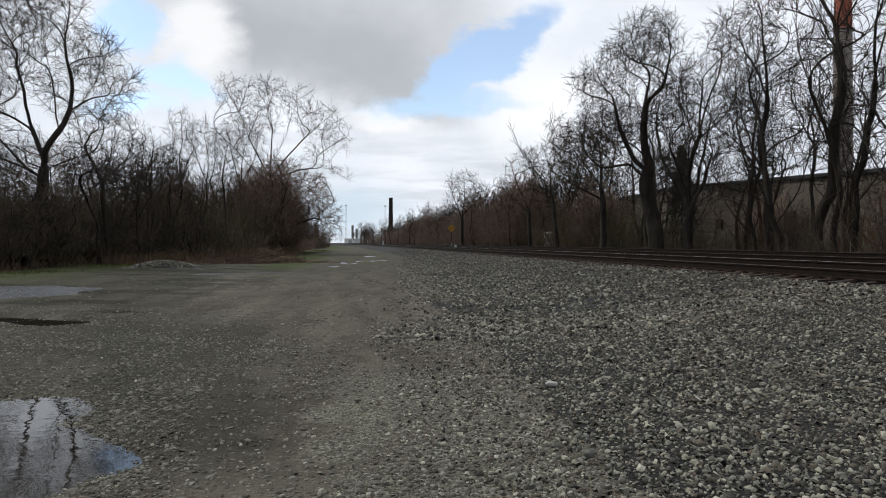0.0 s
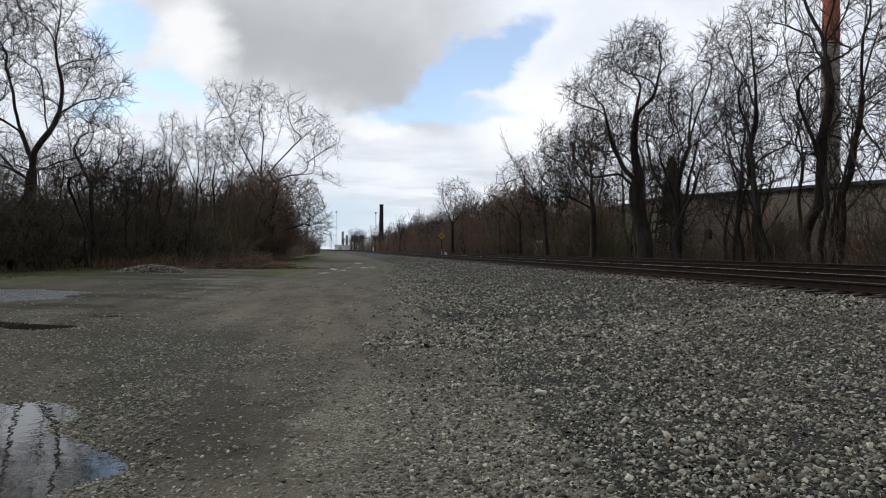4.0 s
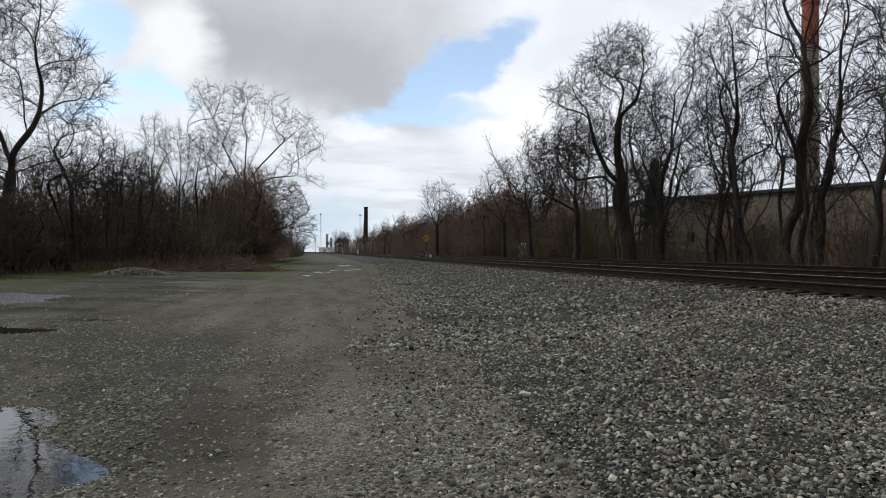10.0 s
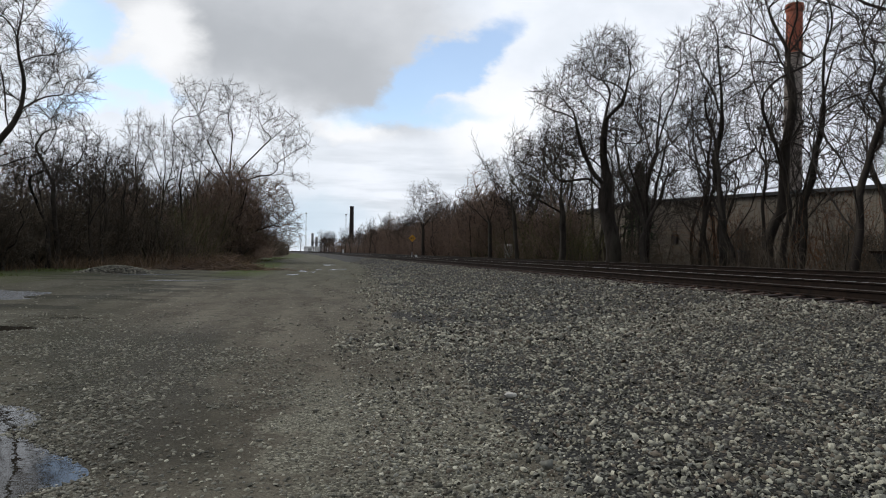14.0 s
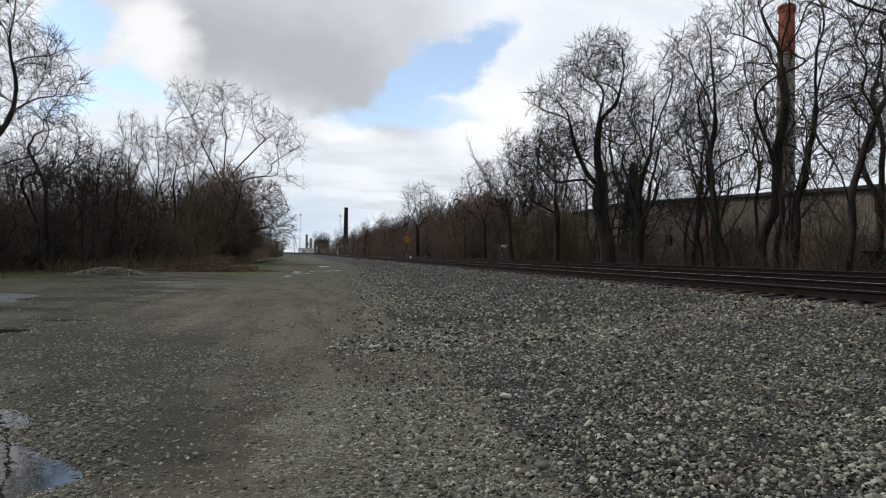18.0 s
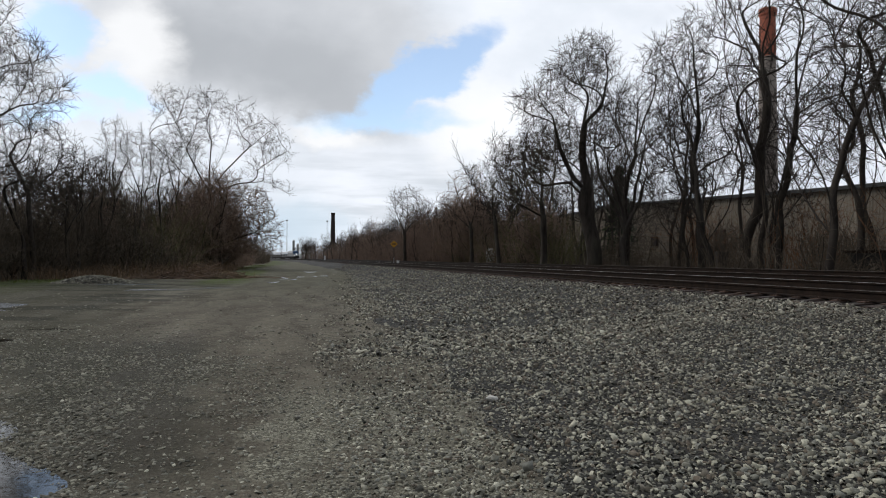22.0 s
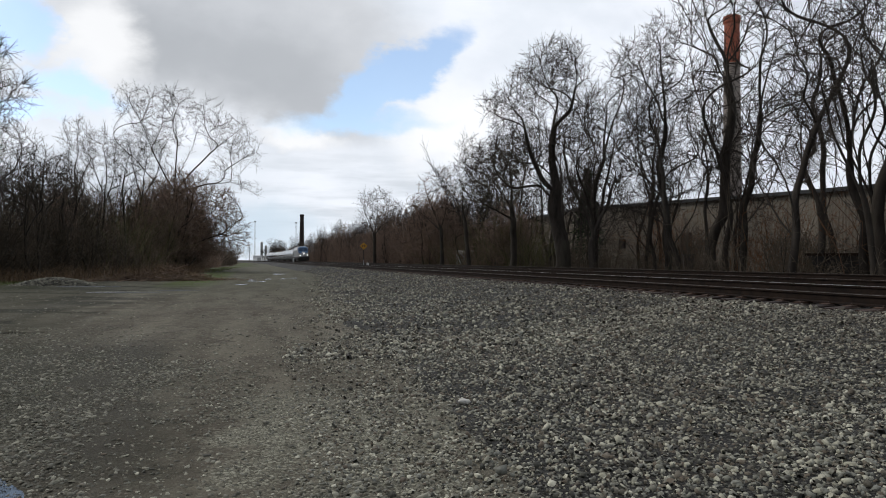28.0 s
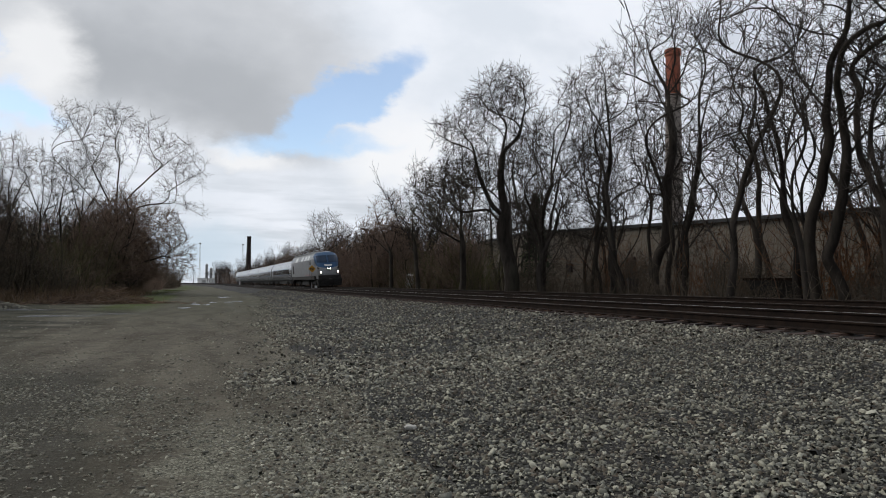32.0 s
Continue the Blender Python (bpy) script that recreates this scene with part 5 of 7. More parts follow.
    hero(0.570, 38, "tall thick-trunked bare tree", 26, 0.30,
         [[(0, -0.5), (0, 4), (0.2, 8.1), (0.3, 11.9), (0.3, 13.8)], [(0.3, 12.2), (-0.3, 14.5), (-1.1, 17.6)], [(0.3, 13.7), (0.5, 16.4), (0.3, 19.2)], [(0.3, 11.9), (-0.4, 13.7), (-1.6, 14.5), (-2.9, 14.9)], [(0.3, 13.2), (1.4, 15.1), (2.5, 17)], [(0.2, 7.5), (1.1, 9.4), (1.9, 10.3)], [(0.1, 6.2), (-0.7, 8.1), (-1.1, 9.4)]],
         [(-1.4, 16.4, 1.6, 1.6), (0.3, 17.9, 1.7, 1.9), (1.8, 16.4, 1.4, 1.7), (-2.3, 14.9, 0.9, 0.6), (1.6, 10.3, 1.1, 1.3), (-0.8, 9.2, 0.9, 1.3), (-0.5, 13.2, 0.9, 1.3)], spacing=0.39, twigs=2, twig=0.6, sway=0.4)
    hero(0.595, 36, "tall bare tree leaning away", 27, 0.19,
         [[(0, -0.5), (0.3, 4.5), (0.8, 7.2), (1.2, 10.2), (1.4, 14.4)], [(0.8, 7.2), (1.5, 9.3), (2.6, 11.1)], [(1, 9.6), (1.8, 12.6), (2.6, 15)], [(1.3, 13.2), (1.3, 15.9), (1.5, 18)], [(0.4, 5.1), (-0.3, 7.2), (-0.5, 8.7)]],
         [(1.4, 16.2, 1.3, 1.9), (2.6, 13.2, 1.3, 1.9), (2.4, 10.2, 1.2, 1.5), (1.2, 10.8, 1, 1.5), (0, 8.1, 0.9, 1.2)], spacing=0.36, twigs=2, sway=0.4)
    hero(0.221, 54, "bare tree grown through with brush", 28, 0.26,
         [[(0.7, -0.5), (0.8, 3.3), (0.5, 6)], [(0.5, 5.5), (-0.9, 7.8), (-2, 9.6)], [(0.5, 5.8), (0.4, 8.7), (0.2, 10.9)], [(0.6, 5.1), (1.5, 7.3), (1.5, 9.1)], [(0.6, 4.4), (-1.8, 5.8), (-3.3, 6.9)]],
         [(-1.5, 9.6, 1.7, 1.6), (0.4, 10.3, 1.6, 1.7), (-2.8, 7.1, 1.6, 1.6), (0, 7.3, 2, 1.8), (1.5, 8.5, 1.1, 1.6)], mat=M_BUD_TWIG, spacing=0.45, tip=0.0123, twigs=3)
    hero(0.167, 62, "bare tree in a thicket by the railway", 30, 0.20,
         [[(0, -0.5), (-0.2, 3), (-0.4, 5.1)], [(-0.4, 4.9), (-2, 7.7), (-3.1, 9.7)], [(-0.4, 5.1), (-0.5, 7.7), (-1, 9.7)], [(-0.3, 4.6), (1, 7.2), (1.3, 9)]],
         [(-2.5, 9, 1.4, 1.4), (-0.8, 8.7, 1.5, 1.5), (1.2, 7.9, 1.4, 1.6), (-1, 6.4, 2.1, 1.5)], spacing=0.51, tip=0.0134, twigs=3)
    hero(0.128, 72, "bare tree in a thicket by the railway", 29, 0.20,
         [[(0, -0.5), (-0.1, 3.3), (-0.2, 4.8)], [(-0.2, 4.5), (-1.4, 7.5), (-2, 9.9)], [(-0.2, 4.8), (0.4, 8.1), (0.7, 10.8)], [(-0.2, 4.2), (-2.3, 6.3), (-2.9, 7.8)]],
         [(-1.4, 8.7, 1.6, 1.9), (0.6, 9.6, 1.4, 1.6), (-2.6, 6.9, 1.6, 1.6), (-0.5, 6.3, 2.2, 1.8)], mat=M_BRUSH_RED, spacing=0.51, tip=0.0134, twigs=3)
    hero(0.028, 108, "round-crowned bare tree by the railway", 31, 0.25,
         [[(0, -0.5), (0, 3.3), (0, 5.5)], [(0, 5.1), (-1.6, 8.7), (-2.1, 10.9)], [(0, 5.5), (0.4, 9.1), (0.2, 11.8)], [(0, 4.9), (2, 8.2), (2.4, 10.5)]],
         [(-1.3, 9.8, 1.8, 2), (0.6, 10.5, 2, 2.2), (2.4, 8.7, 1.6, 2), (0.2, 7.3, 3.1, 1.8)], spacing=0.53, step=0.4, tip=0.0157, twigs=3, twig=0.9)
    hero(0.732, 31, "bare tree in front of the shed", 41, 0.17,
         [[(-0.2, -0.4), (0.2, 2.8), (-0.3, 5.1), (-0.9, 7.1)], [(-0.1, 4), (-0.7, 6.3), (-0.8, 8.6)], [(0.2, 3.4), (0.8, 6), (0.4, 8.4)]],
         [(-0.9, 8.6, 1.3, 1.7), (0.3, 8.4, 1.1, 1.7), (-0.7, 6.3, 1.3, 1.2)], spacing=0.29, sway=0.45)
    hero(0.761, 40, "slender tall bare tree in front of the shed", 48, 0.18,
         [[(-0.2, -0.6), (-0.5, 4.3), (-0.6, 8.5)], [(-0.6, 8.1), (-1.3, 11.9), (-0.9, 16.1)], [(-0.6, 8.5), (0.4, 13.1), (0.1, 17)]],
         [(-1.1, 15.3, 1.5, 3), (0.3, 15.8, 1.7, 3), (-0.5, 11.5, 1.7, 1.9)], spacing=0.36, sway=0.4)
    hero(0.826, 27, "bare leaning tree beside the tracks", 42, 0.18,
         [[(0, -0.7), (-0.2, 3.2), (-0.8, 6), (-1, 8.3)], [(-0.8, 5.7), (-0.5, 8.8), (0.3, 10.8)], [(-1, 8.2), (-1.5, 10.3), (-2.2, 11.9)], [(-0.1, 2.4), (-1.2, 4.2), (-1.7, 5.4)], [(-0.6, 6.8), (0.5, 8.6), (1.4, 9.2)]],
         [(-1.7, 11.6, 1.3, 1.5), (-0.4, 11.2, 1.5, 1.7), (0.7, 9.7, 1.2, 1.3), (-1.6, 6.7, 1, 1.2), (0.1, 13.4, 1.5, 1.5)], spacing=0.37, step=0.25, sway=0.55, twigs=2, twig=0.45)
    hero(0.858, 25, "thick forked bare tree beside the tracks", 43, 0.24,
         [[(-0.2, -1), (-0.3, 1.8), (-0.4, 3.5), (0.2, 5.7), (0.5, 7.7), (0.5, 9.9)], [(0.5, 8.9), (-0.3, 10.1), (-0.9, 11.5), (-1.3, 13.2)], [(0.5, 9.8), (1.1, 11.9), (1.3, 14.7)], [(0.6, 7.4), (1.6, 9.2), (2, 11)], [(-0.3, 3), (-1.4, 3.7), (-1.7, 4.9)], [(0.2, 5.7), (-0.6, 6.9), (-1, 8.1)]],
         [(-0.9, 12.5, 1.5, 1.7), (1, 13.9, 1.6, 1.9), (1.8, 11.2, 1.2, 1.4), (-1, 9, 1.2, 1.2), (0, 15.8, 1.9, 1.4)], spacing=0.38, step=0.25, sway=0.55, twigs=2, twig=0.45)
    hero(0.908, 23.5, "thick crooked bare tree beside the tracks", 44, 0.22,
         [[(0, -1.3), (-0.1, 1.2), (-0.7, 2.5), (-0.2, 4.3), (0.1, 7.6)], [(0.1, 6.6), (0.8, 7.8), (1.2, 10.2), (1.2, 13.3)], [(0.1, 7.6), (-0.2, 9.6), (0, 11.5)], [(0, 5), (0.7, 5.5), (1.3, 6.2)]],
         [(1.2, 11.4, 1.5, 2), (0, 10.6, 1.1, 1.4), (1.3, 6.5, 0.9, 0.9), (1.1, 15, 1.8, 1.6), (2, 9.1, 1.3, 1.6)], spacing=0.38, step=0.25, sway=0.55, twigs=2, twig=0.45)
    hero(1.000, 22, "thick bare tree with long reaching limbs", 45, 0.22,
         [[(0, -1.6), (0, 2), (0, 4.8)], [(0, 4.6), (-0.6, 7), (-0.5, 9)], [(0, 4.8), (0.9, 7.8), (1.3, 10.9)], [(0, 4.2), (-0.9, 9.8), (-1.6, 10.9), (-2.8, 11.1)]],
         [(-0.5, 8.5, 1.2, 1.3), (1.1, 10.5, 1.8, 2.4), (-2.1, 11, 1.3, 0.5), (0.7, 14, 2.3, 1.7)], spacing=0.42, step=0.25, sway=0.5, twigs=2, twig=0.45)


def plant_woods():
    """Trees behind the first rows: a few forms, copied, turned and scaled."""
    rng = random.Random(77)

    def slim(tall, wide, fork, r, low=0.0):
        """A slender tree of the wood: a straight stem, three steep leaders, a narrow crown."""
        a, b = rng.uniform(-0.2, 0.2), rng.uniform(-0.2, 0.2)
        return dict(trunk_r=r, spacing=0.46, tip=0.0135, twigs=2, twig=0.6,
                    stems=[[(0, -0.5), (a, fork * 0.5), (b, fork)], [(b, fork - 0.6), (-wide * 0.4, fork + 1.6), (-wide * 0.55, tall * 0.9)], [(b, fork), (0.1, fork + 2), (0.0, tall - 0.4)],
                           [(b, fork - 1.0), (wide * 0.45, fork + 1.2), (wide * 0.6, tall * 0.85)]],
                    lobes=[(-wide * 0.5, tall * 0.8, wide * 0.5, tall * 0.17), (0, tall * 0.84, wide * 0.5, tall * 0.16), (wide * 0.55, tall * 0.76, wide * 0.5, tall * 0.17)]
                    + ([(-wide * 0.5, tall * 0.5, wide * 0.6, tall * 0.16), (wide * 0.5, tall * 0.42, wide * 0.6, tall * 0.15)] if low else []))

    def bush(tall, wide, r):
        """A many-stemmed shrub with a round head that reaches low."""
        turns = [-0.9, -0.5, -0.15, 0.2, 0.55, 0.95]
        return dict(trunk_r=r, spacing=0.42, tip=0.0155, twigs=2, twig=0.55, sway=0.4, depth=1.0,
                    stems=[[(0, -0.4), (0, 0.3)]] + [[(0, 0.2), (k * wide * 0.4, tall * 0.3), (k * wide * 0.7, tall * rng.uniform(0.55, 0.8))] for k in turns],
                    lobes=[(-wide * 0.45, tall * 0.5, wide * 0.5, tall * 0.33), (0, tall * 0.66, wide * 0.55, tall * 0.34), (wide * 0.5, tall * 0.5, wide * 0.5, tall * 0.32), (0, tall * 0.3, wide * 0.8, tall * 0.2)])
    forms = [slim(10.5, 1.7, 5.5, 0.14), slim(11.5, 2.2, 4.5, 0.17), slim(10.0, 1.3, 6.0, 0.11), slim(9.5, 2.8, 3.4, 0.18), slim(8.5, 1.5, 4.0, 0.1), slim(11.0, 2.6, 2.6, 0.13, 1.0), slim(9.5, 2.2, 2.2, 0.11, 1.0)]
    spots = []
    for i in range(40):      # left wood, behind its edge
        s = rng.uniform(44, 130)
        spots.append((-16 - rng.uniform(0, 34) + max(0, s - 60) * 0.1, s))
    for i in range(58):      # left wood, near its edge
        s = rng.uniform(48, 120)
        spots.append((float(woods_edge(s)) - rng.uniform(1.5, 20), s))
    for i in range(20):      # left wood, far end
        s = rng.uniform(110, 330)
        spots.append((-7 - rng.uniform(0, 16), s))
    for i in range(38):      # thicket right of the tracks
        s = rng.uniform(75, 420)
        spots.append((21 + rng.uniform(0, 14), s))
    for i in range(44):      # far thicket right of the tracks
        s = rng.uniform(150, 420)
        spots.append((20.5 + rng.uniform(0, 12), s))
    for i in range(46):      # in front of the shed
        s = rng.uniform(16, 80)
        spots.append((22.5 + rng.uniform(0, 14), s))
    made = {}

    def set_out(j, form, q, k, label, group, mat=None, name="tree"):
        z = float(surface(q.x, q.y)) - 0.05
        m = pose(q.x, q.y, z, rng.uniform(-4, 4), rng.uniform(-4, 4), rng.uniform(0, 360)) @ Matrix.Diagonal((k, k, k * rng.uniform(0.9, 1.15), 1))
        if j not in made:
            made[j] = tree(500 + j, label, m, group=group, twig_mat=mat, name=name, **form)
        else:
            copy_thing(made[j], m)
    for i, (p, s) in enumerate(spots):
        j = rng.randrange(4, 7) if i >= 200 else rng.randrange(5)
        set_out(j, forms[j], track_point(p, s), rng.uniform(0.75, 1.12) * (1.2 if i >= 200 else 1.0), "slender bare tree deeper in the wood", "trees of the wood")
    crowns = [dict(trunk_r=0.2, spacing=0.55, step=0.3, tip=0.018, twigs=2, twig=0.7, stems=[[(0, -0.5), (0.1, 1.6), (0, 2.8)], [(0, 2.4), (-1.6, 4.6), (-2.6, 6.4)], [(0, 2.8), (-0.4, 5.5), (-0.3, 8)],
                                                                                              [(0, 2.6), (1.5, 5), (2.2, 7.2)], [(0, 2.0), (2.2, 3.4), (3.4, 4.6)]],
                   lobes=[(-2, 5.6, 1.8, 2.2), (0, 7, 2.0, 2.2), (2, 6.2, 1.9, 2.3), (3.0, 4.4, 1.3, 1.4), (-0.5, 4.2, 2.4, 1.5)]),
              dict(trunk_r=0.22, spacing=0.55, step=0.3, tip=0.018, twigs=2, twig=0.7, stems=[[(0, -0.5), (-0.1, 2), (0.1, 3.6)], [(0.1, 3.2), (-1.3, 5.6), (-1.6, 8)], [(0.1, 3.6), (0.8, 6), (1.3, 8.6)], [(0, 2.8), (1.9, 4.4), (2.9, 6)]],
                   lobes=[(-1.5, 7, 1.7, 2.4), (0.9, 7.6, 1.8, 2.3), (2.5, 5.6, 1.5, 1.7), (-0.6, 4.8, 2.2, 1.5)])]
    for i in range(64):      # round-headed trees along the railway
        s = 78 + 330 * rng.random() ** 1.25
        j = rng.randrange(2)
        set_out(30 + j, crowns[j], track_point(24 + rng.uniform(0, 9), s), rng.uniform(0.85, 1.2), "round-headed bare tree along the railway", "trees of the wood", M_TWIG if i % 3 else M_BRUSH_RED)
    for i in range(15):      # round-headed trees that fill the left wood
        s = rng.uniform(58, 108)
        j = rng.randrange(2)
        set_out(30 + j, crowns[j], track_point(float(woods_edge(s)) - rng.uniform(3.5, 20), s), rng.uniform(0.8, 1.05), "round-headed bare tree in the wood", "trees of the wood")
    shrubs = [bush(6.6, 2.9, 0.1), bush(7.2, 2.5, 0.09), bush(5.8, 3.2, 0.09)]
    places = []
    for i in range(84):      # along the edge of the left wood
        s = rng.uniform(30, 84)
        places.append((float(woods_edge(s)) - rng.uniform(1, 18), s, rng.uniform(0.45, 0.95) + (0.15 if s < 60 else 0.0)))
    for i in range(30):      # dark brush at the near edge
        s = rng.uniform(28, 54)
        places.append((float(woods_edge(s)) - rng.uniform(2, 15), s, rng.uniform(0.55, 1.0)))
    for i in range(36):      # and along it towards its end
        s = rng.uniform(50, 92)
        places.append((float(woods_edge(s)) - rng.uniform(2, 22), s, rng.uniform(0.75, 1.2)))
    for i in range(34):      # tall brush before the end of the wood
        s = rng.uniform(64, 98)
        places.append((float(woods_edge(s)) - rng.uniform(2.5, 14), s, rng.uniform(0.95, 1.4)))
    for i in range(44):      # the reddish end of the left wood
        s = rng.uniform(72, 112)
        places.append((float(woods_edge(s)) - rng.uniform(1.2, 8), s, rng.uniform(0.85, 1.3)))
    for i in range(120):      # thicket right of the tracks
        s = 58 + 170 * rng.random() ** 1.25
        places.append((22.5 + rng.uniform(0, 3 + max(0, s - 84) * 0.3), s, rng.uniform(0.75, 1.3) * (0.7 if s < 74 else 1.0)))
    for i in range(44):      # before the shed
        s = rng.uniform(14, 66)
        places.append((23 + rng.uniform(0, 12), s, rng.uniform(0.25, 0.7)))
    for i, (p, s, k) in enumerate(places):
        if p < 29 and 70 < s < 79.5:
            continue
        red = 184 <= i < 348
        j = rng.randrange(3)
        set_out((20 if red else 10) + j, shrubs[j], track_point(p, s), k, "reddish-brown bare shrub with many stems" if red else "dark bare shrub with many stems", "bare shrubs",
                M_BRUSH_RED if red else M_BRUSH, "shrub")


# ---- brush ----
def thicket(name, spots, heights, mat, label, seed, twigs=5, lean=0.3, thick=1.0):
    """Many thin arching stems with side twigs, one object of stuff."""
    rng = np.random.default_rng(seed)
    n = len(spots)
    heights = heights * (0.45 + 1.0 * hash_noise(spots[:, 0], spots[:, 1], 6.0, 51) + 0.3 * hash_noise(spots[:, 0], spots[:, 1], 1.7, 52))
    heights = np.minimum(heights, 5 + 0.55 * np.maximum(0, heights - 5))
    base = np.column_stack([spots, surface(spots[:, 0], spots[:, 1]) - 0.05])
    d = np.column_stack([rng.normal(0, lean, (n, 2)), np.ones(n)])
    arch_over = rng.gamma(1.5, 0.16, n)[:, None]
    pts = [base]
    for i in range(4):
        way = d + rng.normal(0, 0.2, (n, 3)) + np.column_stack([d[:, :2] * 0.9 * i, -0.25 * i * np.ones(n)]) * arch_over * 2
        way /= np.linalg.norm(way, axis=1, keepdims=True)
        pts.append(pts[-1] + way * (heights / 3.7)[:, None])
    pts = np.stack(pts, 1)
    r = (0.006 + 0.0032 * heights) * thick
    rad = r[:, None] * np.array([1, 0.85, 0.65, 0.45, 0.2])
    t0 = rng.uniform(0.2, 0.98, (n, twigs)) * 4
    i = np.minimum(t0.astype(int), 3)
    g = (t0 - i)[..., None]
    rows = np.arange(n)[:, None]
    q = pts[rows, i] * (1 - g) + pts[rows, i + 1] * g
    td = rng.normal(0, 0.75, (n, twigs, 3)) + np.array([0, 0, 0.45])
    td /= np.linalg.norm(td, axis=2, keepdims=True)
    ln = (heights[:, None] * rng.uniform(0.07, 0.24, (n, twigs)))[..., None]
    tw = np.stack([q, q + td * ln], 2).reshape(-1, 2, 3)
    tr = np.repeat(r * 0.5, twigs)[:, None] * np.array([1, 0.5])
    return tagged(new(name, tube_mesh([(pts, rad, 3), (tw, tr, 3)], name, mat, False)), label, "brush", kind="stuff")


def spots_ps(p, s):
    q = p - np.maximum(0.0, s - CURVE_AT) ** 2 / (2 * CURVE_R)
    return np.column_stack([q * NX - s * NY, q * NY + s * NX])


def plant_brush():
    rng = np.random.default_rng(9)

    def grow(n, s, p, h, mat, label, seed, **more):
        thicket("undergrowth", spots_ps(p, s), h, mat, label, seed, **more)
    n = 2600
    s = rng.uniform(24, 95, n)
    grow(n, s, woods_edge(s) - rng.gamma(1.6, 6.0, n), rng.gamma(4, 0.62, n).clip(0.6, 4.6), M_BRUSH, "brown leafless undergrowth at the wood's edge", 1, twigs=6)
    n = 1100
    s = rng.uniform(45, 150, n)
    grow(n, s, woods_edge(s) - 9 - rng.uniform(0, 38, n), rng.gamma(9, 0.5, n).clip(2.0, 7.0), M_BRUSH, "tall leafless saplings deeper in the wood", 8, thick=1.6, lean=0.14)
    n = 1500
    s = rng.uniform(68, 150, n)
    h = rng.gamma(6, 0.62, n).clip(1.0, 7) * np.interp(s, [66, 90, 165], [0.8, 1.1, 1.0])
    grow(n, s, woods_edge(s) - 0.9 - rng.gamma(1.5, 3.5, n), h, M_BRUSH_RED, "dense reddish-brown leafless bushes beside the lane", 2, twigs=6)
    n = 1100
    s = rng.uniform(40, 190, n)
    grow(n, s, -58 - rng.uniform(0, 30, n), rng.gamma(9, 0.6, n).clip(2.0, 8.0), M_BRUSH, "far leafless trees closing the wood", 18, thick=4.0, lean=0.2, twigs=8)
    n = 1300
    s = rng.uniform(150, 420, n)
    grow(n, s, woods_edge(s) - rng.gamma(1.5, 4.0, n), rng.gamma(7, 0.8, n).clip(1.5, 9), M_BRUSH, "leafless bushes far along the lane", 3, thick=1.8)
    n = 2300
    s = 60 + 330 * rng.random(n) ** 1.4
    h = rng.gamma(6, 0.8, n).clip(1.0, 8.5) * np.interp(s, [60, 90, 180, 300], [0.8, 1.05, 0.95, 0.9])
    grow(n, s, 20.8 + np.minimum(rng.gamma(1.7, 3.6, n), 3.5 + np.maximum(0, s - 84) * 0.6), h * np.interp(s, [60, 84], [0.6, 1.0]), M_BRUSH_RED, "dense brown leafless thicket along the railway", 4, twigs=6, thick=1.15)
    n = 1800
    s = 85 + 300 * rng.random(n) ** 1.2
    h = rng.gamma(9, 0.68, n).clip(2.5, 9.0)
    grow(n, s, 21.5 + rng.gamma(1.8, 4.5, n), h, M_BRUSH_RED, "dense tall brown thicket farther along the railway", 14, twigs=7, thick=1.8, lean=0.18)
    n = 2700
    s = rng.uniform(8, 78, n)
    grow(n, s, 20.8 + rng.gamma(1.8, 3.2, n), rng.gamma(2.5, 0.55, n).clip(0.3, 4.2), M_BRUSH, "low leafless brush along the tracks", 5)
    for at, across, seed in ((33.5, 30.5, 11), (22.5, 29.0, 12), (47.0, 33.0, 13)):
        n = 150
        grow(n, at + rng.normal(0, 1.3, n), across + rng.normal(0, 1.2, n), rng.gamma(8, 0.5, n).clip(1.5, 6.0), M_VINE, "tangle of orange-brown dead vines before the shed", seed, twigs=7, lean=0.2)
    n = 500
    s = rng.uniform(66, 100, n)
    grow(n, s, woods_edge(s) - 1.0 - rng.gamma(1.5, 3.0, n), rng.gamma(8, 0.7, n).clip(3, 8), M_BUD, "bushes with first yellow-green buds", 6)
    n = 450
    s = rng.uniform(52, 85, n)
    grow(n, s, 21 + np.minimum(rng.gamma(1.5, 3.0, n), 3.0), rng.gamma(8, 0.6, n).clip(2, 7), M_BUD, "bushes with first yellow-green buds", 7)


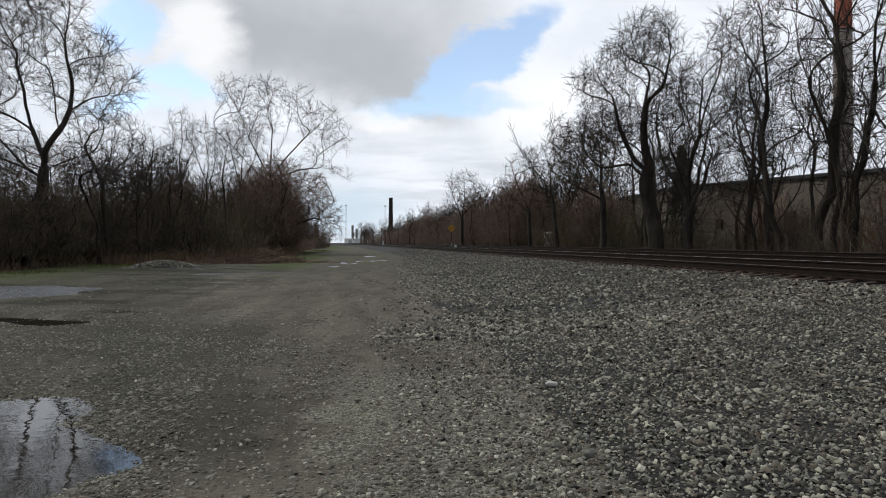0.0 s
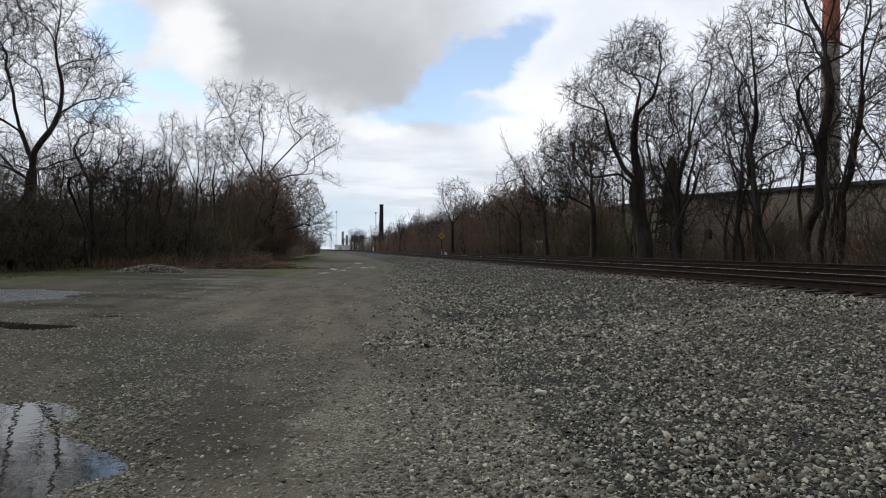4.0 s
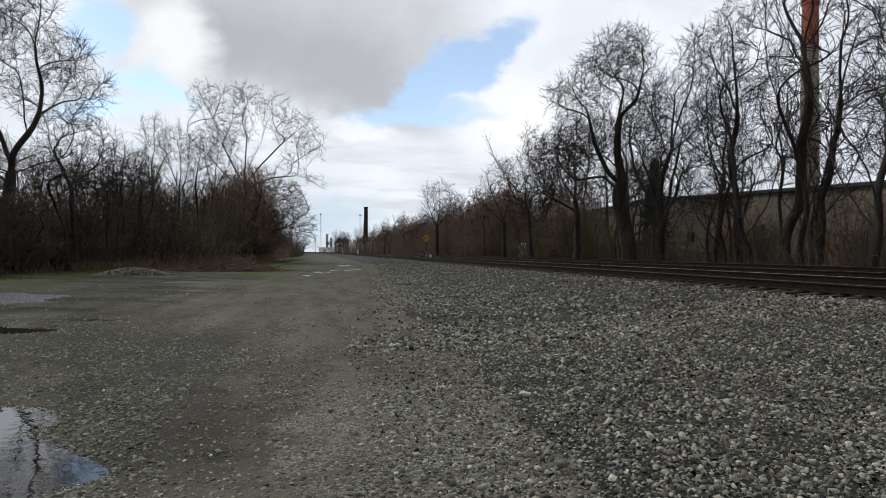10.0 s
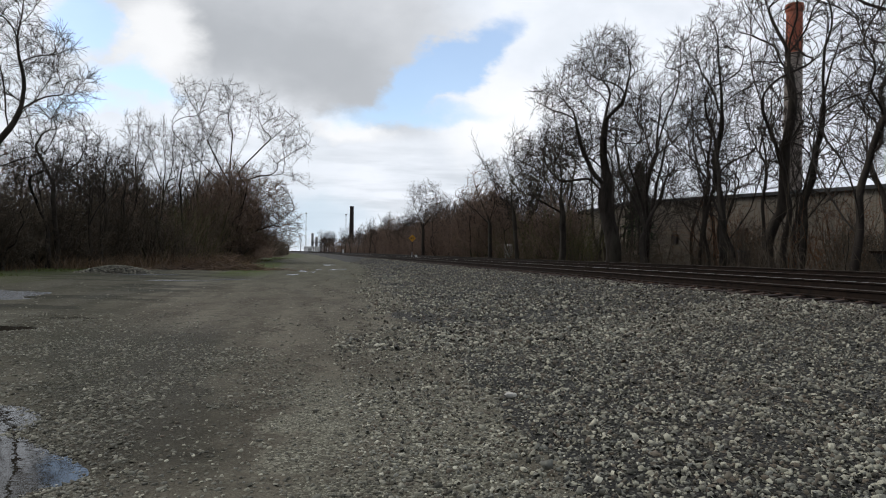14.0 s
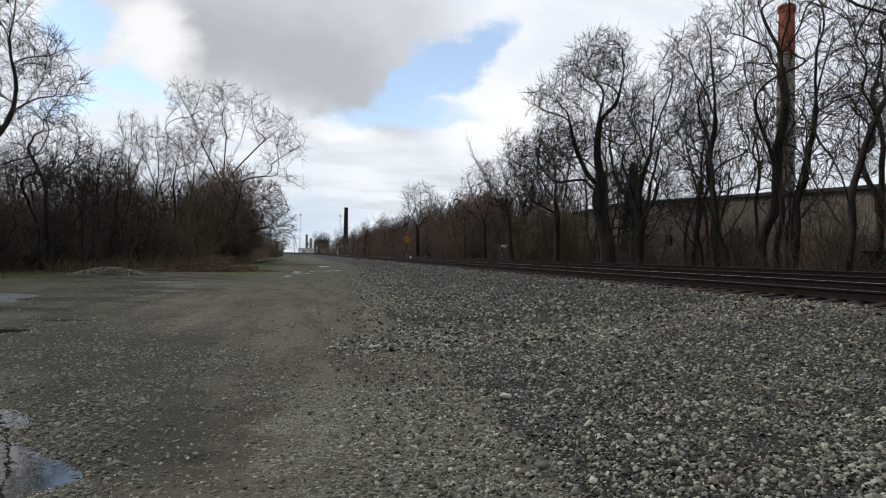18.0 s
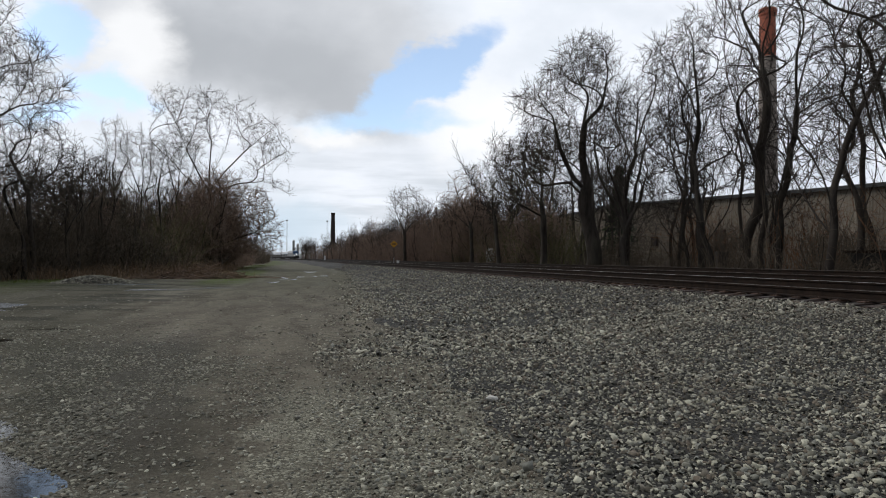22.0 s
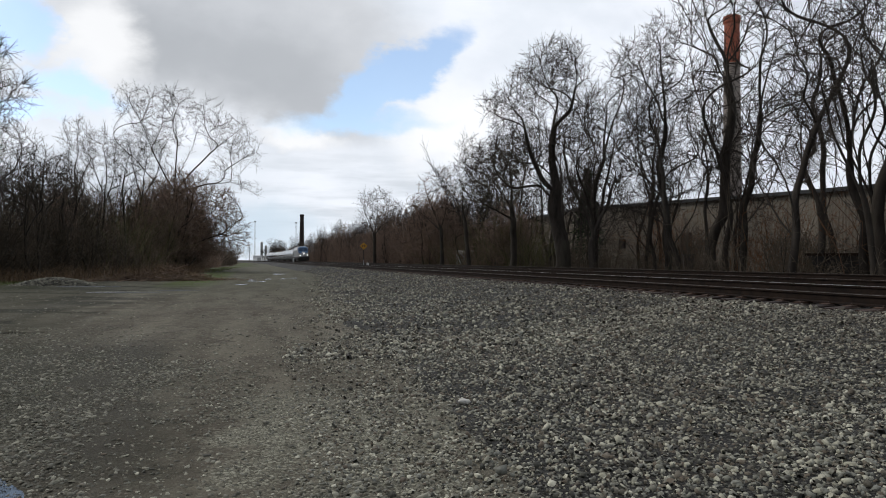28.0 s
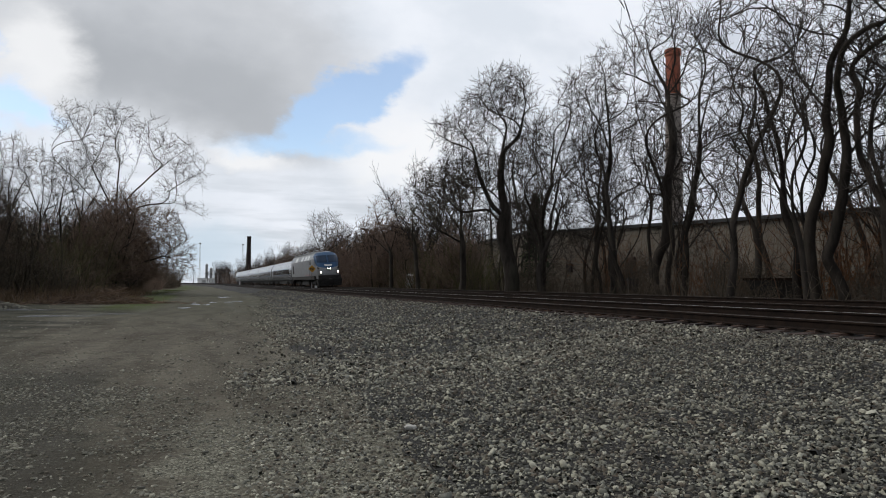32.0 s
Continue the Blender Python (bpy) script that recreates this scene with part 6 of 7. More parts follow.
def make_brush_pile():
    """A low heap of cut branches and dead stalks before the wood."""
    rng = np.random.default_rng(61)
    ob = thing("brush_pile", pose(-13.4, 49.0, 0.0, 0, 0, 12), "low heap of dead brown branches and stalks before the wood", "brush pile")
    for name, n, mat, long, r0 in (("stalk_heap", 1500, M_DEAD, 0.9, 0.011), ("branch_heap", 260, M_BRUSH_RED, 1.7, 0.022), ("log_heap", 14, M_BARK, 2.4, 0.085)):
        a, b = rng.normal(0, 2.1, n), rng.normal(0, 0.75, n)
        top = 1.0 * np.exp(-(a / 3.0) ** 2 - (b / 1.0) ** 2) * (0.6 + 0.6 * hash_noise(a + 40, b, 1.1, 62))
        mid = np.column_stack([a, b, 0.06 + (top if r0 < 0.05 else 0.08 + 0 * top) * rng.random(n)])
        d = np.column_stack([rng.normal(0, 1, n), rng.normal(0, 1, n), rng.normal(0.05, 0.3 if r0 < 0.05 else 0.03, n)])
        d *= (long * rng.uniform(0.4, 1.1, n) / np.linalg.norm(d, axis=1))[:, None] * 0.5
        pts = np.stack([mid - d, mid + rng.normal(0, 0.05, (n, 3)), mid + d], 1)
        pts[:, :, 2] = np.maximum(pts[:, :, 2], 0.03)
        rad = (r0 * rng.uniform(0.6, 1.3, n))[:, None] * np.array([1, 0.85, 0.45])
        part(name, tube_mesh([(pts, rad, 6 if r0 > 0.05 else 3)], name, mat, False), None, ob, kind="stuff")


def blades(name, spots, heights, mat, label, seed, wide=0.006, lean=0.5):
    rng = np.random.default_rng(seed)
    n = len(spots)
    base = np.column_stack([spots, surface(spots[:, 0], spots[:, 1]) - 0.01])
    d = np.column_stack([rng.normal(0, lean, (n, 2)), np.ones(n)]) * heights[:, None]
    mid = base + d * np.array([0.35, 0.35, 0.6])
    pts = np.stack([base, mid, base + d * np.array([1, 1, 0.9])], 1)
    rad = np.full((n, 3), wide) * np.array([1, 0.8, 0.2])
    return tagged(new(name, tube_mesh([(pts, rad, 3)], name, mat, False)), label, "grass", kind="stuff")


def plant_grass():
    rng = np.random.default_rng(15)
    n = 8000
    s = 24 + 110 * rng.random(n) ** 1.4
    p = woods_edge(s) + rng.normal(1.0, 1.0, n)
    q = spots_ps(p, s)
    keep = hash_noise(q[:, 0], q[:, 1], 2.5, 41) > 0.42
    q = q[keep]
    blades("grass", q, rng.uniform(0.04, 0.16, len(q)), M_GRASS, "short green turf along the wood's edge", 1, 0.012)
    n = 2200
    s = 24 + 80 * rng.random(n) ** 1.2
    p = woods_edge(s) + rng.normal(-0.9, 0.8, n)
    q = spots_ps(p, s)
    keep = hash_noise(q[:, 0], q[:, 1], 2.4, 42) > 0.5
    q = q[keep]
    blades("dead_weeds", q, rng.gamma(4, 0.13, len(q)).clip(0.15, 1.2), M_DEAD, "dead reddish-brown weeds before the wood", 2, 0.009, 0.35)
    n = 3200
    s = rng.uniform(46, 84, n)
    p = woods_edge(s) + rng.normal(0.3, 1.0, n)
    q = spots_ps(p, s)
    blades("dead_weeds", q, rng.gamma(4, 0.16, n).clip(0.2, 1.3), M_DEAD, "heap of dead reddish-brown weeds before the wood", 4, 0.012, 0.6)
    n = 2500
    s = 8 + 60 * rng.random(n)
    p = 20.3 + rng.gamma(1.5, 0.9, n)
    q = spots_ps(p, s)
    blades("dead_weeds", q, rng.gamma(4, 0.12, n).clip(0.1, 0.9), M_DEAD, "dead weeds beside the tracks", 3, 0.008, 0.35)


# ---- railway ----
GAUGE_RAILS = {1: ((10.5, 0.94), (11.985, 1.036)), 2: ((14.8, 1.083), (16.285, 1.19))}   # p of each rail's middle, height of its head
RAIL_S = list(np.arange(-45, 60, 3.0)) + list(np.arange(60, 270, 10.0)) + list(np.arange(270, 1230, 15.0))
FOOT = [(-0.075, 0), (0.075, 0), (0.075, 0.012), (0.012, 0.034), (0.009, 0.135), (0.034, 0.148), (0.036, 0.176), (0.028, 0.185),
        (-0.028, 0.185), (-0.036, 0.176), (-0.034, 0.148), (-0.009, 0.135), (-0.012, 0.034), (-0.075, 0.012)]


def rail_shape(p, head):
    return Shape().rings([[track_point(p + x, s, head - 0.185 + z) for x, z in FOOT] for s in RAIL_S])


def rail_top(p, head):
    return Shape().rings([[track_point(p + x, s, head + z) for x, z in ((-0.024, -0.004), (0.024, -0.004), (0.024, 0.002), (-0.024, 0.002))] for s in RAIL_S])


TIE_MESHES = []


def tie_meshes():
    rng = random.Random(4)
    for k in range(4):
        g = Shape()
        loops = []
        for x in (-1.3, -0.7, 0.0, 0.7, 1.3):
            j = [rng.uniform(-0.012, 0.012) for _ in range(6)]
            loops.append([(x + j[0], -0.115 + j[1], -0.17), (x + j[0], 0.115 + j[2], -0.17), (x, 0.118 + j[2], -0.02), (x, 0.10 + j[3], j[4] * 0.5), (x, -0.10 + j[5], j[4] * 0.5), (x, -0.118 + j[1], -0.02)])
        g.rings(loops)
        TIE_MESHES.append(raw_mesh("tie", g.v, g.f, M_TIE))


def make_track(number, label):
    (p0, h0), (p1, h1) = GAUGE_RAILS[number]
    ob = thing("railway_track", None, label, "railway track", "railway tracks")
    for p, h in ((p0, h0), (p1, h1)):
        r = part("rail", rail_shape(p, h), M_RUST, ob, "rust-brown steel rail")
        # only the nearer track's far rail gets the bright line, by its colour
        glint = number == 1 and p == p1
        part("rail_head", rail_top(p, h), M_RAILTOP_GLINT if glint else M_RAILTOP_DULL, r, "rubbed running surface with its glint painted in" if glint else "dull rubbed running surface")
    bank = math.degrees(math.atan2(h1 - h0, p1 - p0))
    mid, zm = (p0 + p1) / 2, (h0 + h1) / 2 - 0.2
    rng = random.Random(number)
    plate = Shape().box(-0.17, 0.17, -0.09, 0.09, 0.0, 0.016).box(-0.1, -0.085, -0.05, -0.03, 0.016, 0.05).box(0.085, 0.1, 0.03, 0.05, 0.016, 0.05)
    plate_me = raw_mesh("tie_plate", plate.v, plate.f, M_TIE_PLATE)
    rest = Shape()
    count = 260 if number == 1 else 160
    s, i = -6.0, 0
    while s < 600:
        c = track_point(mid + rng.uniform(-0.06, 0.06), s, zm + rng.uniform(-0.008, 0.004))
        m = pose(*c, 0, 0, track_turn(s) + rng.uniform(-1.0, 1.0)) @ pose(0, 0, 0, 0, -bank, 0)
        if i < count:
            t = part("tie", TIE_MESHES[rng.randrange(4)], None, ob, at=m)
            if i < 110:
                part("tie_plate", plate_me, None, t, at=pose(p0 - mid, 0, 0.001))
        else:
            rest.add([m @ Vector(v) for v in [(-1.3, -0.11, -0.17), (1.3, -0.11, -0.17), (1.3, 0.11, -0.17), (-1.3, 0.11, -0.17), (-1.3, -0.11, 0), (1.3, -0.11, 0), (1.3, 0.11, 0), (-1.3, 0.11, 0)]],
                     [(4, 5, 6, 7), (0, 1, 5, 4), (1, 2, 6, 5), (2, 3, 7, 6), (3, 0, 4, 7)])
        s += 0.56 + rng.uniform(-0.03, 0.03)
        i += 1
    part("far_ties", rest, M_TIE, ob, kind="stuff")


# ---- buildings ----
SHED_P = 40.0


def shed_top(s):
    return float(np.interp(s, [-12, 30, 43, 76, 99], [5.2, 6.5, 6.9, 8.15, 7.65]))


def make_shed():
    """A long steel-clad shed with a very low gable towards the tracks."""
    ob = thing("industrial_shed", None, "long tan steel-clad industrial shed with a low dark roof edge", "building")
    s = -12.0
    panels = thing("end_wall", None)
    panels.parent = ob
    rng = random.Random(8)
    while s < 98.9:
        w = 1.1
        g = Shape()
        loops = []
        z0, za, zb = 0.0, shed_top(s), shed_top(min(s + w, 99))
        prof = []
        for k in range(4):
            a = k * w / 4
            prof += [(a, 0.0), (a + 0.06, -0.035), (a + 0.12, -0.035), (a + 0.18, 0.0)]
        prof.append((w - 0.004, 0.0))
        verts = []
        for a, dp in prof:
            for z in (z0, za + (zb - za) * a / w - 0.05):
                verts.append(track_point(SHED_P + dp, s + a, z))
        for a, dp in (prof[-1], prof[0]):
            for z in (z0, za + (zb - za) * a / w - 0.05):
                verts.append(track_point(SHED_P + 0.12, s + a, z))
        n = len(verts) // 2
        g.add(verts, [(2 * i, 2 * i + 1, 2 * ((i + 1) % n) + 1, 2 * ((i + 1) % n)) for i in range(n)])
        part("wall_panel", g, M_TAN, panels)
        s += w
    body = Shape()
    ss = [-12, 30, 43, 76, 99]
    body.rings([[track_point(SHED_P + 0.13, s, 0), track_point(SHED_P + 60, s, 0), track_point(SHED_P + 60, s, shed_top(s) - 0.06), track_point(SHED_P + 0.13, s, shed_top(s) - 0.06)] for s in ss])
    part("side_wall", body, M_TAN, ob)
    roof = Shape()
    roof.rings([[track_point(SHED_P - 0.35, s, shed_top(s) - 0.2), track_point(SHED_P - 0.28, s, shed_top(s) - 0.2), track_point(SHED_P - 0.28, s, shed_top(s) - 0.05), track_point(SHED_P + 60.3, s, shed_top(s) - 0.05),
                 track_point(SHED_P + 60.3, s, shed_top(s) + 0.08), track_point(SHED_P - 0.35, s, shed_top(s) + 0.08)] for s in (-12.4, 30, 43, 76, 99.4)])
    part("roof", roof, M_ROOF, ob, "dark roof with a deep edge trim")
    girt = Shape()
    girt.rings([[track_point(SHED_P - 0.05, s, 3.3), track_point(SHED_P - 0.038, s, 3.3), track_point(SHED_P - 0.038, s, 3.42), track_point(SHED_P - 0.05, s, 3.42)] for s in (-12, 99)])
    part("seam_trim", girt, M_TAN, ob)
    for s, w, h, z in ((54.5, 1.3, 2.1, 2.2), (66, 1.0, 1.0, 3.0)):
        f = Shape()
        a, b = track_point(SHED_P - 0.3, s, z), track_point(SHED_P - 0.04, s, z)
        corners = []
        for zz in (z, z + h):
            for pp, sa in ((-0.3, 0), (-0.04, 0), (-0.04, w), (-0.3, w)):
                corners.append(track_point(SHED_P + pp, s + sa, zz))
        f.add(corners, [(3, 2, 1, 0), (4, 5, 6, 7), (0, 1, 5, 4), (1, 2, 6, 5), (2, 3, 7, 6), (3, 0, 4, 7)])
        part("wall_louver", f, M_BRICK_DARK, ob, "dark wall vent housing")


def make_brick_annex():
    ob = thing("brick_building", None, "low dark brick building behind the thicket", "building")
    g = Shape()
    g.rings([[track_point(41, s, 0), track_point(60, s, 0), track_point(60, s, 7.0), track_point(41, s, 7.0)] for s in (100, 150)])
    part("walls", g, M_BRICK_DARK, ob)
    r = Shape()
    r.rings([[track_point(40.6, s, 7.0), track_point(60.4, s, 7.0), track_point(60.4, s, 7.25), track_point(40.6, s, 7.25)] for s in (99.6, 150.4)])
    part("roof", r, M_ROOF, ob)


def chimney(x, y, r0, r1, top, bands, label, name="chimney"):
    ob = thing(name, pose(x, y, 0), label, "chimney")
    z = 0.0
    for i, (z1, mat) in enumerate(bands):
        g = Shape()
        n = 24
        loops = []
        steps = 5
        for k in range(steps + 1):
            zz = z + (z1 - z) * k / steps
            r = r0 + (r1 - r0) * zz / top
            loops.append([(r * math.cos(2 * math.pi * j / n), r * math.sin(2 * math.pi * j / n), zz) for j in range(n)])
        g.rings(loops)
        part("shaft", g, mat, ob)
        z = z1
    rim = Shape()
    rim.rings([[((r1 + d) * math.cos(2 * math.pi * j / 24), (r1 + d) * math.sin(2 * math.pi * j / 24), zz) for j in range(24)] for d, zz in ((0.02, top - 0.9), (0.13, top - 0.7), (0.13, top), (-0.25, top), (-0.25, top - 0.5))])
    part("rim", rim, bands[-1][1], ob)
    for k in range(4):
        zz = top * (0.3 + 0.17 * k)
        r = r0 + (r1 - r0) * zz / top + 0.02
        part("iron_band", Shape().rings([[(r * math.cos(2 * math.pi * j / 24), r * math.sin(2 * math.pi * j / 24), zz + d) for j in range(24)] for d in (0, 0.12)]), M_RUST, ob)


# ---- things along the railway ----
def make_sign():
    q = track_point(13.35, 79.8)
    z = float(surface(q.x, q.y))
    ob = thing("warning_sign", pose(q.x, q.y, z, 0, 0, 5), "yellow diamond railway sign with a black marking on a thin post", "sign")
    c, h = 3.22 - z, 0.44
    part("post", Shape().box(-0.035, 0.035, -0.02, 0.02, -0.3, c + 0.3), M_UNDER, ob, "thin dark steel post")
    part("post_foot", Shape().box(-0.05, 0.05, -0.04, 0.04, -0.2, 0.75), M_STEEL, ob, "pale lower post")
    part("plate", Shape().rings([[(0, yy, c - h), (h, yy, c), (0, yy, c + h), (-h, yy, c)] for yy in (-0.035, -0.022)]), M_YELLOW, ob, "yellow diamond plate")
    for x0, x1, z0, z1 in ((-0.2, -0.05, -0.09, 0.09), (0.01, 0.2, -0.1, -0.03), (0.01, 0.2, 0.03, 0.1)):
        part("marking", Shape().box(x0, x1, -0.041, -0.037, c + z0, c + z1), M_BLACK, ob, "black bar")
    for dz in (-0.28, 0.28):
        part("bolt", Shape().disc((0, -0.04, c + dz), (0, 1, 0), 0.02, 0.012, 8), M_STEEL, ob)
    b = thing("relay_box", pose(q.x + 0.5, q.y + 0.3, float(surface(q.x + 0.5, q.y + 0.3)), 0, 0, 8), "small white trackside box by the sign post", "box")
    part("case", Shape().box(-0.14, 0.14, -0.1, 0.1, -0.05, 0.36, 0.02), M_WHITE, b)
    part("lid", Shape().box(-0.16, 0.16, -0.12, 0.12, 0.36, 0.39, 0.01), M_WHITE, b)


def make_marker():
    q = track_point(13.35, 203)
    ob = thing("marker_post", pose(q.x, q.y, float(surface(q.x, q.y))), "short white trackside marker post", "post")
    part("post", Shape().box(-0.2, 0.2, -0.12, 0.12, -0.2, 1.15, 0.03), M_WHITE, ob)
    part("cap", Shape().box(-0.23, 0.23, -0.15, 0.15, 1.15, 1.22, 0.02), M_WHITE, ob)


def make_hopper():
    q = track_point(28.0, 26.6)
    ob = thing("scrap_hopper", pose(q.x, q.y, 0.2, 0, 0, 8.8 + 125), "dark rusty steel hopper with sloping sides behind the brush", "hopper")
    g = Shape()
    g.rings([[(-0.7, -0.55, 0.35), (0.7, -0.55, 0.35), (0.7, 0.55, 0.35), (-0.7, 0.55, 0.35)], [(-1.3, -0.95, 1.75), (1.3, -0.95, 1.75), (1.3, 0.95, 1.75), (-1.3, 0.95, 1.75)],
             [(-1.22, -0.87, 1.75), (1.22, -0.87, 1.75), (1.22, 0.87, 1.75), (-1.22, 0.87, 1.75)], [(-0.65, -0.5, 0.45), (0.65, -0.5, 0.45), (0.65, 0.5, 0.45), (-0.65, 0.5, 0.45)]])
    part("bin", g, M_UNDER, ob)
    for a, b, c, d in ((-1.38, 1.38, -1.03, -0.95), (-1.38, 1.38, 0.95, 1.03), (-1.38, -1.3, -0.95, 0.95), (1.3, 1.38, -0.95, 0.95)):
        part("rim", Shape().box(a, b, c, d, 1.66, 1.78), M_RUST, ob)
    for x in (-0.6, 0.6):
        for y in (-0.45, 0.45):
            part("leg", Shape().box(x - 0.05, x + 0.05, y - 0.05, y + 0.05, -0.2, 0.4), M_UNDER, ob)


def make_cabinet():
    q = track_point(26.0, 35.8)
    z = float(surface(q.x, q.y))
    ob = thing("trackside_cabinet", pose(q.x, q.y, z, 0, 0, 8.8 + 60), "dark weathered steel cabinet on posts among the trees", "cabinet")
    part("housing", Shape().box(-0.42, 0.42, -0.3, 0.3, 0.35, 1.75, 0.02), M_BRICK_DARK, ob)
    part("door", Shape().box(-0.38, 0.38, -0.325, -0.302, 0.4, 1.68, 0.008), M_BRICK_DARK, ob)
    part("roof", Shape().box(-0.48, 0.48, -0.36, 0.36, 1.75, 1.82, 0.015), M_UNDER, ob)
    for x in (-0.34, 0.34):
        for y in (-0.22, 0.22):
            part("post", Shape().box(x - 0.04, x + 0.04, y - 0.04, y + 0.04, -0.2, 0.35), M_UNDER, ob)


def make_gravel_pile():
    cx, cy = -16.2, 39.5
    rng = np.random.default_rng(3)
    g = Shape()
    n, m = 28, 9
    z0 = float(surface(cx, cy))
    loops = [[(1.05 * 2.5 * (1 - k / m) * math.cos(2 * math.pi * i / n) * (1 + 0.12 * math.sin(3 * i)), 1.6 * (1 - k / m) * math.sin(2 * math.pi * i / n), -0.1 + 0.5 * math.sin(0.5 * math.pi * k / m) ** 1.3) for i in range(n)] for k in range(m)]
    g.rings(loops)
    ob = thing("gravel_pile", pose(cx, cy, z0), "low mound of grey gravel on the lot", "gravel pile")
    part("mound", g, M_BALLAST, ob, smooth=True)
    r = np.sqrt(rng.random(1500))
    a = rng.uniform(0, 6.283, 1500)
    st = stones("gravel", cx + 2.6 * r * np.cos(a), cy + 1.6 * r * np.sin(a), rng.uniform(0.04, 0.10, 1500), M_STONE_DIRTY, "grey stones of the mound", sink=0.1, z=z0 - 0.08 + 0.48 * np.sin(0.5 * np.pi * (1 - r)) ** 1.3)
    st.data.transform(Matrix.Translation((-cx, -cy, -z0)))
    st.parent = ob
    del st["category"]


def make_far_things():
    ob = thing("warehouse", pose(-57, 420, 0, 0, 0, -42), "far white low warehouse at the end of the lane", "building")
    part("walls", Shape().box(-6, 5, 0, 20, 0, 3.9), M_CLEAN_WHITE, ob)
    part("roof", Shape().box(-6.3, 5.3, -0.3, 20.3, 3.9, 4.2), M_CLEAN_WHITE, ob)
    part("door", Shape().box(-2.2, 1.2, -0.05, 0.0, 0, 3.0), M_STEEL, ob, "grey roller door")
    part("annex", Shape().box(5, 9.5, 2, 18, 0, 4.4), M_CLEAN_WHITE, ob)
    for u, far, h, name in ((-0.1425, 460, 27.0, "radio_mast"), (-0.085, 420, 24.5, "light_mast")):
        x, y = ahead(u, far)
        m = thing(name, pose(x, y, 0), "far thin steel mast against the sky", "mast")
        for k in range(3):
            a = 2 * math.pi * k / 3
            part("leg", Shape().rod((0.55 * math.cos(a), 0.55 * math.sin(a), 0), (0.25 * math.cos(a), 0.25 * math.sin(a), h), 0.05, 0.04, 6), M_STEEL, m)
        lat = Shape()
        for k in range(14):
            z = h * k / 14
            lat.rod((-0.5, 0, z), (0.45, 0, z + h / 14), 0.04, 0.04, 4)
        part("lattice", lat, M_STEEL, m)
        part("head", Shape().box(-0.6, 0.6, -0.2, 0.2, h - 0.7, h), M_STEEL, m)
    for u, far, h in ((-0.133, 500, 14), (-0.127, 480, 11)):
        x, y = ahead(u, far)
        silo = thing("silo", pose(x, y, 0), "far grey silo on the skyline", "silo")
        part("shell", Shape().rod((0, 0, 0), (0, 0, h), 0.9, 0.9, 20), M_STEEL, silo)
        part("top", Shape().rod((0, 0, h), (0, 0, h + 0.6), 0.95, 0.3, 20), M_STEEL, silo)
    b = thing("concrete_block", pose(15.4, 25.9, float(surface(15.4, 25.9)) + 0.02, 0, 8, 30), "small pale broken concrete block beside the tracks", "block")
    part("block", Shape().box(-0.17, 0.17, -0.12, 0.12, 0, 0.2, 0.03), M_PALE_STONE, b)
    # a pale camper half hidden in the thicket
    x, y = 13.7, 79.5
    c = thing("parked_van", pose(x, y, float(surface(x, y)), 0, 0, 62) @ Matrix.Diagonal((1.1, 1.1, 1.15, 1)), "white parked van half hidden behind brush", "van")
    g = Shape()
    side = [(-2.4, 0.5), (2.5, 0.5), (2.5, 1.15), (1.75, 1.35), (1.2, 2.1), (-2.2, 2.2), (-2.4, 2.0)]
    g.rings([[(x, yy, z) for x, z in side] for yy in (-0.95, 0.95)])
    part("body", g, M_WHITE, c)
    part("windshield", Shape().rings([[(1.72 + d, -0.8, 1.42 + d), (1.72 + d, 0.8, 1.42 + d), (1.27 + d, 0.8, 2.03 + d), (1.27 + d, -0.8, 2.03 + d)] for d in (0.0, 0.025)]), M_GLASS, c, "dark windshield")
    for yy in (-0.6, 0.6):
        part("headlight", Shape().disc((2.5, yy, 0.9), (1, 0, 0), 0.11, 0.05, 12), M_STEEL, c)
    for yy in (-0.965, 0.955):
        part("side_window", Shape().box(-1.8, 0.9, yy, yy + 0.01, 1.35, 1.9), M_GLASS, c)
    for xx in (-1.5, 1.6):
        for yy in (-0.85, 0.85):
            w = part("wheel", Shape().disc((xx, yy, 0.35), (0, 1, 0), 0.35, 0.24, 20), M_UNDER, c)
            part("rim", Shape().disc((xx, yy + (0.12 if yy > 0 else -0.12), 0.35), (0, 1, 0), 0.2, 0.02, 14), M_STEEL, w)


def make_spruce(x, y, tall, wide, count, seed, label):
    ob = thing("spruce", pose(x, y, float(surface(x, y))), label, "tree")
    part("trunk", Shape().rod((0, 0, -0.3), (0, 0, tall), 0.16, 0.02, 8), M_BARK, ob)
    rng = np.random.default_rng(seed)
    f = rng.random(count) ** 0.8
    z = tall * (0.1 + 0.9 * f)
    reach = wide * (1 - f) * (0.75 + 0.25 * np.sin(z * 7)) + 0.08
    a = rng.uniform(0, 6.283, count)
    r = reach * np.sqrt(rng.random(count))
    base = np.column_stack([r * np.cos(a), r * np.sin(a), z - 0.25 * r + rng.normal(0, 0.1, count)])
    d = np.column_stack([np.cos(a), np.sin(a), -0.25 + rng.normal(0, 0.35, count)]) + rng.normal(0, 0.35, (count, 3))
    k = tall / 9.6
    pts = np.stack([base, base + d * 0.16 * k, base + d * 0.3 * k], 1)
    rad = np.full((count, 3), 0.024 * k * k) * np.array([0.6, 1, 0.2])
    part("crown", tube_mesh([(pts, rad, 3)], "crown", M_NEEDLE, False), None, ob, "dark green needles", kind="stuff")


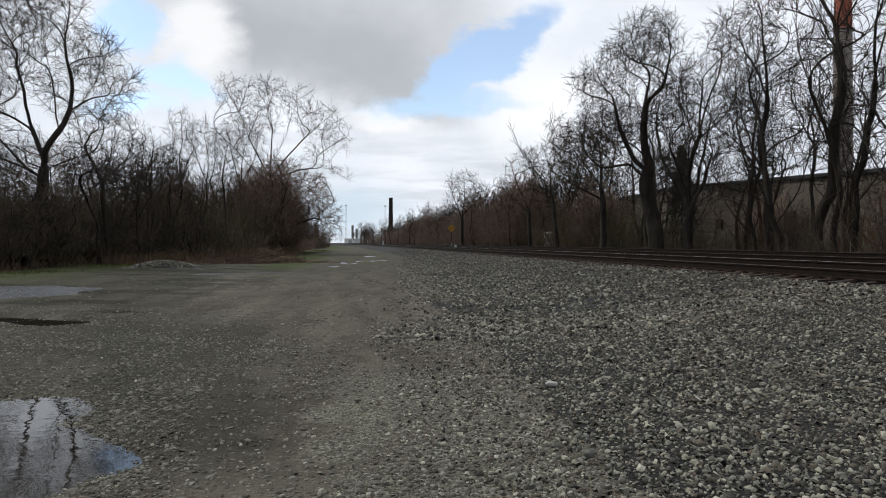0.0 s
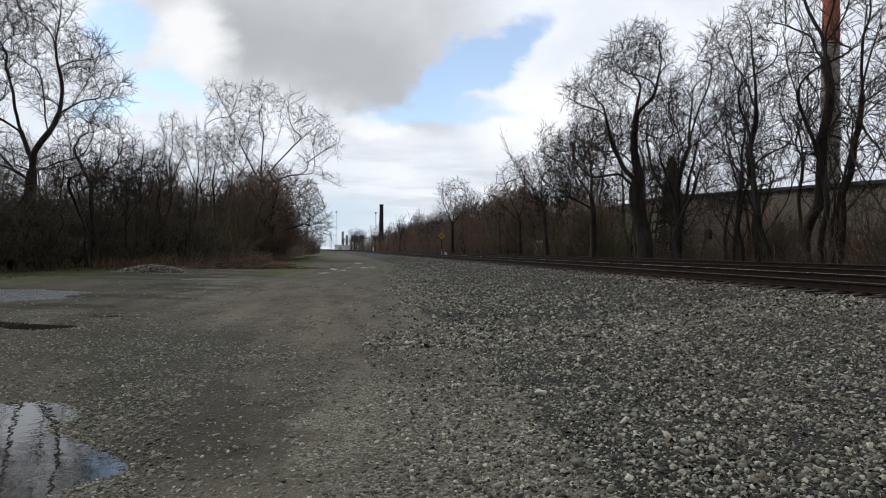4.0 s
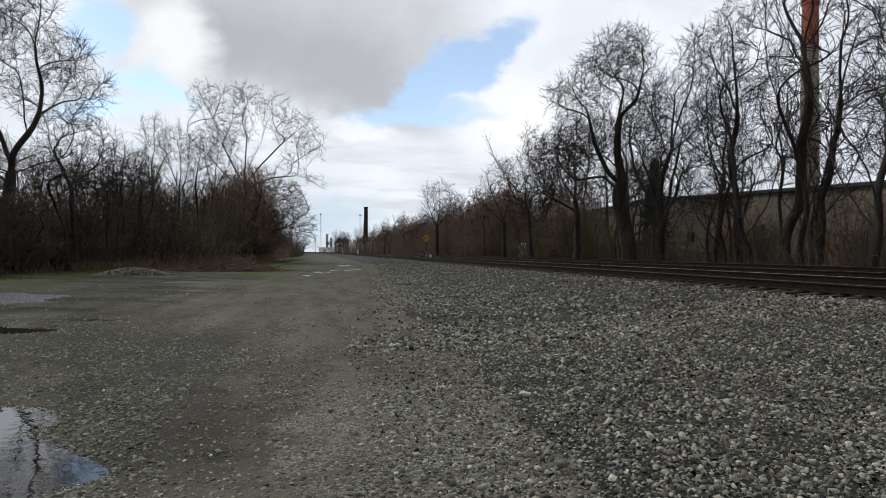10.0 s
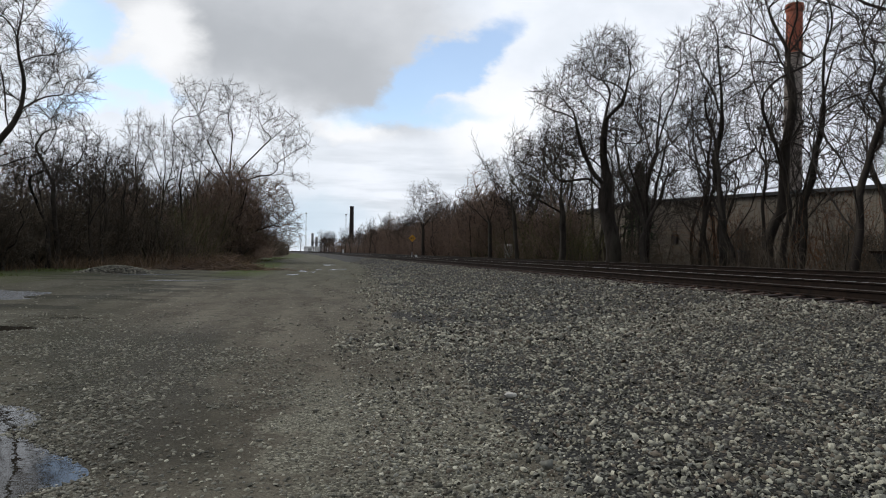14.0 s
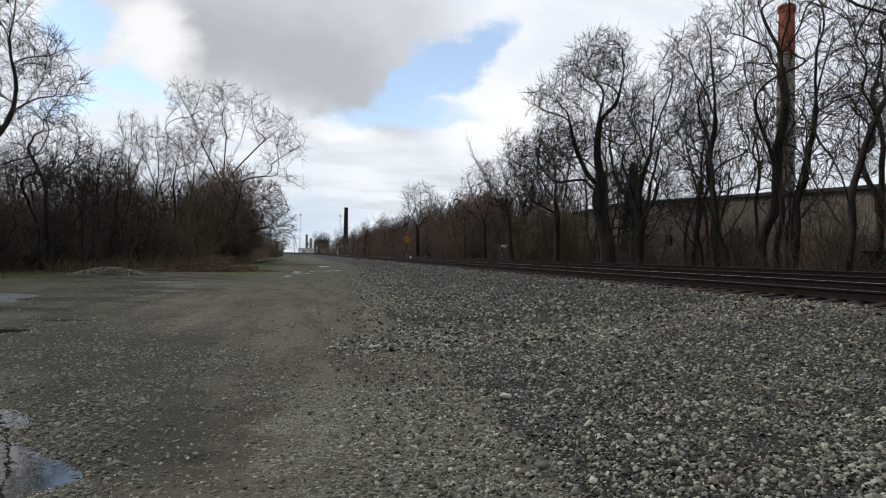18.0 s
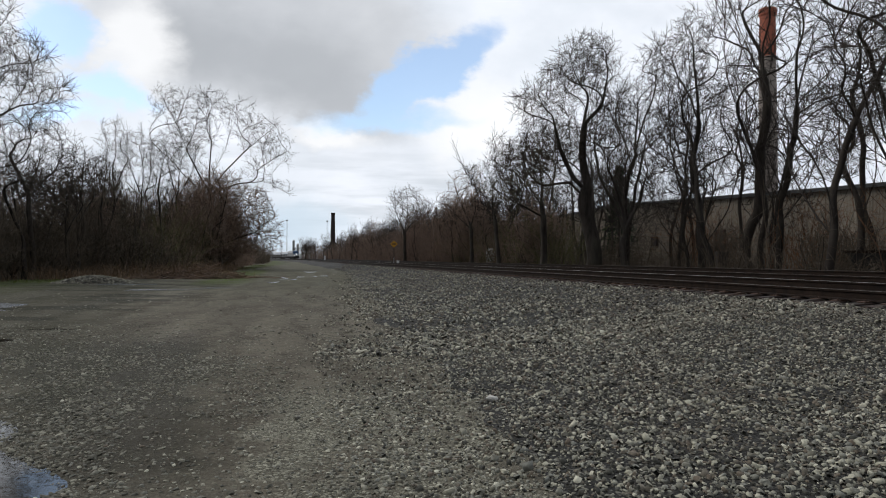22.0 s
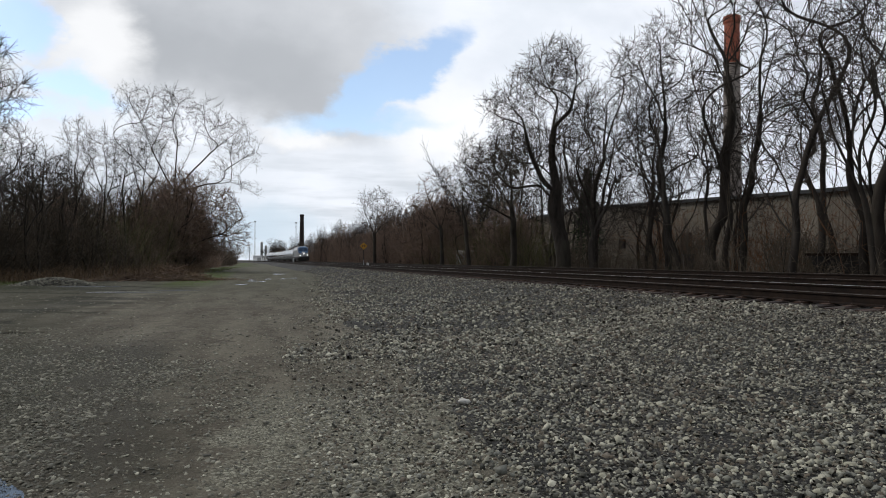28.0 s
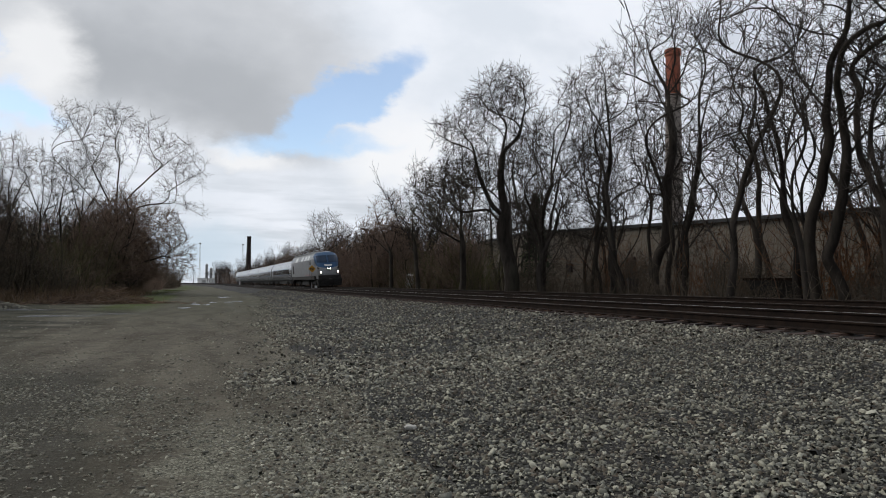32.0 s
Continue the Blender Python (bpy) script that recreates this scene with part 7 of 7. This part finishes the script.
# ---- train ----
def truck_parts(ob, y, base, wheel_r=0.46, axle=2.6):
    t = part("truck_frame", Shape().box(-1.15, -0.95, y - axle / 2 - 0.6, y + axle / 2 + 0.6, 0.38, 0.68, 0.05).box(0.95, 1.15, y - axle / 2 - 0.6, y + axle / 2 + 0.6, 0.38, 0.68, 0.05).box(-0.95, 0.95, y - 0.3, y + 0.3, 0.4, 0.8), M_UNDER, ob)
    for dy in (-axle / 2, axle / 2):
        for x in (-0.74, 0.74):
            part("wheel", Shape().disc((x, y + dy, wheel_r), (1, 0, 0), wheel_r, 0.13, 20), M_RUST, t)
        for x in (-1.2, 1.2):
            part("axle_box", Shape().box(x - 0.08, x + 0.08, y + dy - 0.18, y + dy + 0.18, 0.3, 0.62, 0.03), M_UNDER, t)


def make_locomotive():
    """Nose towards -y, rail head at z 0. 21 m long."""
    ob = thing("locomotive", None, "silver and blue diesel passenger locomotive with lit headlights", "locomotive")
    L = 21.0
    w, floor = 1.52, 1.15
    body = Shape()
    sec = [(-w, floor), (-w, 3.35), (-1.25, 3.95), (-0.75, 4.3), (0.75, 4.3), (1.25, 3.95), (w, 3.35), (w, floor)]

    def ring(y, k=1.0, top=1.0):
        return [(x * k, y, floor + (z - floor) * top) for x, z in sec]
    body.rings([ring(3.6), ring(L - 0.15), ring(L, 0.97, 0.98)])
    part("body", body, M_LOCO_GREY, ob, "silver-painted car body")
    # the streamlined front: rows climb from the pilot over the nose and the raked face to the roof, columns run across
    profile = [(0.10, 1.05, 1.15), (0.12, 1.6, 1.22), (0.26, 2.02, 1.27), (0.40, 2.22, 1.30), (0.72, 2.74, 1.36), (1.08, 3.3, 1.40), (1.5, 3.84, 1.38), (1.95, 4.18, 1.2), (2.6, 4.29, 0.95)]

    def skin(row, k, off=0.0):
        """A point of the front: row counts up the profile, k runs from -1 to 1 across it."""
        j = min(int(row), len(profile) - 2)
        f = row - j
        y, z, wide = (profile[j][c] * (1 - f) + profile[j + 1][c] * f for c in range(3))
        rise = math.exp(-((row - 3.2) / 0.8) ** 2) * 0.42 * abs(k) ** 1.3
        crown = 0.22 * k * k * min(1.0, max(0.0, (row - 5) / 2))
        return (wide * math.sin(k * math.pi / 2) * (1.0 + 0.04 * k * k), y - off + 0.75 * abs(k) ** 2.6 + rise * 0.35, z + off * 0.6 + rise - crown)

    def half_width(z):
        return float(np.interp(z, [1.15, 3.35, 3.95, 4.3], [1.52, 1.52, 1.25, 0.75]))

    def patch(r0, r1, k0, k1, rows, cols, off=0.0, sides=False):
        """A piece of the front as a sheet with a thickness."""
        g = Shape()
        grid = []
        for i in range(rows + 1):
            r = r0 + (r1 - r0) * i / rows
            line = [skin(r, k0 + (k1 - k0) * j / cols, off) for j in range(cols + 1)]
            if sides:
                for end, sgn in ((0, -1), (-1, 1)):
                    z = min(line[end][2], 4.28)
                    p = (sgn * half_width(z), 3.62, z)
                    line = [p] + line if sgn < 0 else line + [p]
            grid.append(line)
        n = len(grid[0])
        inner = [[(x * 0.96, y + 0.07 + off, z - 0.03) for x, y, z in line] for line in grid]
        g.add([p for line in grid for p in line], [(i * n + j, i * n + j + 1, (i + 1) * n + j + 1, (i + 1) * n + j) for i in range(rows) for j in range(n - 1)])
        g.add([p for line in inner for p in line], [(i * n + j, (i + 1) * n + j, (i + 1) * n + j + 1, i * n + j + 1) for i in range(rows) for j in range(n - 1)])
        edge = [j for j in range(n)] + [i * n + n - 1 for i in range(1, rows + 1)] + [rows * n + j for j in range(n - 2, -1, -1)] + [i * n for i in range(rows - 1, 0, -1)]
        m = n * (rows + 1)
        base = len(g.v) - 2 * m
        g.f += [(base + a, base + m + a, base + m + c, base + c) for a, c in zip(edge, edge[1:] + edge[:1])]
        return g
    part("nose", patch(0, 3.0, -1, 1, 7, 14, sides=True), M_LOCO_GREY, ob, "silver rounded nose")
    part("cab_face", patch(3.0, 7.5, -1, 1, 9, 14), M_LOCO_BLUE, ob, "blue raked cab front")
    for sgn in (-1, 1):
        cheek = Shape()
        rim = [skin(3.0 + 4.5 * i / 8, sgn) for i in range(9)]
        back = [(sgn * half_width(min(p[2], 4.28)), 3.62, min(p[2], 4.28)) for p in rim]
        n = len(rim)
        cheek.add(rim + back + [(x * 0.95, y, z) for x, y, z in rim + back],
                  [(i, i + 1, n + i + 1, n + i) for i in range(n - 1)] + [(2 * n + i, 3 * n + i, 3 * n + i + 1, 2 * n + i + 1) for i in range(n - 1)])
        part("cab_side", cheek, M_LOCO_GREY, ob, "silver cab side")
        part("number_light", patch(2.3, 2.7, sgn * 0.62, sgn * 0.84, 2, 3, 0.02), M_BLACK, ob)
    part("cab_roof", patch(7.5, 8.0, -1, 1, 3, 14, sides=True), M_LOCO_GREY, ob, "silver cab roof")
    for k0, k1 in ((-0.68, -0.04), (0.04, 0.68)):
        part("windshield", patch(4.3, 5.9, k0, k1, 3, 5, 0.03), M_TINT, ob, "dark blue-tinted windshield pane")
    part("emblem", patch(3.45, 3.85, -0.22, 0.22, 2, 4, 0.03), M_WHITE, ob, "pale emblem shape")
    part("side_stripe", Shape().box(-1.535, -1.521, 3.2, 8.5, 1.5, 1.55).box(1.521, 1.535, 3.2, 8.5, 1.5, 1.55), M_LOCO_RED, ob, "thin red stripe")
    for x in (-1.1, 1.1):
        d = part("ditch_light_housing", Shape().disc((x * 0.92, 0.32, 1.78), (0, 1, 0), 0.15, 0.36, 16), M_BLACK, ob)
        part("ditch_light", Shape().disc((x * 0.92, 0.13, 1.78), (0, 1, 0), 0.10, 0.05, 16), M_LIGHT, d, "lit lamp")
    hl = part("headlight_housing", Shape().box(-0.3, 0.3, 0.14, 0.6, 2.04, 2.3, 0.04), M_BLACK, ob)
    for x in (-0.13, 0.13):
        part("headlight", Shape().disc((x, 0.13, 2.17), (0, 1, 0), 0.07, 0.05, 16), M_LIGHT, hl, "lit lamp")
    part("nose_apron", Shape().box(-1.3, 1.3, -0.08, 0.3, 0.92, 1.42, 0.03), M_UNDER, ob, "black apron over the coupler")
    part("pilot", Shape().rings([[(-1.35, 0.1, 0.15), (1.35, 0.1, 0.15), (1.35, 0.6, 0.15), (-1.35, 0.6, 0.15)], [(-1.45, -0.15, 0.95), (1.45, -0.15, 0.95), (1.45, 0.8, 0.95), (-1.45, 0.8, 0.95)]]), M_UNDER, ob, "black pilot plate")
    part("coupler", Shape().box(-0.18, 0.18, -0.55, 0.1, 0.72, 1.0, 0.05), M_UNDER, ob)
    part("underframe", Shape().box(-1.535, 1.535, 1.7, L - 0.2, 0.95, 1.38), M_UNDER, ob)
    part("fuel_tank", Shape().box(-1.25, 1.25, 7.6, 13.2, 0.28, 0.95, 0.1), M_UNDER, ob)
    for y in (3.9, 17.0):
        truck_parts(ob, y, 0.5, 0.51, 2.75)
    for y0, y1 in ((4.4, 6.6), (7.0, 10.2), (10.6, 13.0), (14.0, 17.2), (17.6, 20.2)):
        part("roof_hatch", Shape().box(-1.05, 1.05, y0, y1, 4.18, 4.36, 0.04), M_LOCO_GREY, ob, "pale roof hatch")
    for x in (-1.0, 1.0):
        s = -1 if x < 0 else 1
        for y0, y1 in ((5.2, 6.6), (7.2, 8.8), (10.0, 11.6), (14.6, 16.6)):
            part("side_vent", Shape().rings([[(s * 1.50, yy, 3.36), (s * 1.535, yy, 3.36), (s * 1.30, yy, 3.90), (s * 1.26, yy, 3.90)] for yy in (y0, y1)]), M_WHITE, ob, "pale radiator louver")
        part("cab_window", Shape().box(s * 1.515 if s > 0 else -1.53, s * 1.53 if s > 0 else -1.515, 3.7, 4.7, 2.75, 3.3), M_GLASS, ob, "dark cab side window")
        part("cab_door", Shape().box(min(s * 1.518, s * 1.533), max(s * 1.518, s * 1.533), 5.0, 5.65, 1.3, 3.3), M_LOCO_GREY, ob)
        part("side_panel", Shape().box(min(s * 1.518, s * 1.532), max(s * 1.518, s * 1.532), 18.2, 19.4, 1.8, 2.9), M_UNDER, ob, "dark grille")
        part("grab_rail", Shape().rod((s * 1.56, 4.9, 1.4), (s * 1.56, 4.9, 3.2), 0.02, 0.02, 6), M_STEEL, ob)
    return ob


def make_coach():
    """25.9 m long, nose end towards -y."""
    ob = thing("passenger_coach", None, "silver fluted stainless steel passenger coach with a dark window band", "railway coach", "train coaches")
    L, w, floor, top = 25.9, 1.52, 0.95, 3.87
    sec = [(-1.34, floor), (-w, 1.6), (-w, 2.5), (-1.40, 3.0), (-1.08, 3.55), (-0.55, 3.82), (0.0, top), (0.55, 3.82), (1.08, 3.55), (1.40, 3.0), (w, 2.5), (w, 1.6), (1.34, floor)]
    g = Shape()
    g.rings([[(x * k, y, floor + (z - floor) * (1 - (1 - k) * 0.4)) for x, z in sec] for y, k in ((0.35, 0.95), (0.6, 1.0), (L - 0.6, 1.0), (L - 0.35, 0.95))])
    part("body", g, M_SILVER, ob, "stainless steel shell", smooth=False)
    for s in (-1, 1):
        a, b = sorted((s * 1.522, s * 1.532))
        part("window_band", Shape().box(a, b, 2.4, L - 2.4, 1.86, 2.56), M_GLASS, ob, "dark window band")
        for z in (1.74, 2.60):
            part("stripe", Shape().box(min(s * 1.522, s * 1.530), max(s * 1.522, s * 1.530), 0.8, L - 0.8, z, z + 0.05), M_LOCO_BLUE, ob, "thin painted stripe")
        # the side below the windows, darkened by colour where it turns from the sky
        lo = [(1.345, 0.96), (1.528, 1.62), (1.528, 1.76), (1.50, 1.76), (1.32, 0.96)]
        part("lower_side", Shape().rings([[(s * x, y, z) for x, z in (lo if s > 0 else lo[::-1])] for y in (0.62, L - 0.62)]), M_SILVER_SHADED, ob, "fluted lower side with its shade painted in")
        for y in (1.2, L - 2.0):
            part("door", Shape().box(a, b, y, y + 0.8, 1.05, 2.5), M_SILVER, ob)
        for k in range(12):
            y = 3.2 + k * 1.65
            part("window_post", Shape().box(min(s * 1.524, s * 1.536), max(s * 1.524, s * 1.536), y + 1.3, y + 1.36, 1.86, 2.56), M_SILVER_SHADED, ob)
        for k in range(3):
            z = 1.15 + k * 0.18
            x = 1.352 + (z - floor) * 0.277
            part("flute", Shape().box(min(s * x, s * (x + 0.03)), max(s * x, s * (x + 0.03)), 0.8, L - 0.8, z, z + 0.05), M_SILVER, ob)
    part("underframe", Shape().box(-1.1, 1.1, 0.6, L - 0.6, 0.72, 0.96), M_UNDER, ob)
    cap = [(-1.12, 3.52), (-0.57, 3.80), (0.0, top), (0.57, 3.80), (1.12, 3.52), (1.08, 3.49), (0.0, 3.80), (-1.08, 3.49)]
    part("roof", Shape().rings([[(x, y, z + 0.035) for x, z in cap] for y in (0.7, L - 0.7)]), M_SILVER, ob, "pale stainless roof")
    for y0, y1 in ((7.5, 9.6), (10.4, 13.5), (14.5, 17.0)):
        part("equipment_box", Shape().box(-1.2, 1.2, y0, y1, 0.36, 0.75, 0.05), M_UNDER, ob)
    for y in (3.6, L - 3.6):
        truck_parts(ob, y, 0.46)
    for y in (0.0, L - 0.35):
        part("end_cap", Shape().rings([[(x * k, y + (0.36 if y == 0.0 else -0.01) + d, 0.95 + (z - 0.95) * (0.985 if k < 1 else 1.0)) for x, z in sec] for d, k in ((-0.03, 0.93), (0.03, 0.955))]), M_UNDER, ob, "dark car end")
        part("vestibule", Shape().box(-0.7, 0.7, y, y + 0.36, 0.95, 3.3), M_UNDER, ob, "black rubber gangway")
    return ob


TRAIN_S, TRAIN_V = 79.8, 28.0       # place of the nose at the end of the clip, metres a second
TRAIN_P, TRAIN_Z, TRAIN_BANK = 15.54, 1.137, 4.1


def train_pose(nose_s):
    q = track_point(TRAIN_P, nose_s, TRAIN_Z)
    return pose(q.x, q.y, q.z, 0, 0, track_turn(nose_s + 10)) @ pose(0, 0, 0, 0, -TRAIN_BANK, 0)


def motions():
    """The train comes towards the camera at a steady speed."""
    back = 0.0
    for k, car in enumerate(TRAIN):
        walk(car, [(t, train_pose(TRAIN_S + TRAIN_V * (32.0 - t) + back)) for t in [1.0 * i for i in range(33)]])
        back += 21.3 if k == 0 else 26.2


# ---- build ----
make_shed()
make_brick_annex()
chimney(-27.0, 352.0, 1.35, 0.95, 24.8, [(24.0, M_BRICK_DARK)], "tall dark brick factory chimney in the distance")
chimney(0.587 * 75, 75.0, 1.15, 0.84, 30.6, [(25.0, M_BRICK_GREY), (30.0, M_BRICK_RED)], "tall weathered smokestack with a red top behind the shed")
tie_meshes()
make_track(1, "nearer railway track of rusty rails on wooden ties")
make_track(2, "farther railway track of rusty rails on wooden ties")
make_sign()
make_marker()
make_hopper()
make_cabinet()
make_gravel_pile()
make_far_things()
make_spruce(0.352 * 66, 66.0, 10.6, 2.5, 5200, 31, "dark green spruce among bare trees")
make_spruce(-0.150 * 380, 380.0, 8.0, 4.5, 900, 32, "far dark evergreen at the end of the lane")
plant_heroes()
plant_woods()
plant_brush()
make_brush_pile()
plant_grass()
make_stones()
TRAIN = [make_locomotive(), make_coach()]
for _ in range(4):
    TRAIN.append(copy_thing(TRAIN[1], pose(0, 0, 0)))
motions()
